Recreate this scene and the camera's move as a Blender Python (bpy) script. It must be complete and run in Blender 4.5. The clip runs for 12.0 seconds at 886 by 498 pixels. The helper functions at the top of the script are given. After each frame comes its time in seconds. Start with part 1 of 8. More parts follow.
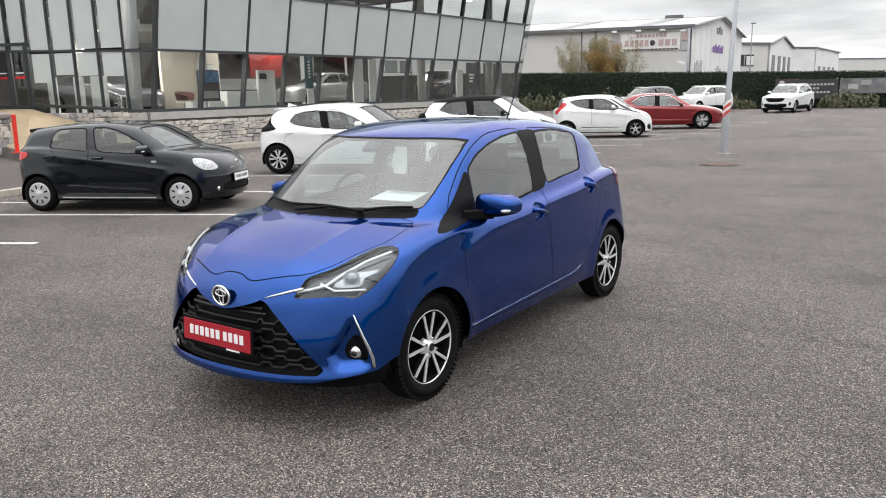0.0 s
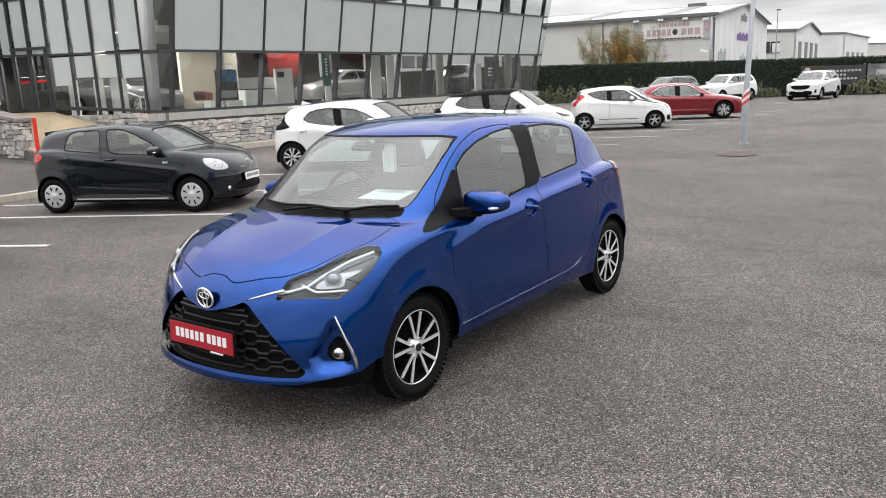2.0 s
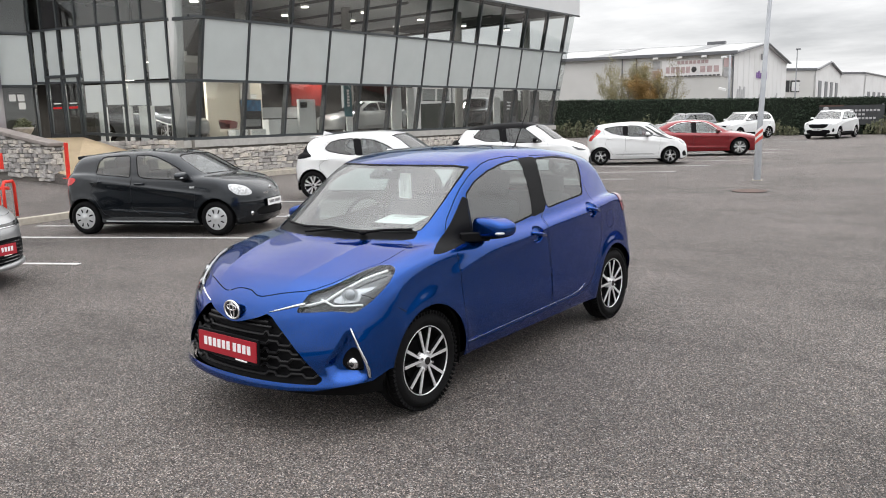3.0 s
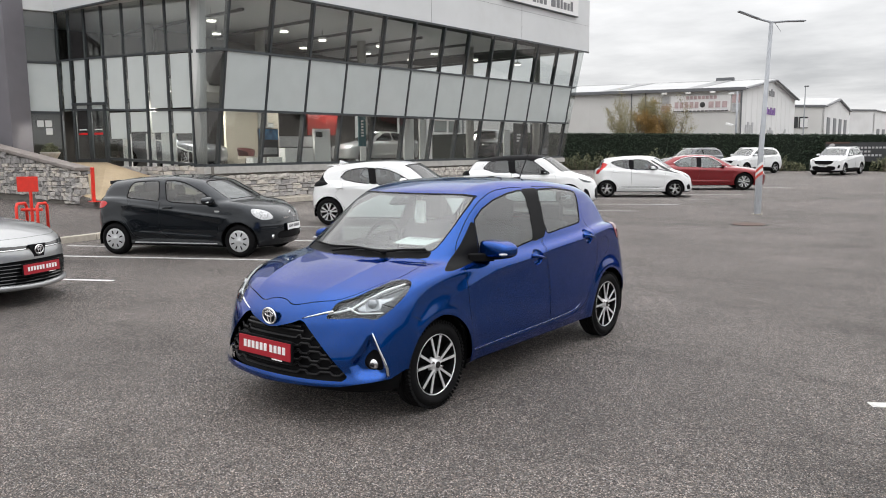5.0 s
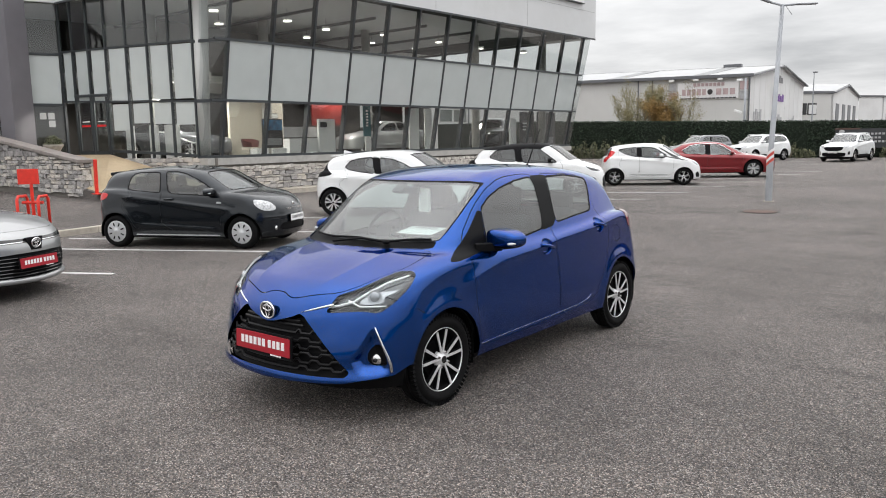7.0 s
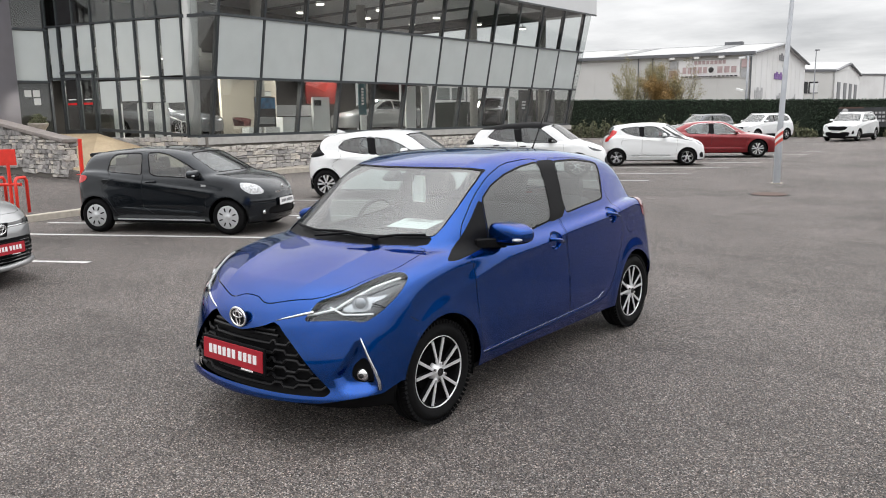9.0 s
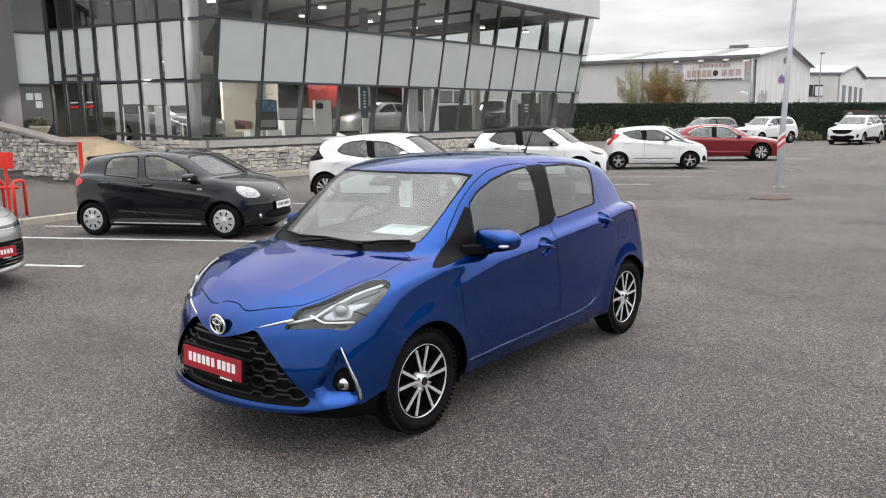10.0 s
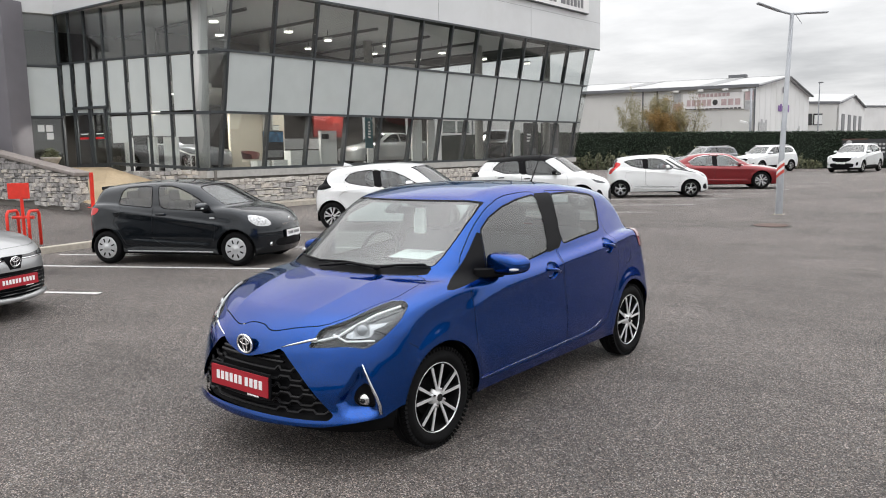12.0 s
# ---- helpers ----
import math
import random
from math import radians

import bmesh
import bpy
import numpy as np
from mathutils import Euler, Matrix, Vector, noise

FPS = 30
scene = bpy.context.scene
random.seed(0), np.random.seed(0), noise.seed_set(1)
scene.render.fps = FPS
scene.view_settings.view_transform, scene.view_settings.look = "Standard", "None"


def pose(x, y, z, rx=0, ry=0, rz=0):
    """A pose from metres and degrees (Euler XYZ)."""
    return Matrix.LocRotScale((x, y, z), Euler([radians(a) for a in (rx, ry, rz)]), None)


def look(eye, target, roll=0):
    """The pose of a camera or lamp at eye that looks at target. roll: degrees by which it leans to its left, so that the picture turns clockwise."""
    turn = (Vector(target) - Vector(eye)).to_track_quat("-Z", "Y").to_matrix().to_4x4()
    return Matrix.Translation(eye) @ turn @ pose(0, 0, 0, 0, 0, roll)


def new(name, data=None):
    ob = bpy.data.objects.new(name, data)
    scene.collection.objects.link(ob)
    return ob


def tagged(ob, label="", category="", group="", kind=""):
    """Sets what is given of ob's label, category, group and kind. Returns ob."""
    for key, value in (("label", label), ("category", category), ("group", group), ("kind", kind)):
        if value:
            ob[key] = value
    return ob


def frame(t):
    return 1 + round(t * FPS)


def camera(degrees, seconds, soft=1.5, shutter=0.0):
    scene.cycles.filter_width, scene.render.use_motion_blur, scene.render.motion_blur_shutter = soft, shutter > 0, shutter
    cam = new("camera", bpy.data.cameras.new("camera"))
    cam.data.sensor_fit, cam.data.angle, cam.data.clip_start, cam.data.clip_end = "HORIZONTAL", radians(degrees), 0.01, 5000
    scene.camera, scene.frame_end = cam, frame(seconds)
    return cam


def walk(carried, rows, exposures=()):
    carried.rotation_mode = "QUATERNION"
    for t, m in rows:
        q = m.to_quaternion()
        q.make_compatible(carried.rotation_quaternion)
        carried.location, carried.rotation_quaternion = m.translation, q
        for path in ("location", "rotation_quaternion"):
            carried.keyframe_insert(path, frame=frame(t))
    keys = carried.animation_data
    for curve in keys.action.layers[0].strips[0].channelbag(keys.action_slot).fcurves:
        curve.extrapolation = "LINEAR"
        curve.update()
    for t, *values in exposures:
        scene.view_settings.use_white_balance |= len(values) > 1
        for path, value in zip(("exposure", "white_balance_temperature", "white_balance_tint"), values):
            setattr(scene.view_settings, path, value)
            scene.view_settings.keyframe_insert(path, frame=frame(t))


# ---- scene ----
cam = camera(60.4, 12.0, 1.0)
PATH = [
    (0, (3.132, -3.266, 1.692), (2.018, -1.655, 1.285), -1.2),
    (0.5, (3.104, -3.189, 1.701), (1.984, -1.587, 1.278), -1.3),
    (1, (3.113, -3.152, 1.706), (1.975, -1.561, 1.288), -1.2),
    (1.5, (3.174, -3.131, 1.708), (2.029, -1.545, 1.292), -1.8),
    (2, (3.281, -3.101, 1.7), (2.115, -1.531, 1.281), -2.4),
    (2.5, (3.387, -3.192, 1.715), (2.206, -1.621, 1.342), -2.4),
    (3, (3.519, -3.347, 1.708), (2.31, -1.79, 1.371), -1.4),
    (4.8, (3.89, -3.802, 1.732), (2.659, -2.248, 1.47), -0.5),
    (5, (3.914, -3.875, 1.741), (2.681, -2.323, 1.481), -0.5),
    (5.5, (3.931, -3.933, 1.742), (2.703, -2.375, 1.493), -0.3),
    (6, (3.928, -3.964, 1.741), (2.694, -2.409, 1.498), -0.5),
    (6.5, (3.897, -3.906, 1.726), (2.675, -2.346, 1.459), -0.3),
    (7, (3.78, -3.695, 1.707), (2.535, -2.156, 1.422), -1.0),
    (7.5, (3.7, -3.528, 1.725), (2.453, -1.991, 1.435), -1.2),
    (7.7, (3.63, -3.465, 1.719), (2.386, -1.929, 1.417), -1.3),
    (9.5, (3.385, -3.135, 1.724), (2.15, -1.6, 1.382), -0.8),
    (10, (3.43, -3.069, 1.727), (2.185, -1.54, 1.395), -0.9),
    (10.5, (3.444, -3.048, 1.732), (2.178, -1.528, 1.437), -0.7),
    (11, (3.45, -3.031, 1.723), (2.178, -1.515, 1.435), -0.7),
    (11.5, (3.493, -3.172, 1.735), (2.228, -1.648, 1.458), -1.3),
    (12, (3.539, -3.312, 1.737), (2.283, -1.777, 1.48), -1.1),
]
walk(cam, [(t, look(eye, target, roll)) for t, eye, target, roll in PATH],
     [(0.0, 0.16), (3.2, 0.14), (5.0, 0.02), (7.5, 0.0), (9.4, 0.10), (12.0, 0.08)])

# ---------------------------------------------------------------- sky and light: an overcast day
world = bpy.data.worlds.new("overcast_sky")
scene.world = world
world.use_nodes = True
wn, wl = world.node_tree.nodes, world.node_tree.links
wn.clear()
w_out = wn.new("ShaderNodeOutputWorld")
w_bg = wn.new("ShaderNodeBackground")
w_bg.inputs["Strength"].default_value = 1.0
sky = wn.new("ShaderNodeTexSky")
sky.sky_type = "NISHITA"
sky.sun_disc = False
sky.sun_elevation, sky.sun_rotation = radians(34), radians(200)
sky.dust_density = 3.0
sky_dim = wn.new("ShaderNodeVectorMath"); sky_dim.operation = "SCALE"; sky_dim.inputs["Scale"].default_value = 0.10
wl.new(sky.outputs["Color"], sky_dim.inputs[0])
coord = wn.new("ShaderNodeTexCoord")
sep = wn.new("ShaderNodeSeparateXYZ")
wl.new(coord.outputs["Generated"], sep.inputs[0])
# clouds stretched out flat towards the horizon
up = wn.new("ShaderNodeMath"); up.operation = "MAXIMUM"; up.inputs[1].default_value = 0.0
wl.new(sep.outputs["Z"], up.inputs[0])
lift = wn.new("ShaderNodeMath"); lift.operation = "ADD"; lift.inputs[1].default_value = 0.10
wl.new(up.outputs[0], lift.inputs[0])
flat = wn.new("ShaderNodeVectorMath"); flat.operation = "DIVIDE"
comb = wn.new("ShaderNodeCombineXYZ")
for k in ("X", "Y", "Z"):
    wl.new(lift.outputs[0], comb.inputs[k])
wl.new(coord.outputs["Generated"], flat.inputs[0]); wl.new(comb.outputs[0], flat.inputs[1])
clouds = wn.new("ShaderNodeTexNoise")
clouds.inputs["Scale"].default_value, clouds.inputs["Detail"].default_value, clouds.inputs["Roughness"].default_value = 0.9, 7.0, 0.55
wl.new(flat.outputs[0], clouds.inputs["Vector"])
ramp = wn.new("ShaderNodeValToRGB")
ramp.color_ramp.elements[0].position, ramp.color_ramp.elements[0].color = 0.30, (0.55, 0.557, 0.57, 1)
ramp.color_ramp.elements[1].position, ramp.color_ramp.elements[1].color = 0.68, (0.96, 0.96, 0.965, 1)
wl.new(clouds.outputs["Fac"], ramp.inputs["Fac"])
# overcast skies are brighter overhead
height = wn.new("ShaderNodeMath"); height.operation = "POWER"; height.inputs[1].default_value = 1.6
wl.new(up.outputs[0], height.inputs[0])
zen = wn.new("ShaderNodeMath"); zen.operation = "MULTIPLY_ADD"; zen.inputs[1].default_value, zen.inputs[2].default_value = 2.5, 1.02
wl.new(height.outputs[0], zen.inputs[0])
cl = wn.new("ShaderNodeVectorMath"); cl.operation = "SCALE"
wl.new(ramp.outputs["Color"], cl.inputs[0]); wl.new(zen.outputs[0], cl.inputs["Scale"])
mix = wn.new("ShaderNodeMixRGB"); mix.inputs["Fac"].default_value = 0.94
wl.new(sky_dim.outputs[0], mix.inputs["Color1"]); wl.new(cl.outputs[0], mix.inputs["Color2"])
wl.new(mix.outputs[0], w_bg.inputs["Color"])
wl.new(w_bg.outputs[0], w_out.inputs["Surface"])

sun_data = bpy.data.lights.new("sun", "SUN")
sun_data.energy, sun_data.angle, sun_data.color = 0.9, radians(165), (1.0, 0.97, 0.93)
sun = new("sun", sun_data)
sun.matrix_world = pose(0, 0, 60, 50, 0, 200)
scene.view_settings.exposure = 0.0

# ---------------------------------------------------------------- materials
def nodes_of(m):
    m.use_nodes = True
    return m.node_tree.nodes, m.node_tree.links


def mat(name, color, rough=0.6, metal=0.0, spec=0.5, vary=0.0, scale=8.0, bump=0.0, bump_scale=120.0, coat=0.0, dirt=None, dirt_scale=1.2, dirt_amount=0.4):
    """A principled material with colour variation at two scales, a fine bump and, if dirt is given, stains of that colour."""
    m = bpy.data.materials.new(name)
    nt, lk = nodes_of(m)
    b = nt["Principled BSDF"]
    b.inputs["Roughness"].default_value, b.inputs["Metallic"].default_value = rough, metal
    b.inputs["Specular IOR Level"].default_value = spec
    b.inputs["Coat Weight"].default_value = coat
    b.inputs["Coat Roughness"].default_value = 0.03
    b.inputs["Base Color"].default_value = (*color, 1)
    if vary or dirt or bump:
        tc = nt.new("ShaderNodeTexCoord")
    col = None
    if vary:
        n1 = nt.new("ShaderNodeTexNoise"); n1.inputs["Scale"].default_value = scale; n1.inputs["Detail"].default_value = 6
        lk.new(tc.outputs["Object"], n1.inputs["Vector"])
        r = nt.new("ShaderNodeValToRGB")
        r.color_ramp.elements[0].position, r.color_ramp.elements[1].position = 0.3, 0.7
        r.color_ramp.elements[0].color = (*[c * (1 - vary) for c in color], 1)
        r.color_ramp.elements[1].color = (*[min(1, c * (1 + vary)) for c in color], 1)
        lk.new(n1.outputs["Fac"], r.inputs["Fac"])
        col = r.outputs["Color"]
    if dirt:
        n2 = nt.new("ShaderNodeTexNoise"); n2.inputs["Scale"].default_value = dirt_scale; n2.inputs["Detail"].default_value = 8; n2.inputs["Roughness"].default_value = 0.65
        lk.new(tc.outputs["Object"], n2.inputs["Vector"])
        r2 = nt.new("ShaderNodeMapRange"); r2.inputs["From Min"].default_value, r2.inputs["From Max"].default_value = 0.48, 0.75
        r2.inputs["To Max"].default_value = dirt_amount
        lk.new(n2.outputs["Fac"], r2.inputs["Value"])
        mx = nt.new("ShaderNodeMixRGB")
        lk.new(r2.outputs["Result"], mx.inputs["Fac"])
        if col: lk.new(col, mx.inputs["Color1"])
        else: mx.inputs["Color1"].default_value = (*color, 1)
        mx.inputs["Color2"].default_value = (*dirt, 1)
        col = mx.outputs["Color"]
    if col:
        lk.new(col, b.inputs["Base Color"])
    if bump:
        n3 = nt.new("ShaderNodeTexNoise"); n3.inputs["Scale"].default_value = bump_scale; n3.inputs["Detail"].default_value = 4
        lk.new(tc.outputs["Object"], n3.inputs["Vector"])
        bp = nt.new("ShaderNodeBump"); bp.inputs["Strength"].default_value = bump; bp.inputs["Distance"].default_value = 0.01
        lk.new(n3.outputs["Fac"], bp.inputs["Height"]); lk.new(bp.outputs["Normal"], b.inputs["Normal"])
    return m


def by_object(m, spread):
    """Make each object in this material a little lighter or darker than the next, and warmer or colder."""
    nt, lk = nodes_of(m)
    b = nt["Principled BSDF"]
    src = b.inputs["Base Color"].links[0].from_socket
    oi = nt.new("ShaderNodeObjectInfo")
    r = nt.new("ShaderNodeValToRGB")
    r.color_ramp.elements[0].color = (1 - spread, 1 - spread, 1 - spread * 0.95, 1)
    r.color_ramp.elements[1].color = (1 + spread * 0.75, 1 + spread * 0.62, 1 + spread * 0.45, 1)
    k = r.color_ramp.elements.new(0.55); k.color = (1, 1, 1.02, 1)
    lk.new(oi.outputs["Random"], r.inputs["Fac"])
    mx = nt.new("ShaderNodeMixRGB"); mx.blend_type = "MULTIPLY"; mx.inputs["Fac"].default_value = 1
    lk.new(src, mx.inputs["Color1"]); lk.new(r.outputs["Color"], mx.inputs["Color2"])
    lk.new(mx.outputs["Color"], b.inputs["Base Color"])


def pane(name, tint, rough=0.0, f0=0.06):
    """Thin glass: clear with a tint, and a mirror reflection that grows at grazing angles."""
    m = bpy.data.materials.new(name)
    nt, lk = nodes_of(m)
    nt.remove(nt["Principled BSDF"])
    tr = nt.new("ShaderNodeBsdfTransparent"); tr.inputs["Color"].default_value = (*tint, 1)
    gl = nt.new("ShaderNodeBsdfGlossy"); gl.inputs["Roughness"].default_value = rough
    lw = nt.new("ShaderNodeLayerWeight"); lw.inputs["Blend"].default_value = 0.5
    pw = nt.new("ShaderNodeMath"); pw.operation = "POWER"; pw.inputs[1].default_value = 4.0
    ma = nt.new("ShaderNodeMath"); ma.operation = "MULTIPLY_ADD"; ma.inputs[1].default_value, ma.inputs[2].default_value = 0.95 - f0, f0
    mx = nt.new("ShaderNodeMixShader")
    lk.new(lw.outputs["Facing"], pw.inputs[0]); lk.new(pw.outputs[0], ma.inputs[0])
    lk.new(ma.outputs[0], mx.inputs["Fac"]); lk.new(tr.outputs[0], mx.inputs[1]); lk.new(gl.outputs[0], mx.inputs[2])
    lk.new(mx.outputs[0], nt["Material Output"].inputs["Surface"])
    return m


def car_paint(name, color, flake=0.5, rough=0.35, edge=None, coat_ior=1.5, coat_rough=0.02):
    """Metallic paint under a clear coat, with fine flakes."""
    m = bpy.data.materials.new(name)
    nt, lk = nodes_of(m)
    b = nt["Principled BSDF"]
    tc = nt.new("ShaderNodeTexCoord")
    v = nt.new("ShaderNodeTexVoronoi"); v.inputs["Scale"].default_value = 900
    lk.new(tc.outputs["Object"], v.inputs["Vector"])
    r = nt.new("ShaderNodeMixRGB")
    r.inputs["Color1"].default_value = (*[c * 0.85 for c in color], 1)
    r.inputs["Color2"].default_value = (*[min(1, c * 1.2) for c in color], 1)
    lk.new(v.outputs["Distance"], r.inputs["Fac"]); lk.new(r.outputs[0], b.inputs["Base Color"])
    b.inputs["Metallic"].default_value, b.inputs["Roughness"].default_value = flake, rough
    b.inputs["Coat Weight"].default_value, b.inputs["Coat Roughness"].default_value = 1.0, coat_rough
    b.inputs["Coat IOR"].default_value = coat_ior
    if edge:
        b.inputs["Specular Tint"].default_value = (*edge, 1)
    return m


def glow(name, color, strength):
    m = bpy.data.materials.new(name)
    nt, lk = nodes_of(m)
    b = nt["Principled BSDF"]
    b.inputs["Base Color"].default_value = (*color, 1)
    b.inputs["Emission Color"].default_value = (*color, 1)
    b.inputs["Emission Strength"].default_value = strength
    return m


def asphalt_mat():
    m = bpy.data.materials.new("worn_asphalt")
    nt, lk = nodes_of(m)
    b = nt["Principled BSDF"]
    b.inputs["Roughness"].default_value = 0.72
    b.inputs["Specular IOR Level"].default_value = 0.36
    tc = nt.new("ShaderNodeTexCoord")
    # stones of the wearing course
    vo = nt.new("ShaderNodeTexVoronoi"); vo.inputs["Scale"].default_value = 155
    lk.new(tc.outputs["Object"], vo.inputs["Vector"])
    st = nt.new("ShaderNodeSeparateColor"); lk.new(vo.outputs["Color"], st.inputs[0])
    r1 = nt.new("ShaderNodeValToRGB")
    e = r1.color_ramp.elements
    e[0].position, e[0].color = 0.0, (0.012, 0.011, 0.0105, 1)
    e[1].position, e[1].color = 1.0, (0.50, 0.46, 0.43, 1)
    k = e.new(0.55); k.color = (0.112, 0.104, 0.099, 1)
    k = e.new(0.85); k.color = (0.20, 0.184, 0.174, 1)
    lk.new(st.outputs[0], r1.inputs["Fac"])
    # broad stains and lanes
    n1 = nt.new("ShaderNodeTexNoise"); n1.inputs["Scale"].default_value = 0.33; n1.inputs["Detail"].default_value = 9; n1.inputs["Roughness"].default_value = 0.62
    lk.new(tc.outputs["Object"], n1.inputs["Vector"])
    r2 = nt.new("ShaderNodeValToRGB")
    r2.color_ramp.elements[0].position, r2.color_ramp.elements[0].color = 0.36, (0.76, 0.75, 0.74, 1)
    r2.color_ramp.elements[1].position, r2.color_ramp.elements[1].color = 0.62, (1.13, 1.11, 1.09, 1)
    lk.new(n1.outputs["Fac"], r2.inputs["Fac"])
    n2 = nt.new("ShaderNodeTexNoise"); n2.inputs["Scale"].default_value = 9; n2.inputs["Detail"].default_value = 9; n2.inputs["Roughness"].default_value = 0.75
    lk.new(tc.outputs["Object"], n2.inputs["Vector"])
    r3 = nt.new("ShaderNodeMapRange"); r3.inputs["To Min"].default_value, r3.inputs["To Max"].default_value = 0.60, 1.58
    lk.new(n2.outputs["Fac"], r3.inputs["Value"])
    m1 = nt.new("ShaderNodeMixRGB"); m1.blend_type = "MULTIPLY"; m1.inputs["Fac"].default_value = 1
    lk.new(r1.outputs[0], m1.inputs["Color1"]); lk.new(r2.outputs[0], m1.inputs["Color2"])
    m2 = nt.new("ShaderNodeVectorMath"); m2.operation = "SCALE"
    lk.new(m1.outputs[0], m2.inputs[0]); lk.new(r3.outputs["Result"], m2.inputs["Scale"])
    # drawn-out dark patches worn by turning tyres
    mp = nt.new("ShaderNodeMapping"); mp.inputs["Rotation"].default_value = (0, 0, radians(-35)); mp.inputs["Scale"].default_value = (0.45, 1.25, 1.0)
    lk.new(tc.outputs["Object"], mp.inputs["Vector"])
    n3 = nt.new("ShaderNodeTexNoise"); n3.inputs["Scale"].default_value = 0.9; n3.inputs["Detail"].default_value = 7; n3.inputs["Roughness"].default_value = 0.68
    lk.new(mp.outputs[0], n3.inputs["Vector"])
    r4 = nt.new("ShaderNodeMapRange"); r4.inputs["From Min"].default_value, r4.inputs["From Max"].default_value = 0.53, 0.72
    r4.inputs["To Min"].default_value, r4.inputs["To Max"].default_value = 1.0, 0.62
    lk.new(n3.outputs["Fac"], r4.inputs["Value"])
    m3 = nt.new("ShaderNodeVectorMath"); m3.operation = "SCALE"
    lk.new(m2.outputs[0], m3.inputs[0]); lk.new(r4.outputs["Result"], m3.inputs["Scale"])
    # single stones lean to red or blue
    tint = nt.new("ShaderNodeMixRGB"); tint.inputs["Color1"].default_value, tint.inputs["Color2"].default_value = (1.10, 0.98, 0.91, 1), (0.93, 1.0, 1.07, 1)
    lk.new(st.outputs[1], tint.inputs["Fac"])
    m4 = nt.new("ShaderNodeMixRGB"); m4.blend_type = "MULTIPLY"; m4.inputs["Fac"].default_value = 1
    lk.new(m3.outputs[0], m4.inputs["Color1"]); lk.new(tint.outputs[0], m4.inputs["Color2"])
    lk.new(m4.outputs[0], b.inputs["Base Color"])
    bp = nt.new("ShaderNodeBump"); bp.inputs["Strength"].default_value = 1.0; bp.inputs["Distance"].default_value = 0.010
    lk.new(vo.outputs["Distance"], bp.inputs["Height"]); lk.new(bp.outputs[0], b.inputs["Normal"])
    return m


ASPHALT = asphalt_mat()
LINE = mat("worn_line_paint", (0.62, 0.62, 0.60), 0.7, vary=0.12, scale=30, dirt=(0.16, 0.15, 0.145), dirt_scale=22, dirt_amount=0.8, bump=0.3)
KERB = mat("kerb_concrete", (0.46, 0.42, 0.36), 0.85, vary=0.15, scale=9, dirt=(0.2, 0.18, 0.15), bump=0.4)
RAMP = mat("buff_paving", (0.40, 0.31, 0.20), 0.85, vary=0.14, scale=18, dirt=(0.26, 0.2, 0.14), dirt_scale=2.0, bump=0.5)
STONE = mat("limestone", (0.50, 0.48, 0.455), 0.85, vary=0.3, scale=7, dirt=(0.17, 0.15, 0.13), dirt_scale=5, bump=0.8, bump_scale=40)
by_object(STONE, 0.45)
MORTAR = mat("mortar", (0.17, 0.158, 0.142), 0.9, vary=0.15, scale=25, bump=0.5)
COPING = mat("coping_stone", (0.27, 0.24, 0.225), 0.8, vary=0.14, scale=6, dirt=(0.16, 0.14, 0.12), bump=0.4)
SILLCAP = mat("sill_concrete", (0.42, 0.41, 0.39), 0.75, vary=0.1, scale=6, dirt=(0.25, 0.24, 0.22), bump=0.2)
ALU_DARK = mat("dark_grey_aluminium", (0.042, 0.048, 0.053), 0.42, 0.2, vary=0.1, scale=3)
ALU_MID = mat("grey_aluminium", (0.10, 0.10, 0.105), 0.4, 0.3, vary=0.08, scale=3)
FROST = mat("frosted_spandrel_glass", (0.52, 0.56, 0.555), 0.22, vary=0.035, scale=1.5, spec=0.5, coat=0.5)
FASCIA = mat("white_fascia_panel", (0.62, 0.63, 0.64), 0.45, vary=0.03, scale=0.8, dirt=(0.5, 0.5, 0.49), dirt_scale=0.6)
PILLAR_GREY = mat("purple_grey_cladding", (0.19, 0.18, 0.20), 0.45, 0.1, vary=0.05, scale=2)
WALL_IN = mat("showroom_plaster", (0.42, 0.41, 0.39), 0.8, vary=0.04, scale=1.0)
# showroom plaster darkened: the dim interior's shade is put into its colour
DIM_PLASTER = mat("dimmed_plaster", (0.05, 0.046, 0.042), 0.85, vary=0.06, scale=0.8)
WALL_WARM = mat("showroom_cream_wall", (0.62, 0.56, 0.47), 0.8, vary=0.03, scale=1.0)
# the unlit upper ceiling's shade is put into this near-black colour
SHADED_CEILING = mat("shaded_ceiling", (0.012, 0.013, 0.014), 0.8, vary=0.1)
FLOOR_IN = mat("showroom_floor", (0.26, 0.255, 0.25), 0.25, vary=0.08, scale=2)
CLEAR = pane("facade_glass", (0.85, 0.87, 0.865), f0=0.085)
WHITE_PAINT = mat("white_gloss", (0.78, 0.78, 0.77), 0.3, vary=0.02)
RED_PAINT = mat("red_powder_coat", (0.72, 0.035, 0.02), 0.4, vary=0.08, scale=12)
COLUMN_WHITE = mat("column_render", (0.60, 0.60, 0.59), 0.7, vary=0.05, scale=2)
COUNTER_GREY = mat("grey_counter_board", (0.36, 0.36, 0.37), 0.6, vary=0.05, scale=3)
CHAIR_RED = mat("dark_red_leather", (0.11, 0.016, 0.012), 0.45, vary=0.1, scale=10)
RED_PANEL = mat("red_panel", (0.11, 0.009, 0.007), 0.35, vary=0.03)
POLE = mat("galvanised_pole", (0.36, 0.375, 0.40), 0.5, 0.3, vary=0.08, scale=5, dirt=(0.25, 0.26, 0.27))
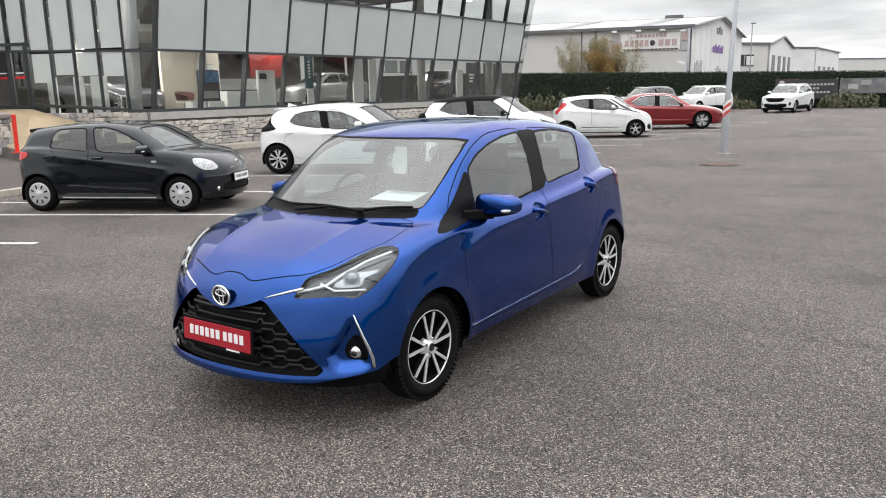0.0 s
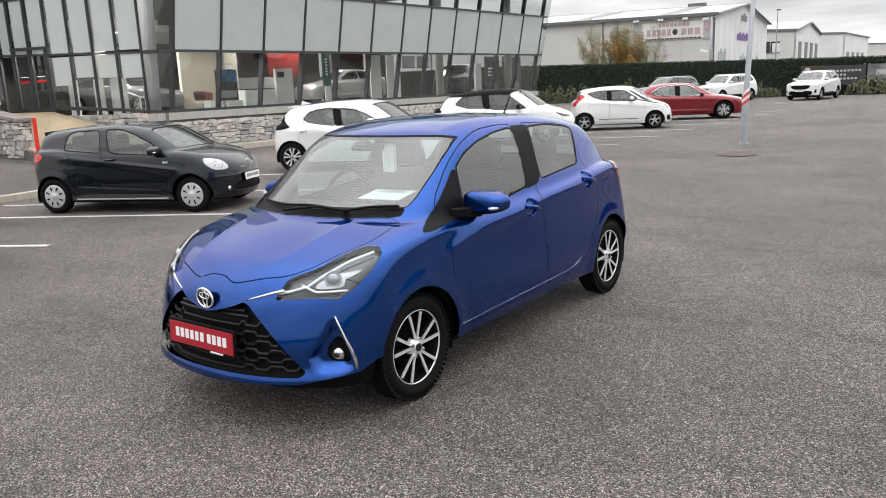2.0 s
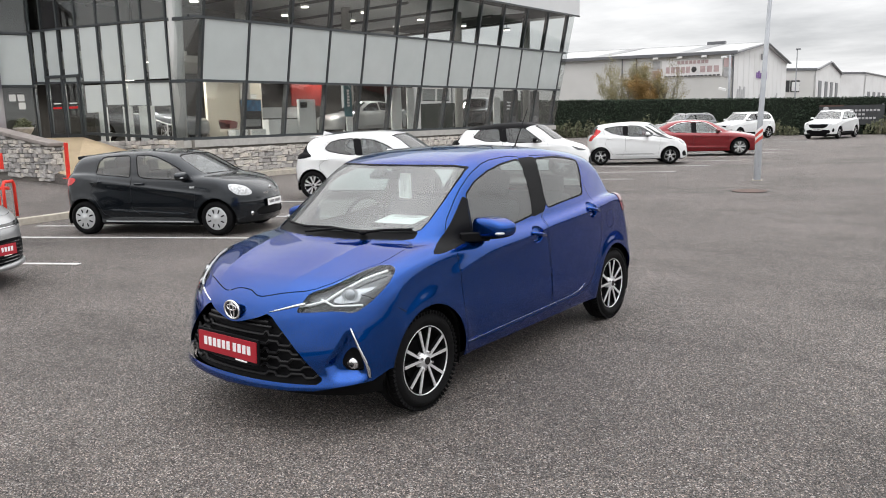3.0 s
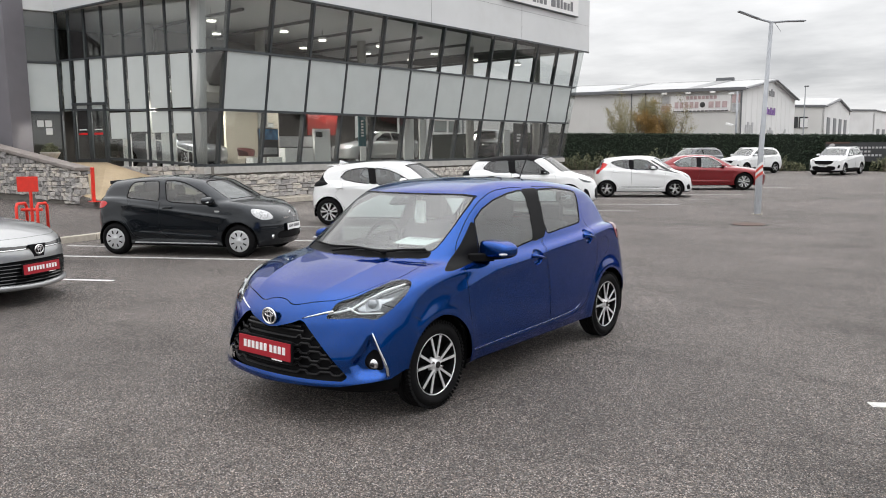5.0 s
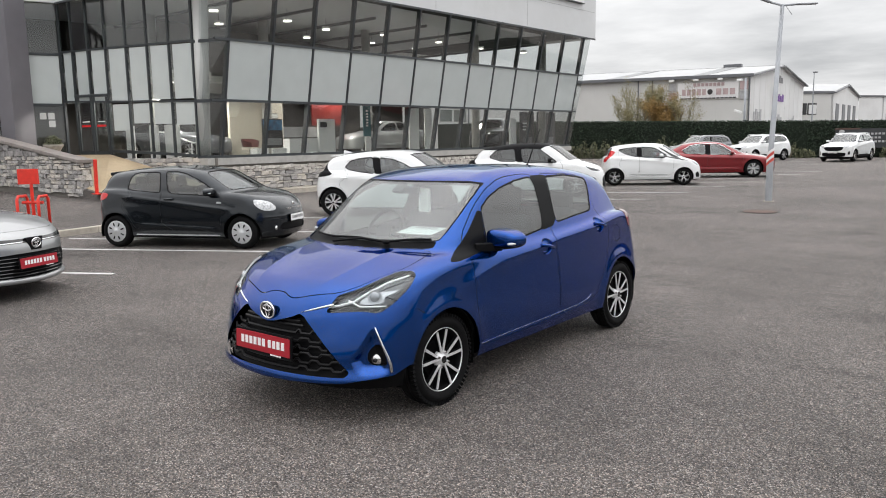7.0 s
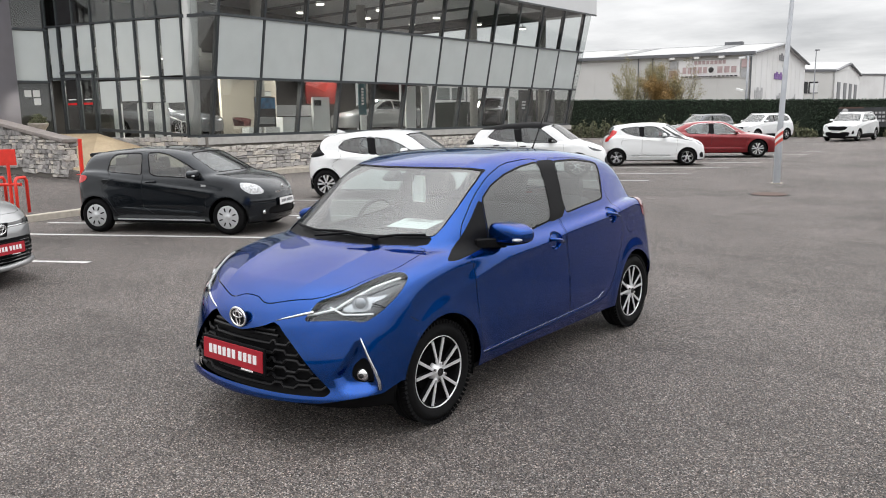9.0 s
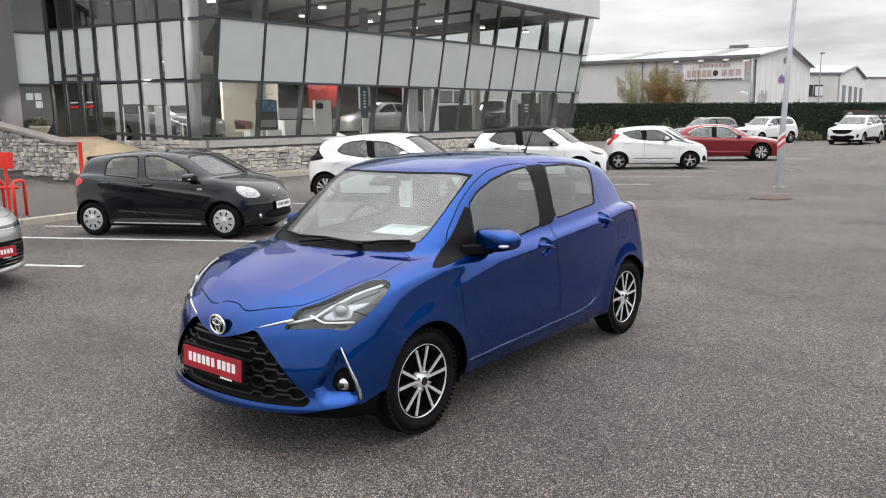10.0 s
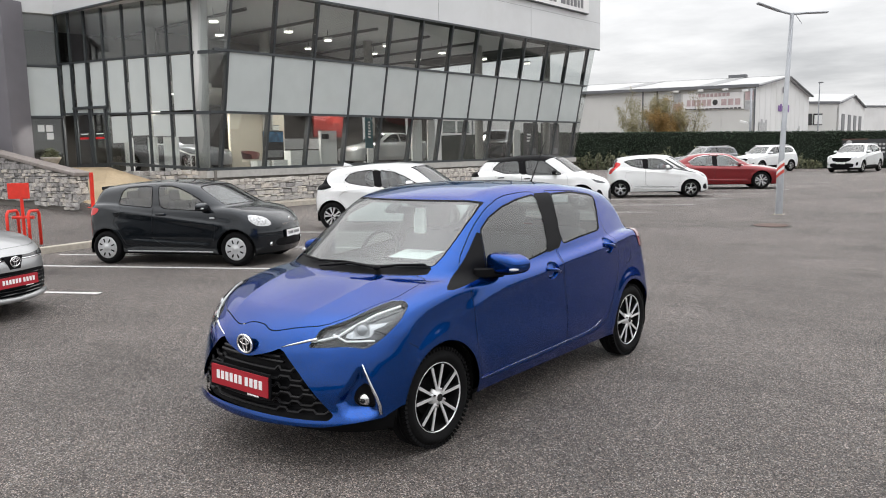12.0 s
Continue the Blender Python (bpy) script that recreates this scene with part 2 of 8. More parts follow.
RUBBER = mat("tyre_rubber", (0.0055, 0.0055, 0.006), 0.8, spec=0.14, vary=0.2, scale=20, bump=0.15, bump_scale=300)
BLACK = mat("black_plastic", (0.005, 0.005, 0.006), 0.5, spec=0.09, vary=0.1, scale=40)
GLOSS_BLACK = mat("gloss_black", (0.008, 0.008, 0.009), 0.12, coat=0.6)
BARREL = mat("wheel_recess", (0.004, 0.004, 0.0045), 0.85, spec=0.12)
SEAM = mat("shut_line", (0.004, 0.004, 0.005), 0.8)
CHROME = mat("chrome", (0.75, 0.75, 0.76), 0.10, 1.0)
ALLOY = mat("machined_alloy", (0.74, 0.74, 0.75), 0.3, 0.4, vary=0.05, scale=40)
SILVER_PLASTIC = mat("silver_wheel_cover", (0.55, 0.56, 0.57), 0.4, 0.4, vary=0.05)
INTERIOR = mat("car_interior_trim", (0.014, 0.014, 0.016), 0.75, vary=0.15, scale=14, bump=0.2)
SEAT_CLOTH = mat("seat_cloth", (0.045, 0.045, 0.05), 0.9, vary=0.25, scale=60, bump=0.3)
CAR_GLASS = pane("car_glass", (0.78, 0.88, 0.86), f0=0.16)
SIDE_GLASS = pane("car_side_glass", (0.62, 0.70, 0.69), f0=0.13)
TINTED_GLASS = pane("green_tinted_glass", (0.52, 0.59, 0.62), f0=0.12)
CAR_GLASS_DARK = pane("tinted_car_glass", (0.30, 0.33, 0.34), f0=0.09)
LENS = pane("headlamp_lens", (0.93, 0.95, 0.96), f0=0.03)
LAMP_RED = mat("tail_lamp_red", (0.55, 0.01, 0.012), 0.15, coat=0.8)
TAIL_PALE = mat("pale_tail_lamp", (0.26, 0.07, 0.085), 0.12, coat=0.8)
PAPER = mat("white_paper", (0.62, 0.63, 0.62), 0.7)
PLATE_RED = mat("red_plate", (0.36, 0.010, 0.022), 0.35, vary=0.03)
INK_WHITE = mat("white_print", (0.82, 0.82, 0.82), 0.5)
INK_GREY = mat("grey_print", (0.16, 0.16, 0.17), 0.5)
BLUE_PAINT = car_paint("blue_metallic_paint", (0.0003, 0.046, 0.238), 0.92, 0.21, (0.0, 0.38, 0.64), 1.40, 0.02)
GRILLE_BLACK = mat("grille_plastic", (0.006, 0.006, 0.007), 0.35, spec=0.22, vary=0.1, scale=40)
EMBLEM = mat("emblem_chrome", (0.85, 0.85, 0.86), 0.18, 0.85)
WHITE_CAR = car_paint("white_car_paint", (0.70, 0.71, 0.715), 0.0, 0.4)
DARK_CAR = car_paint("dark_grey_metallic_paint", (0.007, 0.0105, 0.0150), 0.6, 0.22, None, 1.40)
SILVER_CAR = car_paint("silver_metallic_paint", (0.34, 0.345, 0.35), 0.6, 0.36)
RED_CAR = car_paint("red_metallic_paint", (0.20, 0.005, 0.010), 0.45, 0.3)
GREY_CAR = car_paint("grey_metallic_paint", (0.10, 0.105, 0.115), 0.5, 0.35)
CLAD = mat("grey_cladding_sheet", (0.60, 0.595, 0.58), 0.55, vary=0.04, scale=0.4, dirt=(0.50, 0.49, 0.47), dirt_scale=0.25)
CLAD_LIGHT = mat("light_cladding_sheet", (0.70, 0.70, 0.70), 0.55, vary=0.04, scale=0.4, dirt=(0.48, 0.47, 0.45), dirt_scale=0.25)
ROOF_SHEET = mat("roof_sheet", (0.42, 0.425, 0.43), 0.5, vary=0.05, scale=0.3, dirt=(0.36, 0.36, 0.36), dirt_scale=0.2)
FASCIA_SEAM = mat("fascia_seam", (0.30, 0.30, 0.31), 0.6)
TRIM_DARK = mat("dark_flashing", (0.13, 0.135, 0.145), 0.5)
BARK = mat("bark", (0.17, 0.145, 0.11), 0.9, vary=0.3, scale=14, bump=0.6)
LIGHT_GUIDE = mat("light_guide", (0.88, 0.89, 0.90), 0.35, 0.0)
LAMP_SILVER = mat("lamp_silver", (0.36, 0.37, 0.38), 0.12, 1.0)
LAMP_DARK = mat("lamp_housing", (0.045, 0.046, 0.048), 0.3, 0.4, vary=0.2, scale=30)
LAMP_BOWL = mat("lamp_bowl", (0.11, 0.113, 0.117), 0.25, 0.8, vary=0.1, scale=30)
PROJECTOR = mat("projector_glass", (0.30, 0.32, 0.34), 0.08, 0.6, coat=1.0)
LAMP_UNIT = mat("headlamp_unit", (0.46, 0.47, 0.48), 0.15, 0.4, vary=0.45, scale=30, coat=1.0)
TEAL = mat("teal_banner", (0.03, 0.12, 0.14), 0.5)
POSTER_BLUE = mat("blue_poster", (0.05, 0.16, 0.30), 0.4, vary=0.6, scale=4)
POSTER_DARK = mat("dark_poster", (0.035, 0.033, 0.035), 0.4, vary=0.2, scale=3)
LAMP_ON = glow("ceiling_lamp_glow", (1.0, 0.95, 0.86), 3.5)
RUST = mat("rusty_cover", (0.10, 0.062, 0.050), 0.8, vary=0.3, scale=20, bump=0.4)
TAPE_RED = mat("red_tape", (0.6, 0.08, 0.06), 0.5, vary=0.2, scale=20)
SIGN_WHITE = mat("sign_white", (0.78, 0.77, 0.77), 0.5, vary=0.03)
SIGN_PINK = mat("faded_sign_print", (0.50, 0.38, 0.38), 0.6, vary=0.15, scale=3)
SIGN_PURPLE = mat("purple_sign", (0.16, 0.06, 0.28), 0.5, vary=0.2, scale=3)
BANNER_PALE = mat("picture_banner", (0.15, 0.155, 0.16), 0.6, vary=0.5, scale=1.2)
BANNER = mat("grey_banner", (0.038, 0.040, 0.044), 0.6, vary=0.2, scale=1.5)
TERRACOTTA = mat("stone_pot", (0.40, 0.37, 0.33), 0.85, vary=0.15, scale=12)
ROOF_STRIP = mat("dark_rooflight", (0.22, 0.225, 0.23), 0.5, vary=0.1, scale=0.5)
INK_PALE = mat("pale_print", (0.42, 0.42, 0.43), 0.6, vary=0.15, scale=4)

# ---------------------------------------------------------------- building blocks
def link_mesh(name, verts, faces, material, parent=None, label="", smooth=False):
    me = bpy.data.meshes.new(name)
    me.from_pydata([tuple(v) for v in verts], [], [tuple(f) for f in faces])
    if material:
        me.materials.append(material)
    if smooth:
        me.polygons.foreach_set("use_smooth", [True] * len(me.polygons))
    me.update()
    ob = new(name, me)
    if parent:
        ob.parent = parent
    if label:
        ob["label"] = label
    return ob


def part(name, bm, material, parent=None, label="", smooth=False):
    me = bpy.data.meshes.new(name)
    bm.to_mesh(me)
    bm.free()
    me.materials.append(material)
    if smooth:
        me.polygons.foreach_set("use_smooth", [True] * len(me.polygons))
    ob = new(name, me)
    if parent:
        ob.parent = parent
    if label:
        ob["label"] = label
    return ob


def thing(name, label, category, group="", m=None, kind=""):
    ob = new(name)
    ob.empty_display_size = 0.2
    if m is not None:
        ob.matrix_world = m
    return tagged(ob, label, category, group, kind)


def add_box(bm, size, m, bevel=0.0, segments=2):
    made = bmesh.ops.create_cube(bm, size=1.0, matrix=m @ Matrix.Diagonal((*size, 1)))
    if bevel:
        edges = list({e for v in made["verts"] for e in v.link_edges})
        bmesh.ops.bevel(bm, geom=edges, offset=bevel, segments=segments, affect="EDGES", profile=0.6)


def box(size, m, bevel=0.0, segments=2):
    bm = bmesh.new()
    add_box(bm, size, m, bevel, segments)
    return bm


def bar(bm, a, b, width, depth, side=None, bevel=0.0):
    """A square bar from a to b; depth lies along side."""
    a, b = Vector(a), Vector(b)
    d = (b - a)
    z = d.normalized()
    x = Vector(side) if side else (Vector((0, 0, 1)) if abs(z.z) < 0.9 else Vector((1, 0, 0)))
    x = (x - z * x.dot(z)).normalized()
    y = z.cross(x)
    m = Matrix(((*x, 0), (*y, 0), (*z, 0), (0, 0, 0, 1))).transposed()
    m.translation = (a + b) / 2
    add_box(bm, (depth, width, d.length), m, bevel, 1)


def bar_bm(a, b, width, depth, side=None, bevel=0.0):
    bm = bmesh.new()
    bar(bm, a, b, width, depth, side, bevel)
    return bm


def tube(bm, pts, radii, sides=12, cap=True):
    """A round tube along pts with a radius at each."""
    pts = [Vector(p) for p in pts]
    rings, ref = [], None
    for i, p in enumerate(pts):
        d = (pts[min(i + 1, len(pts) - 1)] - pts[max(i - 1, 0)]).normalized()
        if ref is None:
            ref = d.orthogonal().normalized()
        ref = (ref - d * ref.dot(d)).normalized()
        q = d.cross(ref)
        r = radii[i] if isinstance(radii, (list, tuple)) else radii
        rings.append([bm.verts.new(p + (ref * math.cos(a) + q * math.sin(a)) * r) for a in [2 * math.pi * k / sides for k in range(sides)]])
    for a, b in zip(rings, rings[1:]):
        for k in range(sides):
            bm.faces.new((a[k], a[(k + 1) % sides], b[(k + 1) % sides], b[k]))
    if cap:
        bm.faces.new(list(reversed(rings[0])))
        bm.faces.new(rings[-1])


def tube_bm(pts, radii, sides=12):
    bm = bmesh.new()
    tube(bm, pts, radii, sides)
    return bm


def prism(bm, outline, lift, m=None):
    """An upright prism over a flat outline of 3D points, pushed along lift."""
    lo = [bm.verts.new((m @ Vector(p)) if m else p) for p in outline]
    off = (m.to_3x3() @ Vector(lift)) if m else Vector(lift)
    hi = [bm.verts.new(v.co + off) for v in lo]
    n = len(lo)
    bm.faces.new(list(reversed(lo)))
    bm.faces.new(hi)
    for k in range(n):
        bm.faces.new((lo[k], lo[(k + 1) % n], hi[(k + 1) % n], hi[k]))


def prism_bm(outline, lift, m=None):
    bm = bmesh.new()
    prism(bm, outline, lift, m)
    bmesh.ops.recalc_face_normals(bm, faces=bm.faces)
    return bm


# ---------------------------------------------------------------- ground, kerbs, painted lines
def build_ground():
    s = 1500.0
    g = link_mesh("ground", [(-s, -s, 0), (s, -s, 0), (s, s, 0), (-s, s, 0)], [(0, 1, 2, 3)], ASPHALT)
    tagged(g, "worn grey asphalt of an open car park", "ground", kind="structure")
    # raised pavement behind the parked cars, climbing to the wall
    edge = [(-9.9, -3.2), (-10.45, 0.6), (-10.80, 2.6), (-11.0, 3.7), (-11.45, 4.8), (-12.6, 6.0), (-14.4, 7.2), (-16.0, 8.6), (-16.35, 9.9)]
    zed = lambda x: 0.115 + max(0.0, -12.4 - x) * 0.072
    verts, faces = [], []
    for x, y in edge:
        verts.append((x, y, zed(x)))
    back = [(-30, -3.2), (-30, 0.6), (-30, 2.5), (-30, 3.5), (-30, 5.0), (-30, 8.2), (-17.7, 6.72), (-16.9, 8.8), (-16.9, 10.0)]
    for x, y in back:
        verts.append((x, y, zed(max(x, -17.5))))
    n = len(edge)
    for k in range(n - 1):
        faces.append((k, k + 1, n + k + 1, n + k))
    p = link_mesh("pavement", verts, faces, ASPHALT)
    tagged(p, "tarmac footpath behind a concrete kerb", "pavement", kind="structure")
    kerb = thing("kerb", "pale weathered concrete kerb of short blocks", "kerb", kind="structure")
    pts = [Vector((x, y, 0)) for x, y in edge]
    for a, b in zip(pts, pts[1:]):
        ln = (b - a).length
        k = max(1, round(ln / 0.9))
        d = (b - a) / k
        side = d.cross(Vector((0, 0, 1))).normalized()
        for i in range(k):
            p0, p1 = a + d * i + d * 0.004, a + d * (i + 1) - d * 0.004
            zt = zed((p0.x + p1.x) / 2) + 0.006
            q = (p0 + p1) / 2 - side * 0.06
            m = Matrix.Translation((q.x, q.y, zt / 2 - 0.05)) @ Matrix.Rotation(math.atan2(d.y, d.x), 4, "Z")
            part("kerb_block", box(((p1 - p0).length, 0.14, zt + 0.1), m, 0.015), KERB, kerb)
    # kerb strip along the foot of the showroom
    part("kerb_strip", prism_bm([(-16.35, 9.7, -0.02), (-15.75, 33.5, -0.02), (-16.7, 33.5, -0.02), (-17.2, 9.7, -0.02)], (0, 0, 0.17)), KERB, kerb)


def painted_line(a, b, width=0.1):
    a, b = Vector((*a, 0)), Vector((*b, 0))
    d = (b - a).normalized()
    s = Vector((-d.y, d.x, 0)) * width / 2
    n = max(2, int((b - a).length / 0.25))
    rng = random.Random(int(a.x * 100) + int(b.y * 10))
    verts, faces = [], []
    for i in range(n + 1):
        c = a.lerp(b, i / n)
        w = 1 + rng.uniform(-0.08, 0.08)
        verts += [c - s * w + Vector((0, 0, 0.004)), c + s * w + Vector((0, 0, 0.004))]
    for i in range(n):
        faces.append((2 * i, 2 * i + 2, 2 * i + 3, 2 * i + 1))
    ob = link_mesh("road_marking", verts, faces, LINE)
    return tagged(ob, "worn white painted parking bay line on asphalt", "road marking", "parking bay lines", kind="structure")

# ---------------------------------------------------------------- the showroom
B0 = Vector((-17.15, 11.0, 0.0))                 # foot of the first facade mullion
FU = Vector((0.0245, 1.0, 0)).normalized()       # along the facade
FO = Vector((FU.y, -FU.x, 0))                    # out of it
LEAN = 0.197
MULLIONS = (0.0, 1.68, 3.37, 5.12, 6.85, 8.55, 10.32, 12.0, 13.73, 15.45, 17.30, 19.15, 21.0)
FACE = 1.09                                      # how far the fascia stands out
Z0, Z1, Z2, Z3 = 1.28, 3.04, 4.87, 6.74          # sill, transoms, underside of the fascia
LC = Vector((-17.3, 10.6, 0.0))                  # round corner column
LU = Vector((-3.8, -1.2, 0)).normalized()        # along the side facade
LO = Vector((LU.y, -LU.x, 0))
if LO.y > 0: LO = -LO


def fac(s, z, out=0.0):
    return B0 + FU * s + FO * (out + (z - Z0) * LEAN) + Vector((0, 0, z))


def lef(s, z, out=0.0):
    return LC + LU * s + LO * out + Vector((0, 0, z))


def glass_quad(name, p, material, parent, label=""):
    """A pane 12 mm thick over four corners."""
    n = (p[1] - p[0]).cross(p[3] - p[0]).normalized() * 0.012
    bm = prism_bm(p, n)
    ob = part(name, bm, material, parent, label)
    if material is CLEAR:
        ob.visible_shadow = False
    return ob


def build_showroom():
    sh = thing("showroom", "two-storey glazed showroom with leaning facade and white fascia", "building", kind="structure")
    s_end = MULLIONS[-1]
    wall = part("facade_frame", bmesh.new(), ALU_DARK, sh)
    # mullions and transoms of the leaning front
    for s in MULLIONS:
        part("mullion", bar_bm(fac(s, Z0 - 0.02, -0.06), fac(s, Z3 - 0.02, -0.06), 0.075, 0.19, FO), ALU_DARK, sh)
    for z, h in ((Z0, 0.09), (Z1, 0.075), (Z2, 0.075)):
        part("transom", bar_bm(fac(-0.5, z, -0.02), fac(s_end + 0.35, z, -0.02), h, 0.13, FO), ALU_DARK, sh)
    for s, e in zip(MULLIONS, MULLIONS[1:]):
        s, e = s + 0.05, e - 0.05
        glass_quad("window_pane", [fac(s, Z0 + 0.04), fac(e, Z0 + 0.04), fac(e, Z1 - 0.03), fac(s, Z1 - 0.03)], CLEAR, sh)
        glass_quad("frosted_panel", [fac(s, Z1 + 0.03), fac(e, Z1 + 0.03), fac(e, Z2 - 0.03), fac(s, Z2 - 0.03)], FROST, sh, "frosted white glass panel")
        glass_quad("window_pane", [fac(s, Z2 + 0.03), fac(e, Z2 + 0.03), fac(e, Z3), fac(s, Z3)], CLEAR, sh)
    # glass edge past the last mullion
    glass_quad("end_pane", [fac(s_end + 0.05, Z0), fac(s_end + 0.38, Z0), fac(s_end + 0.62, Z3), fac(s_end + 0.05, Z3)], CLEAR, sh)
    # corner bay: glass between the front and the side
    a, b = fac(-0.04, Z0), lef(0.36, Z0)
    for z0, z1 in ((Z0, Z1), (Z1, Z2), (Z2, Z3)):
        glass_quad("corner_pane", [lef(0.36, z0 + 0.03), fac(-0.04, z0 + 0.03), fac(-0.04, z1 - 0.03), lef(0.36, z1 - 0.03)], CLEAR, sh)
        part("transom", bar_bm(lef(0.36, z0), fac(-0.04, z0), 0.075, 0.1), ALU_DARK, sh)
    # side facade
    marks = [0.36, 1.28, 2.16, 3.02, 3.88, 4.64, 5.32, 5.86]
    for k, s in enumerate(marks):
        part("mullion", bar_bm(lef(s, Z0 - 0.05 if k < 4 else 1.40, 0), lef(s, Z3 + 0.1 - 0.05 * s, 0), 0.055, 0.09, LO), ALU_DARK, sh)
    part("transom", bar_bm(lef(0.36, Z0 + 0.05, 0), lef(3.88, Z0 + 0.24, 0), 0.09, 0.12, LO), ALU_DARK, sh)
    for za, zb in ((Z1, Z1 + 0.16), (Z2 + 0.04, Z2 - 0.03)):
        part("transom", bar_bm(lef(0.36, za, 0), lef(5.86, zb, 0), 0.062, 0.08, LO), ALU_DARK, sh)
    part("door_header", bar_bm(lef(3.86, 3.36, 0.02), lef(5.34, 3.36, 0.02), 0.09, 0.10, LO), ALU_DARK, sh)
    blind_bottom = [2.32, 2.36, 2.40, 2.18]
    for k in range(len(marks) - 1):
        s, e = marks[k] + 0.045, marks[k + 1] - 0.045
        if k < 4:
            glass_quad("window_pane", [lef(e, Z0 + 0.12), lef(s, Z0 + 0.12), lef(s, blind_bottom[k]), lef(e, blind_bottom[k])], CLEAR, sh)
            glass_quad("window_pane", [lef(e, blind_bottom[k]), lef(e - 0.10, blind_bottom[k]), lef(e - 0.10, Z1), lef(e, Z1)], CLEAR, sh)
            # pale blinds hang inside the lower panes
            glass_quad("blind", [lef(e - 0.10, blind_bottom[k]), lef(s, blind_bottom[k]), lef(s, Z1), lef(e - 0.10, Z1)], FROST, sh, "pale frosted lower panel")
        glass_quad("frosted_panel", [lef(e - 0.10, Z1 + 0.1), lef(s, Z1 + 0.1), lef(s, Z2 - 0.04), lef(e - 0.10, Z2 - 0.04)], FROST, sh, "frosted white glass panel")
        glass_quad("window_pane", [lef(e, Z1 + 0.1), lef(e - 0.10, Z1 + 0.1), lef(e - 0.10, Z2 - 0.04), lef(e, Z2 - 0.04)], CLEAR, sh)
        glass_quad("window_pane", [lef(e, Z2 + 0.04), lef(s, Z2 + 0.04), lef(s, Z3), lef(e, Z3)], CLEAR, sh)
    # double entrance doors
    for s, e in ((3.95, 4.58), (4.62, 5.26)):
        d = part("door", bar_bm(lef(s + 0.03, 1.42, 0.02), lef(s + 0.03, 3.31, 0.02), 0.07, 0.06, LO), ALU_DARK, sh, "glazed aluminium entrance door")
        part("door_stile", bar_bm(lef(e - 0.03, 1.42, 0.02), lef(e - 0.03, 3.31, 0.02), 0.07, 0.06, LO), ALU_DARK, d)
        part("door_rail", bar_bm(lef(s, 1.47, 0.02), lef(e, 1.47, 0.02), 0.10, 0.06, LO), ALU_DARK, d)
        glass_quad("door_pane", [lef(e - 0.06, 1.5), lef(s + 0.06, 1.5), lef(s + 0.06, 3.28), lef(e - 0.06, 3.28)], CLEAR, d)
        part("door_sticker", bar_bm(lef(s + 0.14, 2.36, 0.025), lef(e - 0.12, 2.36, 0.025), 0.07, 0.006, LO), LAMP_RED, d, "red arrow sticker")
        part("door_sticker", bar_bm(lef(s + 0.16, 2.50, 0.025), lef(e - 0.16, 2.50, 0.025), 0.03, 0.006, LO), INK_WHITE, d, "white lettering strip")
    # wall beside the entrance and the tall grey pillar
    ic, wb = lef(5.88, 0), Vector((-0.32, -0.95, 0)).normalized()
    at = lambda s, z, o=0.0: ic + wb * s + Vector((0.95, -0.32, 0)) * o + Vector((0, 0, z))
    for s in (0.0, 1.05):
        part("mullion", bar_bm(at(s, 1.4), at(s, Z3 + 0.1), 0.06, 0.09, (0.95, -0.32, 0)), ALU_DARK, sh)
    for z in (Z1 + 0.05, Z2 - 0.1):
        part("transom", bar_bm(at(0, z), at(1.5, z), 0.075, 0.12, (0.95, -0.32, 0)), ALU_DARK, sh)
    glass_quad("frosted_panel", [at(1.0, Z1 + 0.1), at(0.06, Z1 + 0.1), at(0.06, Z2 - 0.15), at(1.0, Z2 - 0.15)], FROST, sh, "frosted white glass panel")
    glass_quad("window_pane", [at(1.25, Z2 - 0.06), at(0.06, Z2 - 0.06), at(0.06, Z3), at(1.25, Z3)], CLEAR, sh)
    glass_quad("window_pane", [at(1.25, 1.45), at(0.06, 1.45), at(0.06, Z1), at(1.25, Z1)], CLEAR, sh)
    for s, z in ((0.68, 2.72), (0.43, 2.72), (0.42, 2.46)):
        part("window_notice", bar_bm(at(s + 0.1, z, 0.012), at(s - 0.1, z, 0.012), 0.22, 0.004, (0.95, -0.32, 0)), PAPER, sh, "white paper notice on the glass")
    part("pillar", box((0.60, 0.80, 5.6), Matrix.Translation(at(1.46, 3.95, 0.25)) @ Matrix.Rotation(0.32, 4, "Z"), 0.01), PILLAR_GREY, sh, "tall purple-grey clad pillar")
    for z in (Z1 + 0.05, Z2 - 0.1):
        part("transom", bar_bm(at(1.9, z), at(9.0, z), 0.075, 0.12, (0.95, -0.32, 0)), ALU_DARK, sh)
    for s in (3.2, 4.6, 6.0, 7.4, 9.0):
        part("mullion", bar_bm(at(s, 1.4), at(s, Z3 + 0.1), 0.06, 0.09, (0.95, -0.32, 0)), ALU_DARK, sh)
        glass_quad("window_pane", [at(s - 0.05, 1.45), at(s - 1.3, 1.45), at(s - 1.3, Z3), at(s - 0.05, Z3)], CLEAR, sh)
    # round corner column seen through the glass
    cc = (fac(-0.1, Z0) + lef(0.2, Z0)) / 2 - FO * 0.45 + FU * 0.0
    part("column", tube_bm([(cc.x, cc.y, 1.0), (cc.x + 0.35, cc.y, 6.6)], 0.23, 24), COLUMN_WHITE, sh, "round pale column", smooth=True)
    # white fascia above
    f0 = lambda s, o, z: B0 + FU * s + FO * o + Vector((0, 0, z))
    tip, crn = f0(22.1, FACE, Z3), f0(-1.05, FACE, Z3 - 0.03)
    inn = ic + Vector((0.16, -0.10, 6.44))
    far = inn + wb * 9.5
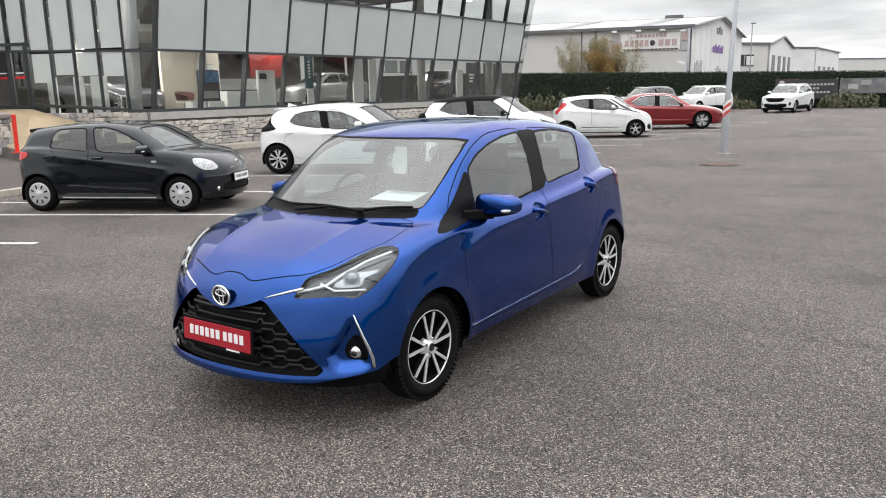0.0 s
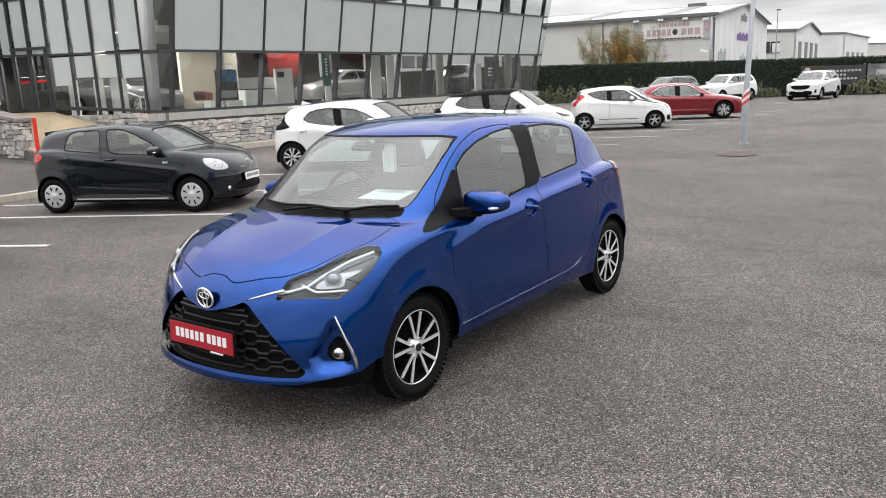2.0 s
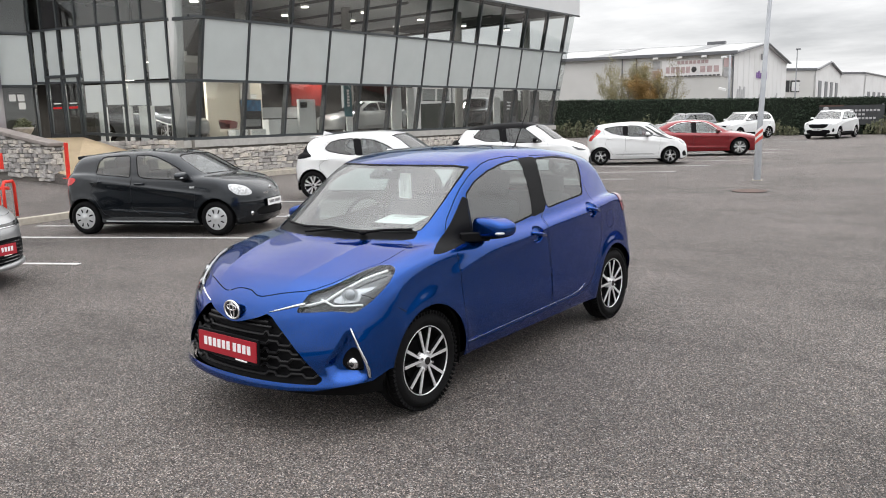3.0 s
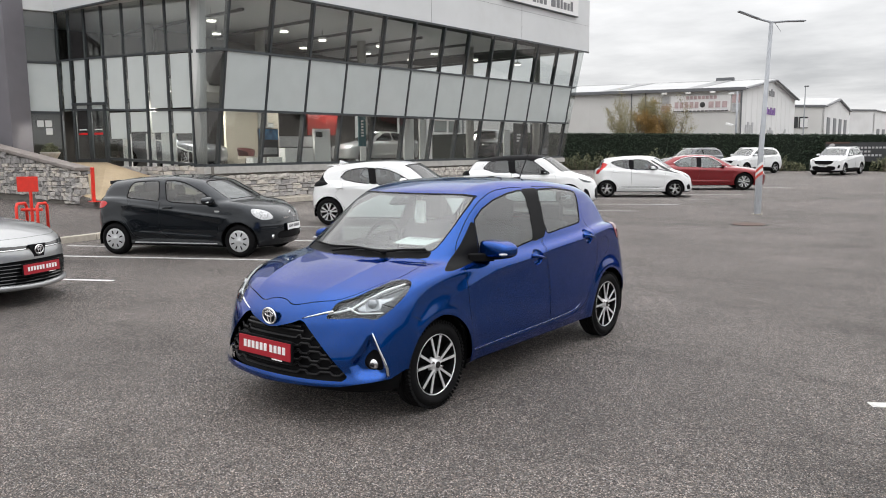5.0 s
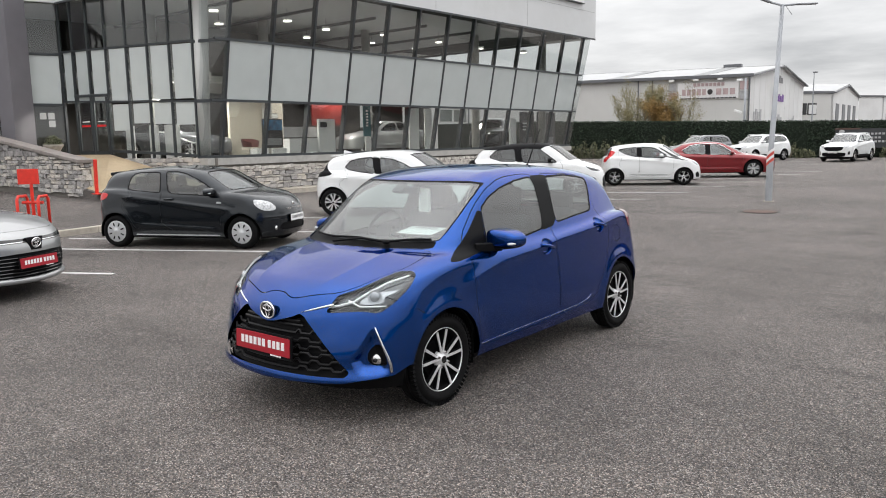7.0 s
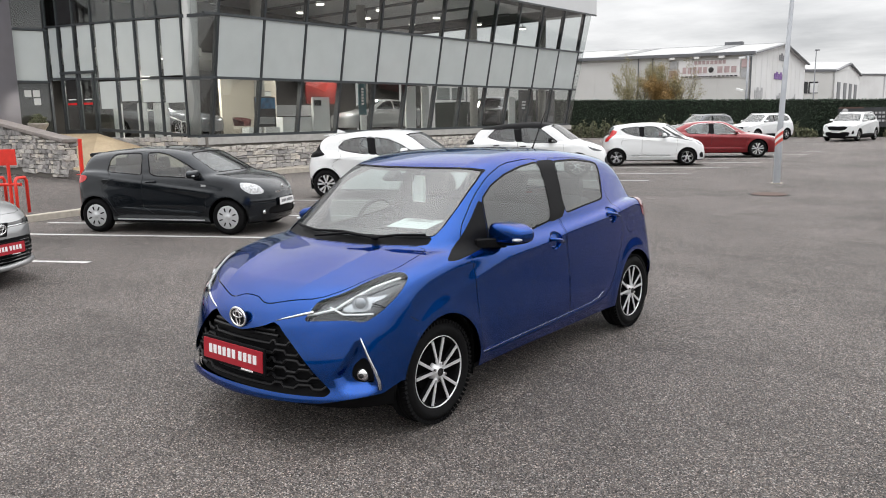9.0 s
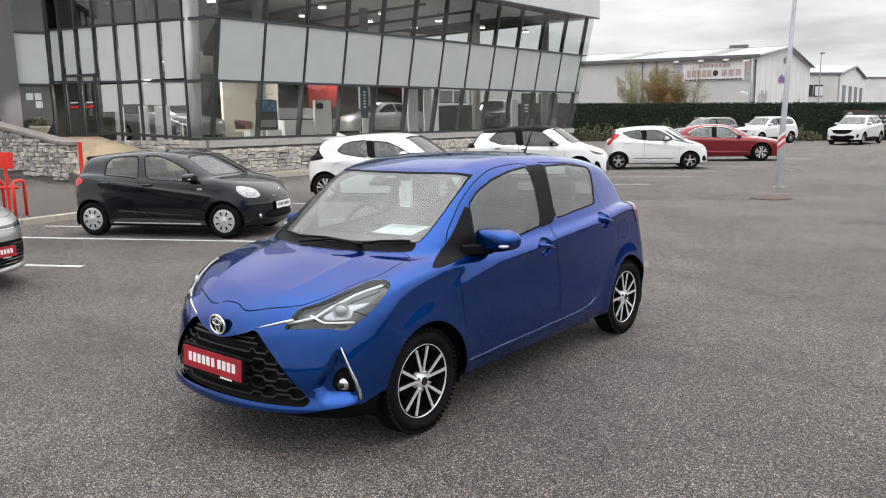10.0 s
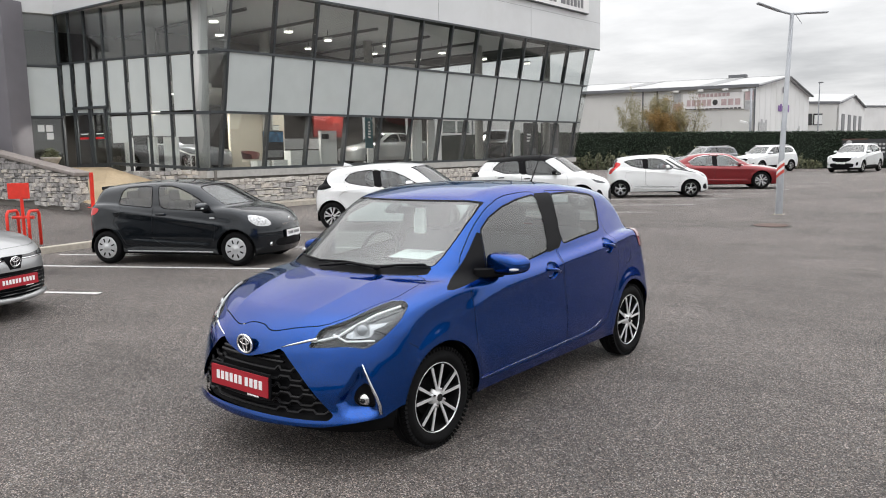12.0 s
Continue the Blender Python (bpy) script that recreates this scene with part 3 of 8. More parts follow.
    outline = [tip, crn, inn, far, far + Vector((-12, 3.5, 0)), f0(22.1, -13, Z3)]
    bm = prism_bm(outline, (0, 0, 2.6))
    part("fascia", bm, FASCIA, sh, "smooth white panelled fascia")
    # joints between the fascia panels
    for s in (3.0, 9.4, 15.8):
        part("fascia_joint", bar_bm(f0(s, FACE + 0.003, Z3), f0(s, FACE + 0.003, Z3 + 2.5), 0.012, 0.006, FO), FASCIA_SEAM, sh)
    part("fascia_joint", bar_bm(f0(-1.0, FACE + 0.003, Z3 + 1.30), f0(22.07, FACE + 0.003, Z3 + 1.30), 0.014, 0.006, FO), FASCIA_SEAM, sh)
    part("soffit_trim", bar_bm(f0(-1.0, FACE - 0.01, Z3 - 0.03), f0(22.07, FACE - 0.01, Z3 - 0.03), 0.07, 0.06, FO), ALU_DARK, sh)
    part("soffit_trim", bar_bm(crn + Vector((0.01, 0, -0.03)), inn + Vector((0.01, -0.01, -0.03)), 0.07, 0.06), ALU_DARK, sh)
    # sill cap on the stone plinth
    part("sill", prism_bm([f0(-0.6, 0.12, Z0 - 0.26), f0(s_end + 0.4, 0.12, Z0 - 0.26), f0(s_end + 0.4, -0.3, Z0 - 0.26), f0(-0.6, -0.3, Z0 - 0.26)], (0, 0, 0.22)), SILLCAP, sh, "pale concrete sill")
    part("plinth_core", prism_bm([f0(-0.5, 0.03, -0.05), f0(s_end + 0.3, 0.03, -0.05), f0(s_end + 0.3, -0.4, -0.05), f0(-0.5, -0.4, -0.05)], (0, 0, Z0 - 0.22)), MORTAR, sh)
    part("plinth_core", prism_bm([lef(-0.3, 0.0, 0.03), lef(4.1, 0, 0.03), lef(4.1, 0, -0.35), lef(-0.3, 0, -0.35)], (0, 0, Z0 - 0.03)), MORTAR, sh)
    wall.data.from_pydata([fac(0, Z0 - 0.05, -0.2), fac(s_end, Z0 - 0.05, -0.2), fac(s_end, Z0 - 0.01, -0.2), fac(0, Z0 - 0.01, -0.2)], [], [(0, 1, 2, 3)])
    # inside: floors, back walls, ceiling
    deep = -9.5
    floor = [fac(-0.4, Z0 - 0.12, -0.25), fac(s_end, Z0 - 0.12, -0.25), f0(s_end, deep, Z0 - 0.12), f0(-2.6, deep, Z0 - 0.12), lef(5.6, Z0 - 0.12, -0.2), lef(0.4, Z0 - 0.12, -0.2)]
    part("showroom_floor", prism_bm([Vector((p.x, p.y, Z0 - 0.32)) for p in floor], (0, 0, 0.2)), FLOOR_IN, sh, "polished grey floor")
    # back walls take their deep indoor shade from the darkened plaster colour
    part("back_wall", prism_bm([f0(-9, deep, 1.0), f0(s_end * 0.62, deep, 1.0), f0(s_end * 0.62, deep - 0.2, 1.0), f0(-9, deep - 0.2, 1.0)], (0, 0, 5.7)), DIM_PLASTER, sh)
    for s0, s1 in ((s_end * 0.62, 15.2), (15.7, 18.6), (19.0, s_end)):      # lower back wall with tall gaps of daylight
        part("back_wall", prism_bm([f0(s0, deep, 1.0), f0(s1, deep, 1.0), f0(s1, deep - 0.2, 1.0), f0(s0, deep - 0.2, 1.0)], (0, 0, 2.95)), DIM_PLASTER, sh)
    part("ceiling_deck", prism_bm([Vector((p.x, p.y, Z3 + 0.0)) for p in [f0(-0.4, FACE - 0.1, 0), f0(s_end, FACE - 0.1, 0), f0(s_end, deep, 0), f0(-9, deep, 0), ic]], (0, 0, -0.04)), SHADED_CEILING, sh)
    return f0


# ---------------------------------------------------------------- inside the showroom, seen through the glass
def ins(s, d, z):
    """A place inside: s along the facade, d metres behind its foot."""
    return B0 + FU * s - FO * d + Vector((0, 0, z))


def slab(a, b, z0, z1, thick=0.06):
    a, b = Vector(a), Vector(b)
    n = (b - a).cross(Vector((0, 0, 1))).normalized() * thick
    return prism_bm([(a.x, a.y, z0), (b.x, b.y, z0), (b.x + n.x, b.y + n.y, z0), (a.x + n.x, a.y + n.y, z0)], (0, 0, z1 - z0))


def build_interior():
    fl = Z0 - 0.12
    w = tagged(part("partition_wall", slab(ins(3.42, 4.62, 0), ins(6.0, 4.62, 0), fl, 3.9, 0.15), WALL_WARM), "cream plaster partition wall in the showroom", "wall", kind="structure")
    w2 = tagged(part("partition_wall", slab(ins(1.0, 5.2, 0), ins(14.0, 7.5, 0), 4.4, 6.2, 0.15), DIM_PLASTER), "upper gallery wall, indoor dimness put into its plaster colour", "wall", kind="structure")
    # upper floor edge of the gallery, set back from the glass
    # near corner extended over the side bay to carry added lamps
    tagged(part("gallery_floor", prism_bm([ins(-0.2, 2.6, 3.95), ins(1.5, 2.6, 3.95), ins(2.2, 4.0, 3.95), ins(20.5, 4.0, 3.95), ins(20.5, 9.4, 3.95), ins(-4, 9.4, 3.95)], (0, 0, 0.25)), WALL_IN), "upper gallery floor slab", "floor", kind="structure")
    for s, d in ((5.0, 4.2), (10.45, 4.0), (15.85, 2.0), (20.6, 1.2), (1.2, 6.0)):
        p = ins(s, d, 0)
        tagged(part("showroom_column", tube_bm([(p.x, p.y, fl), (p.x, p.y, Z3)], 0.2, 20), WALL_IN, smooth=True), "round white column inside the showroom", "column", "showroom columns", kind="structure")
    pf = thing("picture_frame", "small grey framed notice on the cream wall", "picture frame")
    part("frame", slab(ins(5.36, 4.46, 0), ins(5.70, 4.46, 0), 2.66, 2.88, 0.03), INK_GREY, pf)
    part("print", slab(ins(5.39, 4.42, 0), ins(5.67, 4.42, 0), 2.69, 2.85, 0.03), PAPER, pf)
    # reception counter
    c = thing("reception_counter", "white reception counter with a grey upper panel", "counter")
    part("counter_front", slab(ins(4.72, 3.0, 0), ins(7.05, 3.0, 0), fl, 1.84, 0.5), WHITE_PAINT, c)
    part("counter_screen", slab(ins(4.80, 2.97, 0), ins(7.0, 2.97, 0), 1.89, 2.30, 0.04), COUNTER_GREY, c, "grey counter screen")
    s = thing("display_stand", "white display stand with a small dark screen", "display stand")
    part("stand_panel", slab(ins(6.12, 2.48, 0), ins(6.96, 2.48, 0), fl, 2.60, 0.12), WHITE_PAINT, s)
    part("stand_screen", slab(ins(6.17, 2.35, 0), ins(6.50, 2.35, 0), 2.27, 2.48, 0.04), GLOSS_BLACK, s, "black screen")
    r = thing("red_wall_panel", "large red brand panel with white lettering", "wall panel")
    part("panel", slab(ins(8.13, 5.2, 0), ins(10.05, 5.2, 0), 2.42, 3.9, 0.08), RED_PANEL, r)
    for k in range(7):
        part("print_bar", slab(ins(8.35 + 0.18 * k, 5.15, 0), ins(8.47 + 0.18 * k, 5.15, 0), 3.14, 3.28, 0.02), INK_WHITE, r)
    p = thing("poster_stand", "blue poster on a white stand", "poster")
    part("poster", slab(ins(3.45, 2.5, 0), ins(4.38, 2.5, 0), 1.50, 2.58, 0.04), POSTER_DARK, p)
    part("poster_sky", slab(ins(3.48, 2.47, 0), ins(4.36, 2.47, 0), 2.16, 2.55, 0.03), POSTER_BLUE, p, "blue upper half of the poster")
    part("poster_picture", slab(ins(3.60, 2.47, 0), ins(4.30, 2.47, 0), 1.60, 1.86, 0.03), SILVER_CAR, p, "pale car shape on the poster")
    part("poster_foot", slab(ins(3.74, 2.36, 0), ins(4.38, 2.36, 0), fl, 1.49, 0.10), WHITE_PAINT, p)
    b = thing("teal_banner", "tall teal banner with pale lettering", "banner")
    part("banner_sheet", slab(ins(8.2, 2.0, 0), ins(8.62, 2.0, 0), 1.9, 3.2, 0.03), TEAL, b)
    part("banner_foot", slab(ins(8.25, 1.98, 0), ins(8.58, 1.98, 0), fl, 1.88, 0.06), WHITE_PAINT, b)
    for k in range(6):
        part("print_bar", slab(ins(8.34, 1.96, 0), ins(8.46, 1.96, 0), 2.3 + 0.12 * k, 2.37 + 0.12 * k, 0.02), INK_WHITE, b)
    for s0, s1 in ((10.98, 11.62), (12.02, 12.5)):
        d = thing("display_board", "tall white display board with a picture", "display board", "white display panels")
        part("panel", slab(ins(s0, 2.0, 0), ins(s1, 2.0, 0), fl, 3.1, 0.06), WHITE_PAINT, d)
        part("panel_picture", slab(ins(s0 + 0.2, 1.97, 0), ins(s1 - 0.15, 1.97, 0), 2.2, 2.7, 0.02), POSTER_BLUE if s0 < 11 else INK_GREY, d)
    wp = thing("display_board", "plain white display board near the far posters", "display board", "white display panels")
    part("panel", slab(ins(17.98, 1.5, 0), ins(18.5, 1.5, 0), fl, 2.7, 0.08), WHITE_PAINT, wp)
    for s0 in (11.5, 12.5):      # blinds half drawn behind the glass
        bl = thing("roller_blind", "pale roller blind half drawn behind the glass", "blind", "roller blinds")
        part("blind_sheet", slab(ins(s0, 0.62, 0), ins(s0 + 0.85, 0.62, 0), 2.52, 3.0, 0.01), FROST, bl)
        part("blind_bar", slab(ins(s0, 0.63, 0), ins(s0 + 0.85, 0.63, 0), 2.49, 2.52, 0.03), ALU_MID, bl)
    # red tub chair and side table
    ch = thing("tub_chair", "dark red tub chair with low round back", "chair")
    q = ins(2.54, 2.0, 0)
    bm = bmesh.new()
    ring = [math.pi * (0.15 + k / 15 * 1.7) for k in range(16)]
    # a curved shell, lower at its ends
    inner = [bm.verts.new((q.x + 0.27 * math.cos(a), q.y + 0.27 * math.sin(a), 1.50)) for a in ring]
    outer = [bm.verts.new((q.x + 0.33 * math.cos(a), q.y + 0.33 * math.sin(a), 1.45 + 0.41 * (0.62 + 0.38 * math.sin((a - ring[0]) / 1.7)))) for a in ring]
    for k in range(15):
        bm.faces.new((inner[k], inner[k + 1], outer[k + 1], outer[k]))
    bmesh.ops.solidify(bm, geom=bm.faces[:], thickness=0.06)
    part("chair_back", bm, CHAIR_RED, ch, smooth=True)
    part("chair_seat", tube_bm([(q.x, q.y, 1.46), (q.x, q.y, 1.55)], 0.3, 18), WALL_WARM, ch, "pale seat pad")
    part("chair_stem", tube_bm([(q.x, q.y, fl), (q.x, q.y, 1.46)], 0.04, 10), CHROME, ch)
    tb = thing("low_table", "low white block table beside the chair", "table")
    part("table_block", slab(ins(2.24, 1.6, 0), ins(2.75, 1.6, 0), fl, 1.50, 0.4), WHITE_PAINT, tb)
    # dark lettered posters near the far end
    for s0, s1, lines in ((18.9, 20.2, 3), (20.5, 22.3, 4)):
        po = thing("dark_poster", "black poster with pale lettering", "poster", "dark posters")
        part("poster_sheet", slab(ins(s0, 1.5, 0), ins(s1, 1.5, 0), 1.3, 3.05, 0.03), POSTER_DARK, po)
        for k in range(lines):
            part("print_bar", slab(ins(s0 + 0.25, 1.46, 0), ins(s0 + 0.75, 1.46, 0), 2.1 + 0.16 * k, 2.18 + 0.16 * k, 0.01), INK_WHITE, po)
        part("print_picture", slab(ins(s0 + 0.3, 1.46, 0), ins(s1 - 0.2, 1.46, 0), 1.42, 1.75, 0.01), INK_GREY, po)
    # white boards, a hand rail and another car behind the side glass
    for s0, s1 in ((3.28, 3.62), (2.27, 2.62), (1.40, 1.98)):
        d = thing("display_board", "plain white display board behind the side glass", "display board", "white boards")
        part("panel", slab(lef(s0, 0, -0.35), lef(s1, 0, -0.35), fl, 2.34, 0.06), WHITE_PAINT, d)
    hr = thing("hand_rail", "white steel hand rail behind the glass", "hand rail")
    part("rail", tube_bm([lef(2.9, 2.15, -0.7), lef(2.2, 2.1, -0.7), lef(1.2, 1.75, -0.7), lef(0.6, 1.7, -0.7)], 0.022, 8), WHITE_PAINT, hr, smooth=True)
    for s0, z0 in ((2.2, 2.1), (1.2, 1.75)):
        part("rail_post", tube_bm([lef(s0, fl, -0.7), lef(s0, z0, -0.7)], 0.02, 8), WHITE_PAINT, hr, smooth=True)
    c0 = adapt(SALOON, 4.37, 1.79, 1.44, 2.64, 0.325, 0.93)
    c0["pieces"] = ()
    m = nose_pose(lef(2.3, 0, -3.9).to_2d(), tuple((-LU).to_2d()), c0)
    m.translation.z = fl
    build_car("showroom_car", "grey car on show behind the side glass", c0, GREY_CAR, m, "alloy", 0.06, CAR_GLASS_DARK)
    # cars on show
    c1 = adapt(SALOON, 4.37, 1.79, 1.44, 2.64, 0.325, 0.93)
    c1["pieces"] = ()
    m = nose_pose(ins(8.75, 4.0, 0).to_2d(), tuple((-FU * 0.97 - FO * 0.1).to_2d()), c1)
    m.translation.z = fl
    build_car("showroom_car", "silver-grey car on show inside the glass", c1, SILVER_CAR, m, "alloy", 0.06, CAR_GLASS_DARK)
    c2 = adapt(HATCH, 4.4, 1.80, 1.62, 2.64, 0.34, 0.90)
    m = nose_pose(ins(17.2, 2.6, 0).to_2d(), tuple((-FU * 0.9 + FO * 0.35).to_2d()), c2)
    m.translation.z = fl
    build_car("showroom_car", "black car on show inside the glass", c2, GLOSS_BLACK, m, "alloy", 0.07, CAR_GLASS_DARK)
    # ceiling: trusses, round downlights that are on
    for k in range(7):
        s = 1.5 + 3.0 * k
        t = part("ceiling_truss", tube_bm([ins(s, 0.4, 6.42), ins(s, 9.2, 6.42)], 0.06, 8), ALU_MID)
        tagged(t, "grey steel ceiling truss", "truss", "ceiling trusses", kind="structure")
    for s, d in ((1.2, 1.8), (3.0, 4.2), (4.4, 1.9), (6.9, 2.6), (7.9, 5.0), (9.8, 2.2), (11.2, 4.4), (13.4, 2.2), (14.4, 4.6), (16.8, 2.4), (18.6, 4.2), (20.0, 2.0)):
        p = ins(s, d, 6.15)
        l = thing("pendant_lamp", "round white ceiling lamp, switched on", "ceiling lamp", "showroom ceiling lamps")
        part("lamp_disc", tube_bm([(p.x, p.y, 6.13), (p.x, p.y, 6.17)], 0.155, 24), LAMP_ON, l)
        part("lamp_body", tube_bm([(p.x, p.y, 6.175), (p.x, p.y, 6.26)], 0.17, 24), WHITE_PAINT, l)
        part("lamp_stem", tube_bm([(p.x, p.y, 6.26), (p.x, p.y, 6.6)], 0.012, 6), ALU_MID, l)
        bulb = bpy.data.lights.new("ceiling_lamp", "SPOT")
        bulb.energy, bulb.spot_size, bulb.color, bulb.shadow_soft_size = (200 if d < 2.7 else 60), radians(108 if d < 2.7 else 150), (1.0, 0.97, 0.92), 0.15
        lo = new("ceiling_lamp", bulb)
        lo.matrix_world = pose(p.x, p.y, 6.10)
    # lamps added under the gallery, no known sources, to brighten the ground floor
    spots = [ins(s, d + 2.2, 3.9) for s, d in ((1.6, 2.6), (7.3, 1.9), (9.4, 2.4), (12.0, 3.0), (15.0, 2.5), (18.5, 2.5))]
    for p in spots + [lef(2.5, 3.9, -2.2), lef(3.7, 3.9, -2.8)]:
        bulb = bpy.data.lights.new("added_fill_lamp", "SPOT")
        bulb.energy, bulb.spot_size, bulb.color, bulb.shadow_soft_size = 500, radians(160), (1.0, 0.96, 0.89), 0.2
        lo = new("added_fill_lamp", bulb)
        lo.matrix_world = pose(p.x, p.y, p.z)
        l = thing("added_gallery_lamp", "added round lamp under the gallery that brightens the ground floor", "ceiling lamp", "gallery lamps")
        part("lamp_disc", tube_bm([(p.x, p.y, 3.925), (p.x, p.y, 3.95)], 0.12, 16), LAMP_ON, l)

# ---------------------------------------------------------------- cars: a smooth solid, meshed and cut into panels
# car space: x to its left, y backwards from the front axle, z up
def table(pts, soft=0.06):
    ys = np.linspace(-2.0, 5.0, 1401)
    v = np.interp(ys, [p[0] for p in pts], [p[1] for p in pts])
    if soft:
        k = np.exp(-0.5 * (np.arange(-60, 61) * 0.005 / soft) ** 2)
        v = np.convolve(np.pad(v, 60, mode="edge"), k / k.sum(), mode="valid")
    return lambda y: np.interp(y, ys, v)


def smax(a, b, k):
    h = np.maximum(k - np.abs(a - b), 0.0) / k
    return np.maximum(a, b) + h * h * k * 0.25


def car_solid(c):
    """The signed field of a car's body, from its profile curves."""
    tl, tg = table(c["bonnet"], c.get("bonnet_soft", 0.04)), table(c["roof"], c.get("roof_soft", 0.07))
    wl, wg = table(c["side"], 0.03), table(c["glass_side"], 0.02)
    tpl, tpg = table(c["taper"], 0.15), table(c["glass_taper"], 0.15)
    yf, yr = table(c["front"], 0.025), table(c["rear"], 0.03)
    kw, bot = table(c["screen_bow"], 0.3), table(c["bottom"], 0.05)
    cl, cg = table(c["bonnet_crown"], 0.15), c["roof_crown"]
    (fa, fb), (ra, rb) = c["front_bow"], c["rear_bow"]
    wb, ar = c["wheelbase"], c["arch"]
    grid = np.linspace(-2.0, 5.0, 1401)
    slope_l = np.interp(grid, grid, np.gradient(tl(grid), grid))
    slope_g = np.gradient(tg(grid), grid)
    creases = c.get("creases", ())
    line = lambda key, soft: table(c[key], soft) if key in c else None
    belt, belt_out, belt_w = line("belt", 0.06), line("belt_out", 0.1), line("belt_w", 0.1)
    ridge, ridge_out = line("ridge", 0.08), line("ridge_out", 0.1)

    def field(x, y, z):
        ax = np.abs(x)
        r0 = np.sqrt(y ** 2 + (z - c["hub"]) ** 2)
        r1 = np.sqrt((y - wb) ** 2 + (z - c["hub"]) ** 2)
        flare = c["flare"] * (np.exp(-((r0 - ar) / 0.075) ** 2) + np.exp(-((r1 - ar) / 0.075) ** 2))
        side = ax - wl(z) + tpl(y) - flare
        for y0, z0, y1, z1, amount, width in creases:
            zz = z0 + (y - y0) * (z1 - z0) / (y1 - y0)
            fade = np.clip((y - y0) / 0.25, 0, 1) * np.clip((y1 - y) / 0.25, 0, 1)
            d = (z - zz) / width
            side = side - amount * fade * np.where(d > 0, np.exp(-d * d * 3), np.exp(-d * d * 0.35))
        if belt:      # a sharp shoulder: tilted up above the line, undercut below it
            d = z - belt(y)
            edge = np.sqrt(d * d + 0.016 ** 2)
            up, dn = (d + edge) / 2, (d - edge) / 2
            w = belt_w(y)
            form = np.where(z > 0.5, w - 0.26 * up + (w - wl(0.5)) / (belt(y) - 0.5) * dn, wl(z))
            mix = np.clip((y - 0.1) / 0.6, 0, 1)
            mix = mix * mix * (3 - 2 * mix)
            side = side + mix * (wl(z) - form)
            side = side - belt_out(y) * np.exp(-up / 0.08) * np.exp(dn / 0.25) * (1 - 2 * (1 - np.exp(dn / 0.045)))
        sl = np.interp(y, grid, slope_l)
        top = (z - tl(y) + cl(y) * ax * ax) / np.sqrt(1 + sl * sl)
        if ridge:
            top = top - ridge_out(y) * np.exp(-np.abs(ax - ridge(y)) / 0.075)
        front = yf(z) + fa * ax ** 2 + fb * ax ** 4 - y
        rear = y - yr(z) + ra * ax ** 2 + rb * ax ** 4
        low = smax(smax(side, top, c["shoulder"]), smax(front, rear, 0.02), 0.11)
        low = smax(low, bot(y) - z, 0.05)
        for outline, depth, width in c.get("scoops", ()):
            a, b, q = np.broadcast_arrays((ax + y) * 0.7071, z, y)
            lo, hi = outline.min(0), outline.max(0)
            m = (a > lo[0]) & (a < hi[0]) & (b > lo[1]) & (b < hi[1]) & (q < 0)
            k = np.clip(-inside(a[m], b[m], outline) / width, 0, 1)
            low = np.array(np.broadcast_to(low, m.shape))
            low[m] += depth * k * k * (3 - 2 * k)
        yy = y - kw(y) * ax * ax
        sg = np.interp(yy, grid, slope_g)
        gtop = (z - tg(yy) + cg * ax * ax) / np.sqrt(1 + sg * sg)
        green = smax(ax - wg(z) + tpg(y), gtop, c["roof_round"])
        green = smax(green, 0.55 - z, 0.02)
        return -smax(-low, -green, c.get("blend", 0.03))

    return field


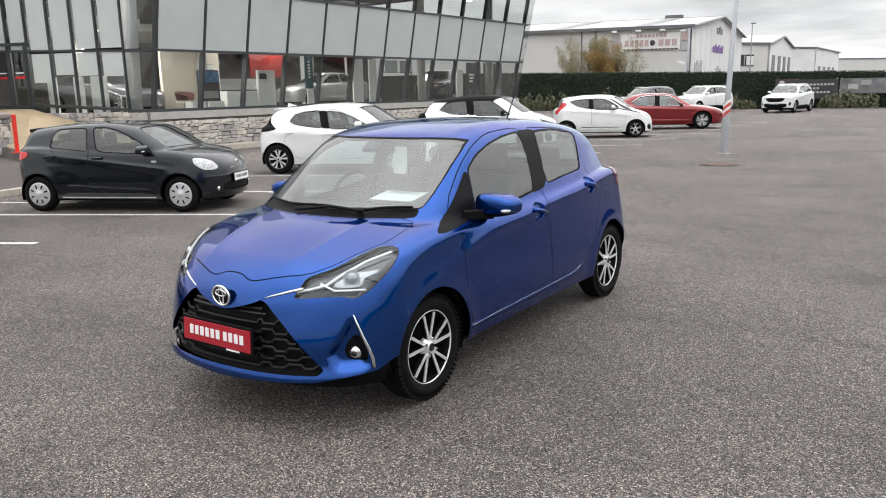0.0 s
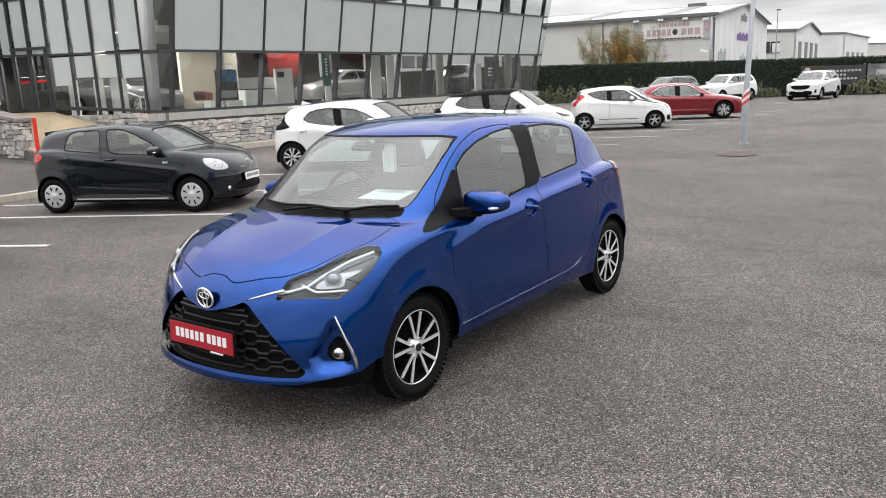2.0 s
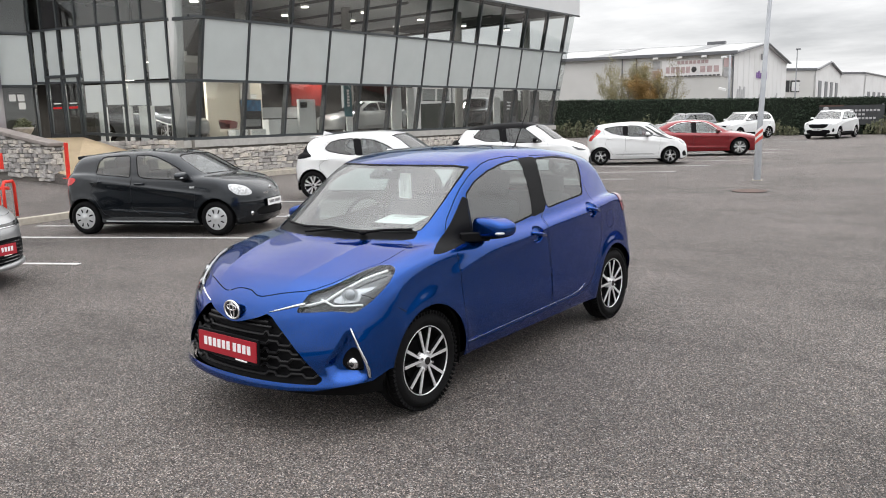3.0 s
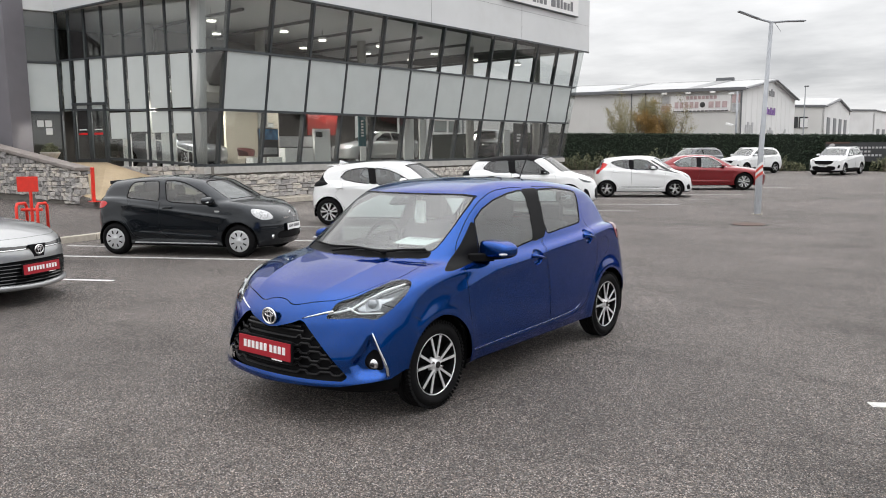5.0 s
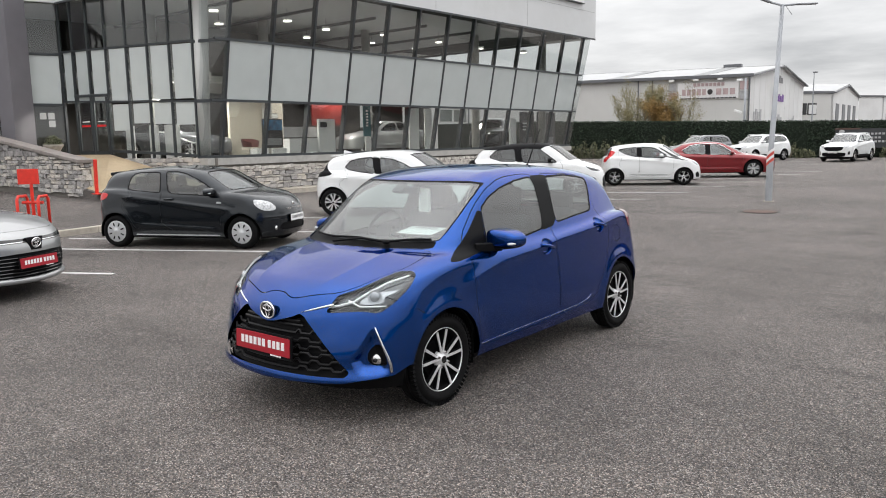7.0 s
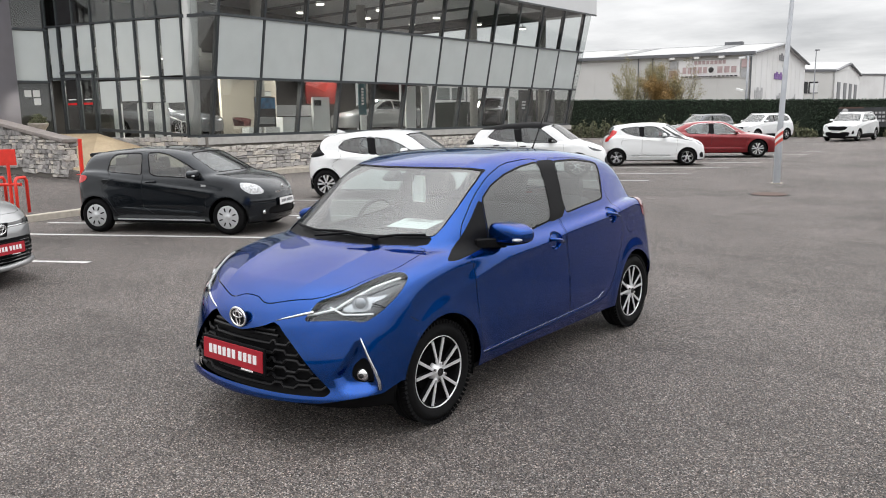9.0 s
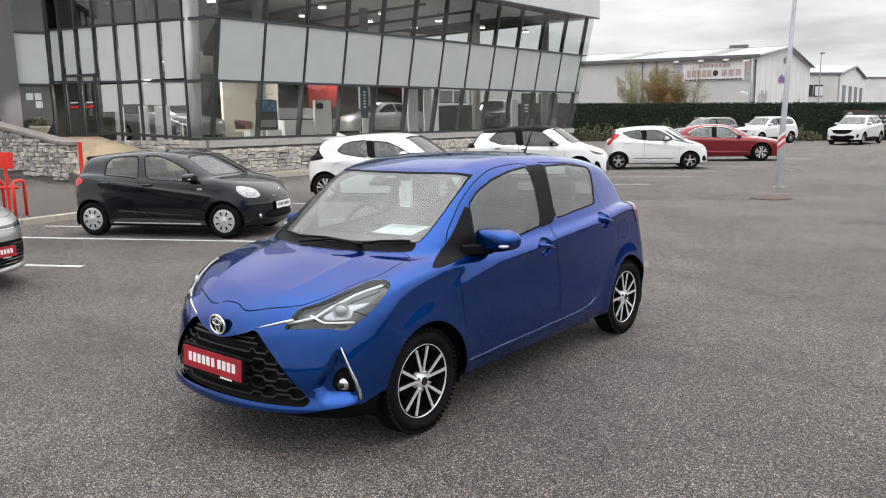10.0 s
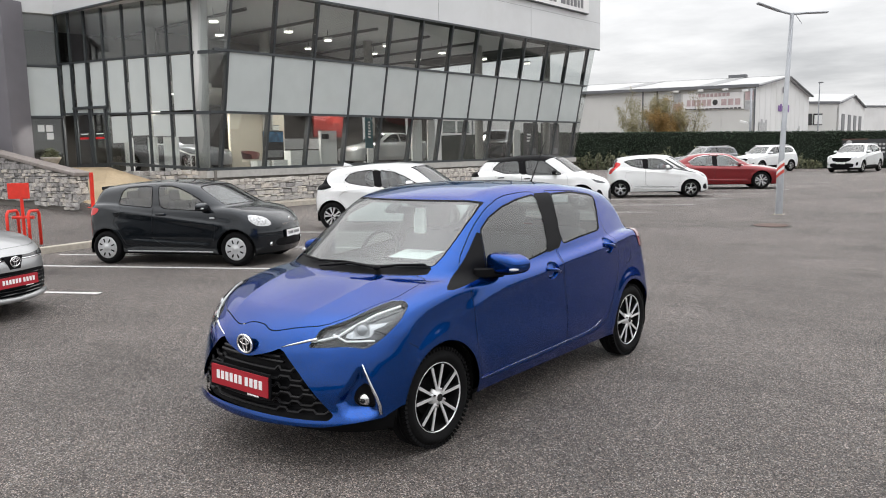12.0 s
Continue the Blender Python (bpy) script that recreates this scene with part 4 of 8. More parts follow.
def surface(field, lo, hi, step):
    """Surface nets over the field, with the points drawn onto the surface."""
    ax = [np.arange(a, b + step, step) for a, b in zip(lo, hi)]
    f = field(ax[0][:, None, None], ax[1][None, :, None], ax[2][None, None, :])
    f = np.broadcast_to(f, tuple(len(a) for a in ax))
    s = f < 0
    n = [len(a) - 1 for a in ax]
    acc = np.zeros((*n, 3)); cnt = np.zeros(n)
    corners = [(i, j, k) for i in (0, 1) for j in (0, 1) for k in (0, 1)]
    sl = lambda c: tuple(slice(q, q + m) for q, m in zip(c, n))
    for a in corners:
        for d in range(3):
            if a[d]: continue
            b = list(a); b[d] = 1
            fa, fb = f[sl(a)], f[sl(b)]
            hit = (fa < 0) != (fb < 0)
            t = np.where(hit, fa / np.where(hit, fa - fb, 1), 0)
            for q in range(3):
                acc[..., q] += np.where(hit, a[q] + (t if q == d else 0), 0)
            cnt += hit
    idx = -np.ones(n, dtype=int)
    cells = np.argwhere(cnt > 0)
    idx[tuple(cells.T)] = np.arange(len(cells))
    v = (cells + acc[tuple(cells.T)] / cnt[tuple(cells.T)][:, None]) * step + np.array([a[0] for a in ax])
    tris = []
    for d in range(3):
        e, g = [q for q in range(3) if q != d]
        here = [slice(None)] * 3; there = [slice(None)] * 3
        here[d], there[d] = slice(0, -1), slice(1, None)
        cross = s[tuple(here)] != s[tuple(there)]
        cross = np.argwhere(cross)
        cross = cross[(cross[:, e] > 0) & (cross[:, g] > 0) & (cross[:, e] < n[e]) & (cross[:, g] < n[g])]
        q = []
        for de, dg in ((1, 1), (0, 1), (0, 0), (1, 0)):
            w = cross.copy(); w[:, e] -= de; w[:, g] -= dg
            q.append(idx[tuple(w.T)])
        q = np.array(q).T
        flip = s[tuple(cross.T)] == (d == 1)
        q[flip] = q[flip][:, ::-1]
        q = q[(q >= 0).all(1)]
        tris += [q[:, [0, 1, 2]], q[:, [0, 2, 3]]]
    t = np.concatenate(tris)
    for _ in range(4):
        g, val = gradient(field, v)
        v = v - g * np.clip(val, -step, step)[:, None] * 0.9
    return v, t


def gradient(field, v, h=0.002):
    x, y, z = v[:, 0], v[:, 1], v[:, 2]
    val = field(x, y, z)
    g = np.stack([field(x + h, y, z) - field(x - h, y, z), field(x, y + h, z) - field(x, y - h, z), field(x, y, z + h) - field(x, y, z - h)], 1) / (2 * h)
    ln = np.maximum(np.linalg.norm(g, axis=1), 0.2)
    return g / ln[:, None], val / ln


def cut(mesh, d):
    """Split a triangle mesh where d crosses nought: the part with d < 0, and the rest."""
    v, t = mesh
    ins = d < 0
    c = ins[t].sum(1)
    tin, tout = [t[c == 3]], [t[c == 0]]
    extra, cache = [], {}

    def mid(a, b):
        key = (min(a, b), max(a, b))
        if key not in cache:
            w = d[a] / (d[a] - d[b])
            cache[key] = len(v) + len(extra)
            extra.append(v[a] + (v[b] - v[a]) * w)
        return cache[key]

    ni, no = [], []
    for tri in t[(c == 1) | (c == 2)]:
        tri = list(tri)
        k = [i for i in range(3) if ins[tri[i]] == (ins[tri].sum() == 1)][0]
        a, b, e = tri[k], tri[(k + 1) % 3], tri[(k + 2) % 3]
        ab, ae = mid(a, b), mid(a, e)
        one, two = (ni, no) if ins[a] else (no, ni)
        one.append((a, ab, ae))
        two += [(ab, b, e), (ab, e, ae)]
    if ni: tin.append(np.array(ni))
    if no: tout.append(np.array(no))
    vv = np.vstack([v, np.array(extra).reshape(-1, 3)])
    return squeeze(vv, np.concatenate(tin)), squeeze(vv, np.concatenate(tout))


def squeeze(v, t):
    used, inv = np.unique(t, return_inverse=True)
    return v[used], inv.reshape(-1, 3)


def polygon(pts, rounds=2, k=0.2):
    """Round off an outline by cutting its corners."""
    p = np.array(pts, float)
    for _ in range(rounds):
        q = np.roll(p, -1, 0)
        p = np.stack([p * (1 - k) + q * k, p * k + q * (1 - k)], 1).reshape(-1, 2)
    return p


def inside(a, b, p):
    """Signed distance to the outline p, negative inside."""
    best = np.full(a.shape, 1e9); odd = np.zeros(a.shape, bool)
    for (x0, y0), (x1, y1) in zip(p, np.roll(p, -1, 0)):
        dx, dy = x1 - x0, y1 - y0
        t = np.clip(((a - x0) * dx + (b - y0) * dy) / max(dx * dx + dy * dy, 1e-12), 0, 1)
        best = np.minimum(best, (a - x0 - t * dx) ** 2 + (b - y0 - t * dy) ** 2)
        if y0 != y1:
            odd ^= ((y0 > b) != (y1 > b)) & (a < (x1 - x0) * (b - y0) / (y1 - y0) + x0)
    return np.where(odd, -1, 1) * np.sqrt(best)


def shell(name, mesh, field, material, parent, label="", push=0.0, smooth=True):
    """Link a piece of the body, shaded by the solid's own normals; push moves it out along them."""
    v, t = mesh
    if len(t) == 0:
        return None
    nrm, _ = gradient(field, v)
    me = bpy.data.meshes.new(name)
    me.from_pydata((v + nrm * push).tolist(), [], t.tolist())
    me.materials.append(material)
    me.polygons.foreach_set("use_smooth", [True] * len(me.polygons))
    me.normals_split_custom_set_from_vertices(nrm.tolist())
    me.update()
    ob = new(name, me)
    ob.parent = parent
    if label:
        ob["label"] = label
    return ob


def dish(name, mesh, field, depth, material, parent, push):
    """A hollow pressed into the body, deepest in its middle."""
    v, t = mesh
    nrm, _ = gradient(field, v)
    k = np.clip(depth / 0.03, 0, 1)
    return link_mesh(name, v + nrm * (push * np.sqrt(k * (2 - k)))[:, None], t, material, parent, smooth=True)


def halves(mesh):
    """The two sides of a piece that the car has left and right."""
    v, t = mesh
    left = v[t].mean(1)[:, 0] > 0
    return squeeze(v, t[left]), squeeze(v, t[~left])


def lathe(bm, profile, sides, axis_x=0.0):
    """Turn a profile of (x, r) round the x axis."""
    rings = []
    for x, r in profile:
        rings.append([bm.verts.new((x + axis_x, r * math.cos(2 * math.pi * k / sides), r * math.sin(2 * math.pi * k / sides))) for k in range(sides)])
    for a, b in zip(rings, rings[1:]):
        for k in range(sides):
            bm.faces.new((a[k], b[k], b[(k + 1) % sides], a[(k + 1) % sides]))


def build_wheel(radius, rim, width, style, parent, at, turn, fine=True):
    """A wheel whose outer face looks along +x. style: alloy, spokes or cover."""
    w = new("wheel"); w.parent = parent
    w.matrix_basis = Matrix.Translation(at) @ Matrix.Rotation(turn, 4, "Z") @ Matrix.Rotation(0.35, 4, "X")
    h, n = width / 2, 56 if fine else 32
    bm = bmesh.new()
    lathe(bm, [(h - 0.03, rim - 0.012), (h - 0.012, rim + 0.004), (h, rim + 0.03), (h + 0.002, (rim + radius) / 2), (h - 0.012, radius - 0.03), (h - 0.03, radius - 0.008), (h - 0.05, radius - 0.001),
               (h - 0.052, radius - 0.008), (h - 0.062, radius - 0.008), (h - 0.064, radius), (0.012, radius), (0.010, radius - 0.008), (-0.010, radius - 0.008), (-0.012, radius), (-h + 0.04, radius), (-h, radius - 0.04), (-h, rim)], n)
    part("tyre", bm, RUBBER, w, smooth=True)
    if fine:
        bm = bmesh.new()
        for k in range(64):
            a = 2 * math.pi * k / 64
            m = Matrix.Rotation(a, 4, "X") @ Matrix.Translation((h - 0.026, 0, radius - 0.012)) @ Matrix.Rotation(0.35, 4, "Z")
            add_box(bm, (0.034, 0.016, 0.02), m)
        tagged(part("tread", bm, RUBBER, w), kind="stuff")
    bm = bmesh.new()
    lathe(bm, [(h - 0.028, rim + 0.002), (h - 0.03, rim - 0.012), (h - 0.05, rim - 0.02), (-h + 0.03, rim - 0.03), (-h + 0.03, 0.02)], n)
    part("rim_barrel", bm, BARREL, w, smooth=True)
    if style == "cover":
        bm = bmesh.new()
        lathe(bm, [(h - 0.015, rim + 0.004), (h - 0.008, rim - 0.004), (h - 0.010, rim * 0.82), (h + 0.004, rim * 0.45), (h + 0.004, 0.045), (h + 0.010, 0.04), (h + 0.010, 0.001)], n)
        part("wheel_cover", bm, SILVER_PLASTIC, w, "silver plastic wheel cover", smooth=True)
        for k in range(8):
            a = 2 * math.pi * k / 8
            m = Matrix.Rotation(a, 4, "X") @ Matrix.Translation((h - 0.002, 0, rim * 0.66))
            part("cover_slot", box((0.016, 0.022, rim * 0.34), m, 0.006), BLACK, w)
        return w
    lip = bmesh.new()
    lathe(lip, [(h - 0.020, rim + 0.001), (h - 0.014, rim - 0.001), (h - 0.014, rim - 0.004), (h - 0.03, rim - 0.006)], n)
    part("rim_lip", lip, ALLOY, w, "machined alloy rim lip", smooth=True)
    pairs, spread = (5, 0.16) if style == "spokes" else (5, 0.25)
    for k in range(pairs):
        for sgn in (-1, 1):
            a = 2 * math.pi * k / pairs
            a0, a1 = a + sgn * 0.12, a + sgn * spread
            x0, x1 = h - 0.024, h - 0.018
            wide0, wide1 = 0.0075, {"alloy": 0.0085, "bright": 0.024}.get(style, 0.0075)
            bm = bmesh.new()
            pts = []
            for r, ang, ww, xx in ((0.040, a0, wide0, x0), (rim - 0.012, a1, wide1, x1)):
                c0 = Vector((xx, r * math.cos(ang), r * math.sin(ang)))
                s0 = Vector((0, -math.sin(ang), math.cos(ang)))
                pts.append((c0 - s0 * ww / 1.0, c0 + s0 * ww / 1.0))
            quad = [pts[0][0], pts[0][1], pts[1][1], pts[1][0]]
            prism(bm, [q - Vector((0.0, 0, 0)) for q in quad], (0.007, 0, 0))
            bmesh.ops.recalc_face_normals(bm, faces=bm.faces)
            part("spoke", bm, ALLOY, w, "machined alloy spoke")
            bm = bmesh.new()
            prism(bm, [q - Vector((0.022, 0, 0)) for q in [pts[0][0] - (pts[0][1] - pts[0][0]) * 0.25, pts[0][1] + (pts[0][1] - pts[0][0]) * 0.25, pts[1][1] + (pts[1][1] - pts[1][0]) * 0.2, pts[1][0] - (pts[1][1] - pts[1][0]) * 0.2]], (0.021, 0, 0))
            bmesh.ops.recalc_face_normals(bm, faces=bm.faces)
            part("spoke_back", bm, BARREL, w)
    bm = bmesh.new()
    lathe(bm, [(h - 0.05, 0.058), (h - 0.026, 0.054), (h - 0.012, 0.028), (h - 0.008, 0.024), (h - 0.006, 0.001)], 24)
    part("wheel_hub", bm, ALLOY, w, "machined alloy hub", smooth=True)
    part("hub_cap", tube_bm([(h - 0.02, 0, 0), (h - 0.003, 0, 0)], 0.023, 20), GLOSS_BLACK, w)
    for k in range(4):
        a = 2 * math.pi * (k + 0.5) / 4
        part("wheel_nut", tube_bm([(h - 0.04, 0.05 * math.cos(a), 0.05 * math.sin(a)), (h - 0.004, 0.05 * math.cos(a), 0.05 * math.sin(a))], 0.009, 8), CHROME, w)
    bm = bmesh.new()
    lathe(bm, [(0.0, 0.12), (0.008, 0.12), (0.008, 0.01)], 32)
    part("brake_disc", bm, BARREL, w)
    return w


def build_headlamp(car, f, mesh, paint):
    """A clear lens over a dark bowl with a light guide, a silver bezel and a projector."""
    lamp = shell("headlamp", mesh, f, LENS, car, "clear headlamp", 0.002)
    lamp.visible_shadow = False
    v, t = mesh
    s = np.sign(v[:, 0].mean())
    diag = lambda v: (np.abs(v[:, 0]) + v[:, 1]) * 0.7071
    rest = mesh
    for line, r in (([(-0.160, 0.719), (-0.098, 0.731), (-0.011, 0.752), (0.036, 0.777), (0.083, 0.802), (0.138, 0.826), (0.193, 0.849), (0.262, 0.867), (0.332, 0.883)], 0.0062), ([(-0.040, 0.759), (-0.003, 0.743), (0.030, 0.727), (0.110, 0.7265), (0.187, 0.726)], 0.0055)):
        pts = []
        for a, z in line:
            q = on_corner(f, a, z)
            pts.append((s * (q.x - 0.007), q.y + 0.009, z))
        bm = bmesh.new()
        tube(bm, pts, r, 8)
        part("light_guide", bm, LIGHT_GUIDE, lamp, "white light guide", smooth=True)
    bez = polygon([(0.015, 0.760), (0.09, 0.808), (0.14, 0.820), (0.20, 0.818), (0.27, 0.826), (0.245, 0.806), (0.185, 0.790), (0.165, 0.748), (0.05, 0.746)], 1)
    piece, rest = cut(rest, inside(diag(rest[0]), rest[0][:, 2], bez))
    shell("lamp_bezel", piece, f, LAMP_SILVER, lamp, "silver lamp bezel", -0.022)
    wedge = polygon([(0.150, 0.697), (0.223, 0.740), (0.322, 0.816), (0.372, 0.880), (0.335, 0.862), (0.27, 0.815), (0.225, 0.775), (0.185, 0.735)], 1)
    piece, rest = cut(rest, inside(diag(rest[0]), rest[0][:, 2], wedge))
    shell("lamp_wedge", piece, f, GLOSS_BLACK, lamp, "black lamp corner", -0.018)
    shade = polygon([(-0.17, 0.70), (-0.06, 0.704), (0.06, 0.712), (0.13, 0.703), (0.16, 0.722), (0.03, 0.738), (-0.05, 0.745), (-0.12, 0.722)], 1)
    piece, rest = cut(rest, inside(diag(rest[0]), rest[0][:, 2], shade))
    shell("lamp_shade", piece, f, LAMP_DARK, lamp, "dark lower lamp housing", -0.026)
    shell("lamp_bowl", rest, f, LAMP_BOWL, lamp, "", -0.03)
    # the projector sits at the bezel's heart
    d = (diag(v) - 0.117) ** 2 + (v[:, 2] - 0.781) ** 2
    p = Vector(v[np.argmin(d)])
    n = Vector((s * 0.62, -0.75, 0.2)).normalized()
    m = Matrix.Translation(p - n * 0.018) @ n.to_track_quat("Z", "Y").to_matrix().to_4x4()
    bm = bmesh.new()
    tube(bm, [m @ Vector((0, 0, -0.02)), m @ Vector((0, 0, 0.008))], 0.043, 28)
    part("projector_ring", bm, LAMP_SILVER, lamp)
    bm = bmesh.new()
    bmesh.ops.create_icosphere(bm, subdivisions=3, radius=1.0, matrix=m @ Matrix.Diagonal((0.034, 0.034, 0.016, 1)))
    part("projector_lens", bm, PROJECTOR, lamp, smooth=True)


def build_car(name, label, c, paint, m, wheels="spokes", step=0.035, glass=None, fine=False, panels=None):
    """The body of one car with its panels, glass, wheels and cabin. Returns the thing and the field."""
    car = thing(name, label, "car", m=m)
    glass = glass or CAR_GLASS_DARK
    f = car_solid(c)
    wmax = max(p[1] for p in c["side"]) + 0.06
    y0, y1 = min(p[1] for p in c["front"]) - 0.06, max(p[1] for p in c["rear"]) + 0.06
    zt = max(p[1] for p in c["roof"]) + 0.05
    body = surface(f, (-wmax, y0, 0.06), (wmax, y1, zt), step)
    wb, hub, ar = c["wheelbase"], c["hub"], c["arch"]
    # wheel arches: clean holes
    for yw in (0.0, wb):
        v = body[0]
        d = np.maximum(np.hypot(v[:, 1] - yw, v[:, 2] - hub) - ar, 0.42 - np.abs(v[:, 0]))
        _, body = cut(body, d)
    v = body[0]
    skirt = np.full(len(v), c.get("skirt", 0.20))
    if "chin" in c:
        skirt = np.where(v[:, 1] < -0.3, np.interp(np.abs(v[:, 0]), *zip(*c["chin"])), skirt)
    under, body = cut(body, v[:, 2] - skirt)
    shell("underbody", under, f, BARREL, car, push=c.get("under_in", -0.01))
    # glass
    for k, outline in enumerate(c["windows"]):
        p = polygon(outline, 2, 0.09)
        v = body[0]
        d = np.maximum(inside(v[:, 1], v[:, 2], p), 0.40 - np.abs(v[:, 0]))
        trim, body = cut(body, d - (0.011 if fine else 0.016))
        v = trim[0]
        d = np.maximum(inside(v[:, 1], v[:, 2], p), 0.40 - np.abs(v[:, 0]))
        g, trim = cut(trim, d)
        for h in halves(g):
            ob = shell("side_window", h, f, glass, car, push=-0.004)
            if ob: ob.visible_shadow = False
        for h in halves(trim):
            shell("window_seal", h, f, BLACK, car, push=-0.001)
    for key, nm in (("windscreen", "windscreen"), ("rear_screen", "rear_window")):
        if key not in c: continue
        sgn = 1 if key == "windscreen" else -1
        p = polygon([(a, b) for a, b in c[key]] + [(-a, b) for a, b in reversed(c[key])], 2, 0.1)
        lim = c[key + "_limit"]
        v = body[0]
        d = np.maximum(inside(v[:, 0], v[:, 2], p), sgn * (v[:, 1] - lim))
        trim, body = cut(body, d - (0.006 if fine else 0.010))
        v = trim[0]
        d = np.maximum(inside(v[:, 0], v[:, 2], p), sgn * (v[:, 1] - lim))
        g, trim = cut(trim, d)
        ob = shell(nm, g, f, CAR_GLASS if key == "windscreen" and fine else glass, car, push=-0.004)
        if ob: ob.visible_shadow = False
        shell("window_seal", trim, f, BLACK, car, push=-0.001)
    # further pieces: (name, view, outline, material, push, label, seam)
    for nm, view, outline, material, push, text, lim in c.get("pieces", ()):
        p = polygon(outline, 1)
        v = body[0]
        if view == "side":
            d = lambda v: np.maximum(inside(v[:, 1], v[:, 2], p), 0.40 - np.abs(v[:, 0]))
        elif view == "front":
            d = lambda v: np.maximum(inside(np.abs(v[:, 0]), v[:, 2], p), v[:, 1] - lim)
        elif view == "rear":
            d = lambda v: np.maximum(inside(np.abs(v[:, 0]), v[:, 2], p), lim - v[:, 1])
        elif view == "top":
            d = lambda v: np.maximum(inside(np.abs(v[:, 0]), v[:, 1], p), lim - v[:, 2])
        elif view == "corner":      # seen along the diagonal of the front corner
            d = lambda v: np.maximum(inside(np.abs(v[:, 0]) * 0.7071 + v[:, 1] * 0.7071, v[:, 2], p), np.maximum(v[:, 1] - lim, 0.1 - np.abs(v[:, 0])))
        piece, body = cut(body, d(v))
        both = [piece] if (view in ("front", "top", "rear") and p[:, 0].min() < 0.02) else halves(piece)
        for h in both:
            if material == "recess":
                dish(nm, h, f, -d(h[0]), paint, car, push)
            elif material == "headlamp":
                build_headlamp(car, f, h, paint)
            elif material is None:        # a panel of its own in the body's paint, within a dark shut line
                panel, gap = cut(h, d(h[0]) + 0.0045)
                shell(nm, panel, f, paint, car, text)
                shell("shut_line", gap, f, SEAM, car, push=-0.012)
            else:
                shell(nm, h, f, material, car, text, push)
    shell("body", body, f, paint, car)
    # dark lining behind the panels
    v, t = body
    shell("lining", (v, t[:, ::-1]), f, INTERIOR, car, push=-0.035)
    # wheel wells
    for yw in (0.0, wb):
        for sgn in (1, -1):
            bm = bmesh.new()
            prof = [(0.38, 0.02), (0.38, ar + 0.012), (c["well"], ar + 0.012)]
            lathe(bm, prof, 40)
            bmesh.ops.transform(bm, matrix=Matrix.Translation((0, yw, hub)) @ Matrix.Diagonal((sgn, 1, 1, 1)), verts=bm.verts)
            bmesh.ops.delete(bm, geom=[q for q in bm.verts if q.co.z < 0.16], context="VERTS")
            part("wheel_well", bm, BARREL, car)
    for yw in (0.0, wb):
        for sgn in (1, -1):
            build_wheel(hub, c["rim"], c["tyre"], wheels, car, (sgn * (c["track"] - c["tyre"] / 2), yw, hub), 0.0 if sgn > 0 else math.pi, fine)
    return car, f

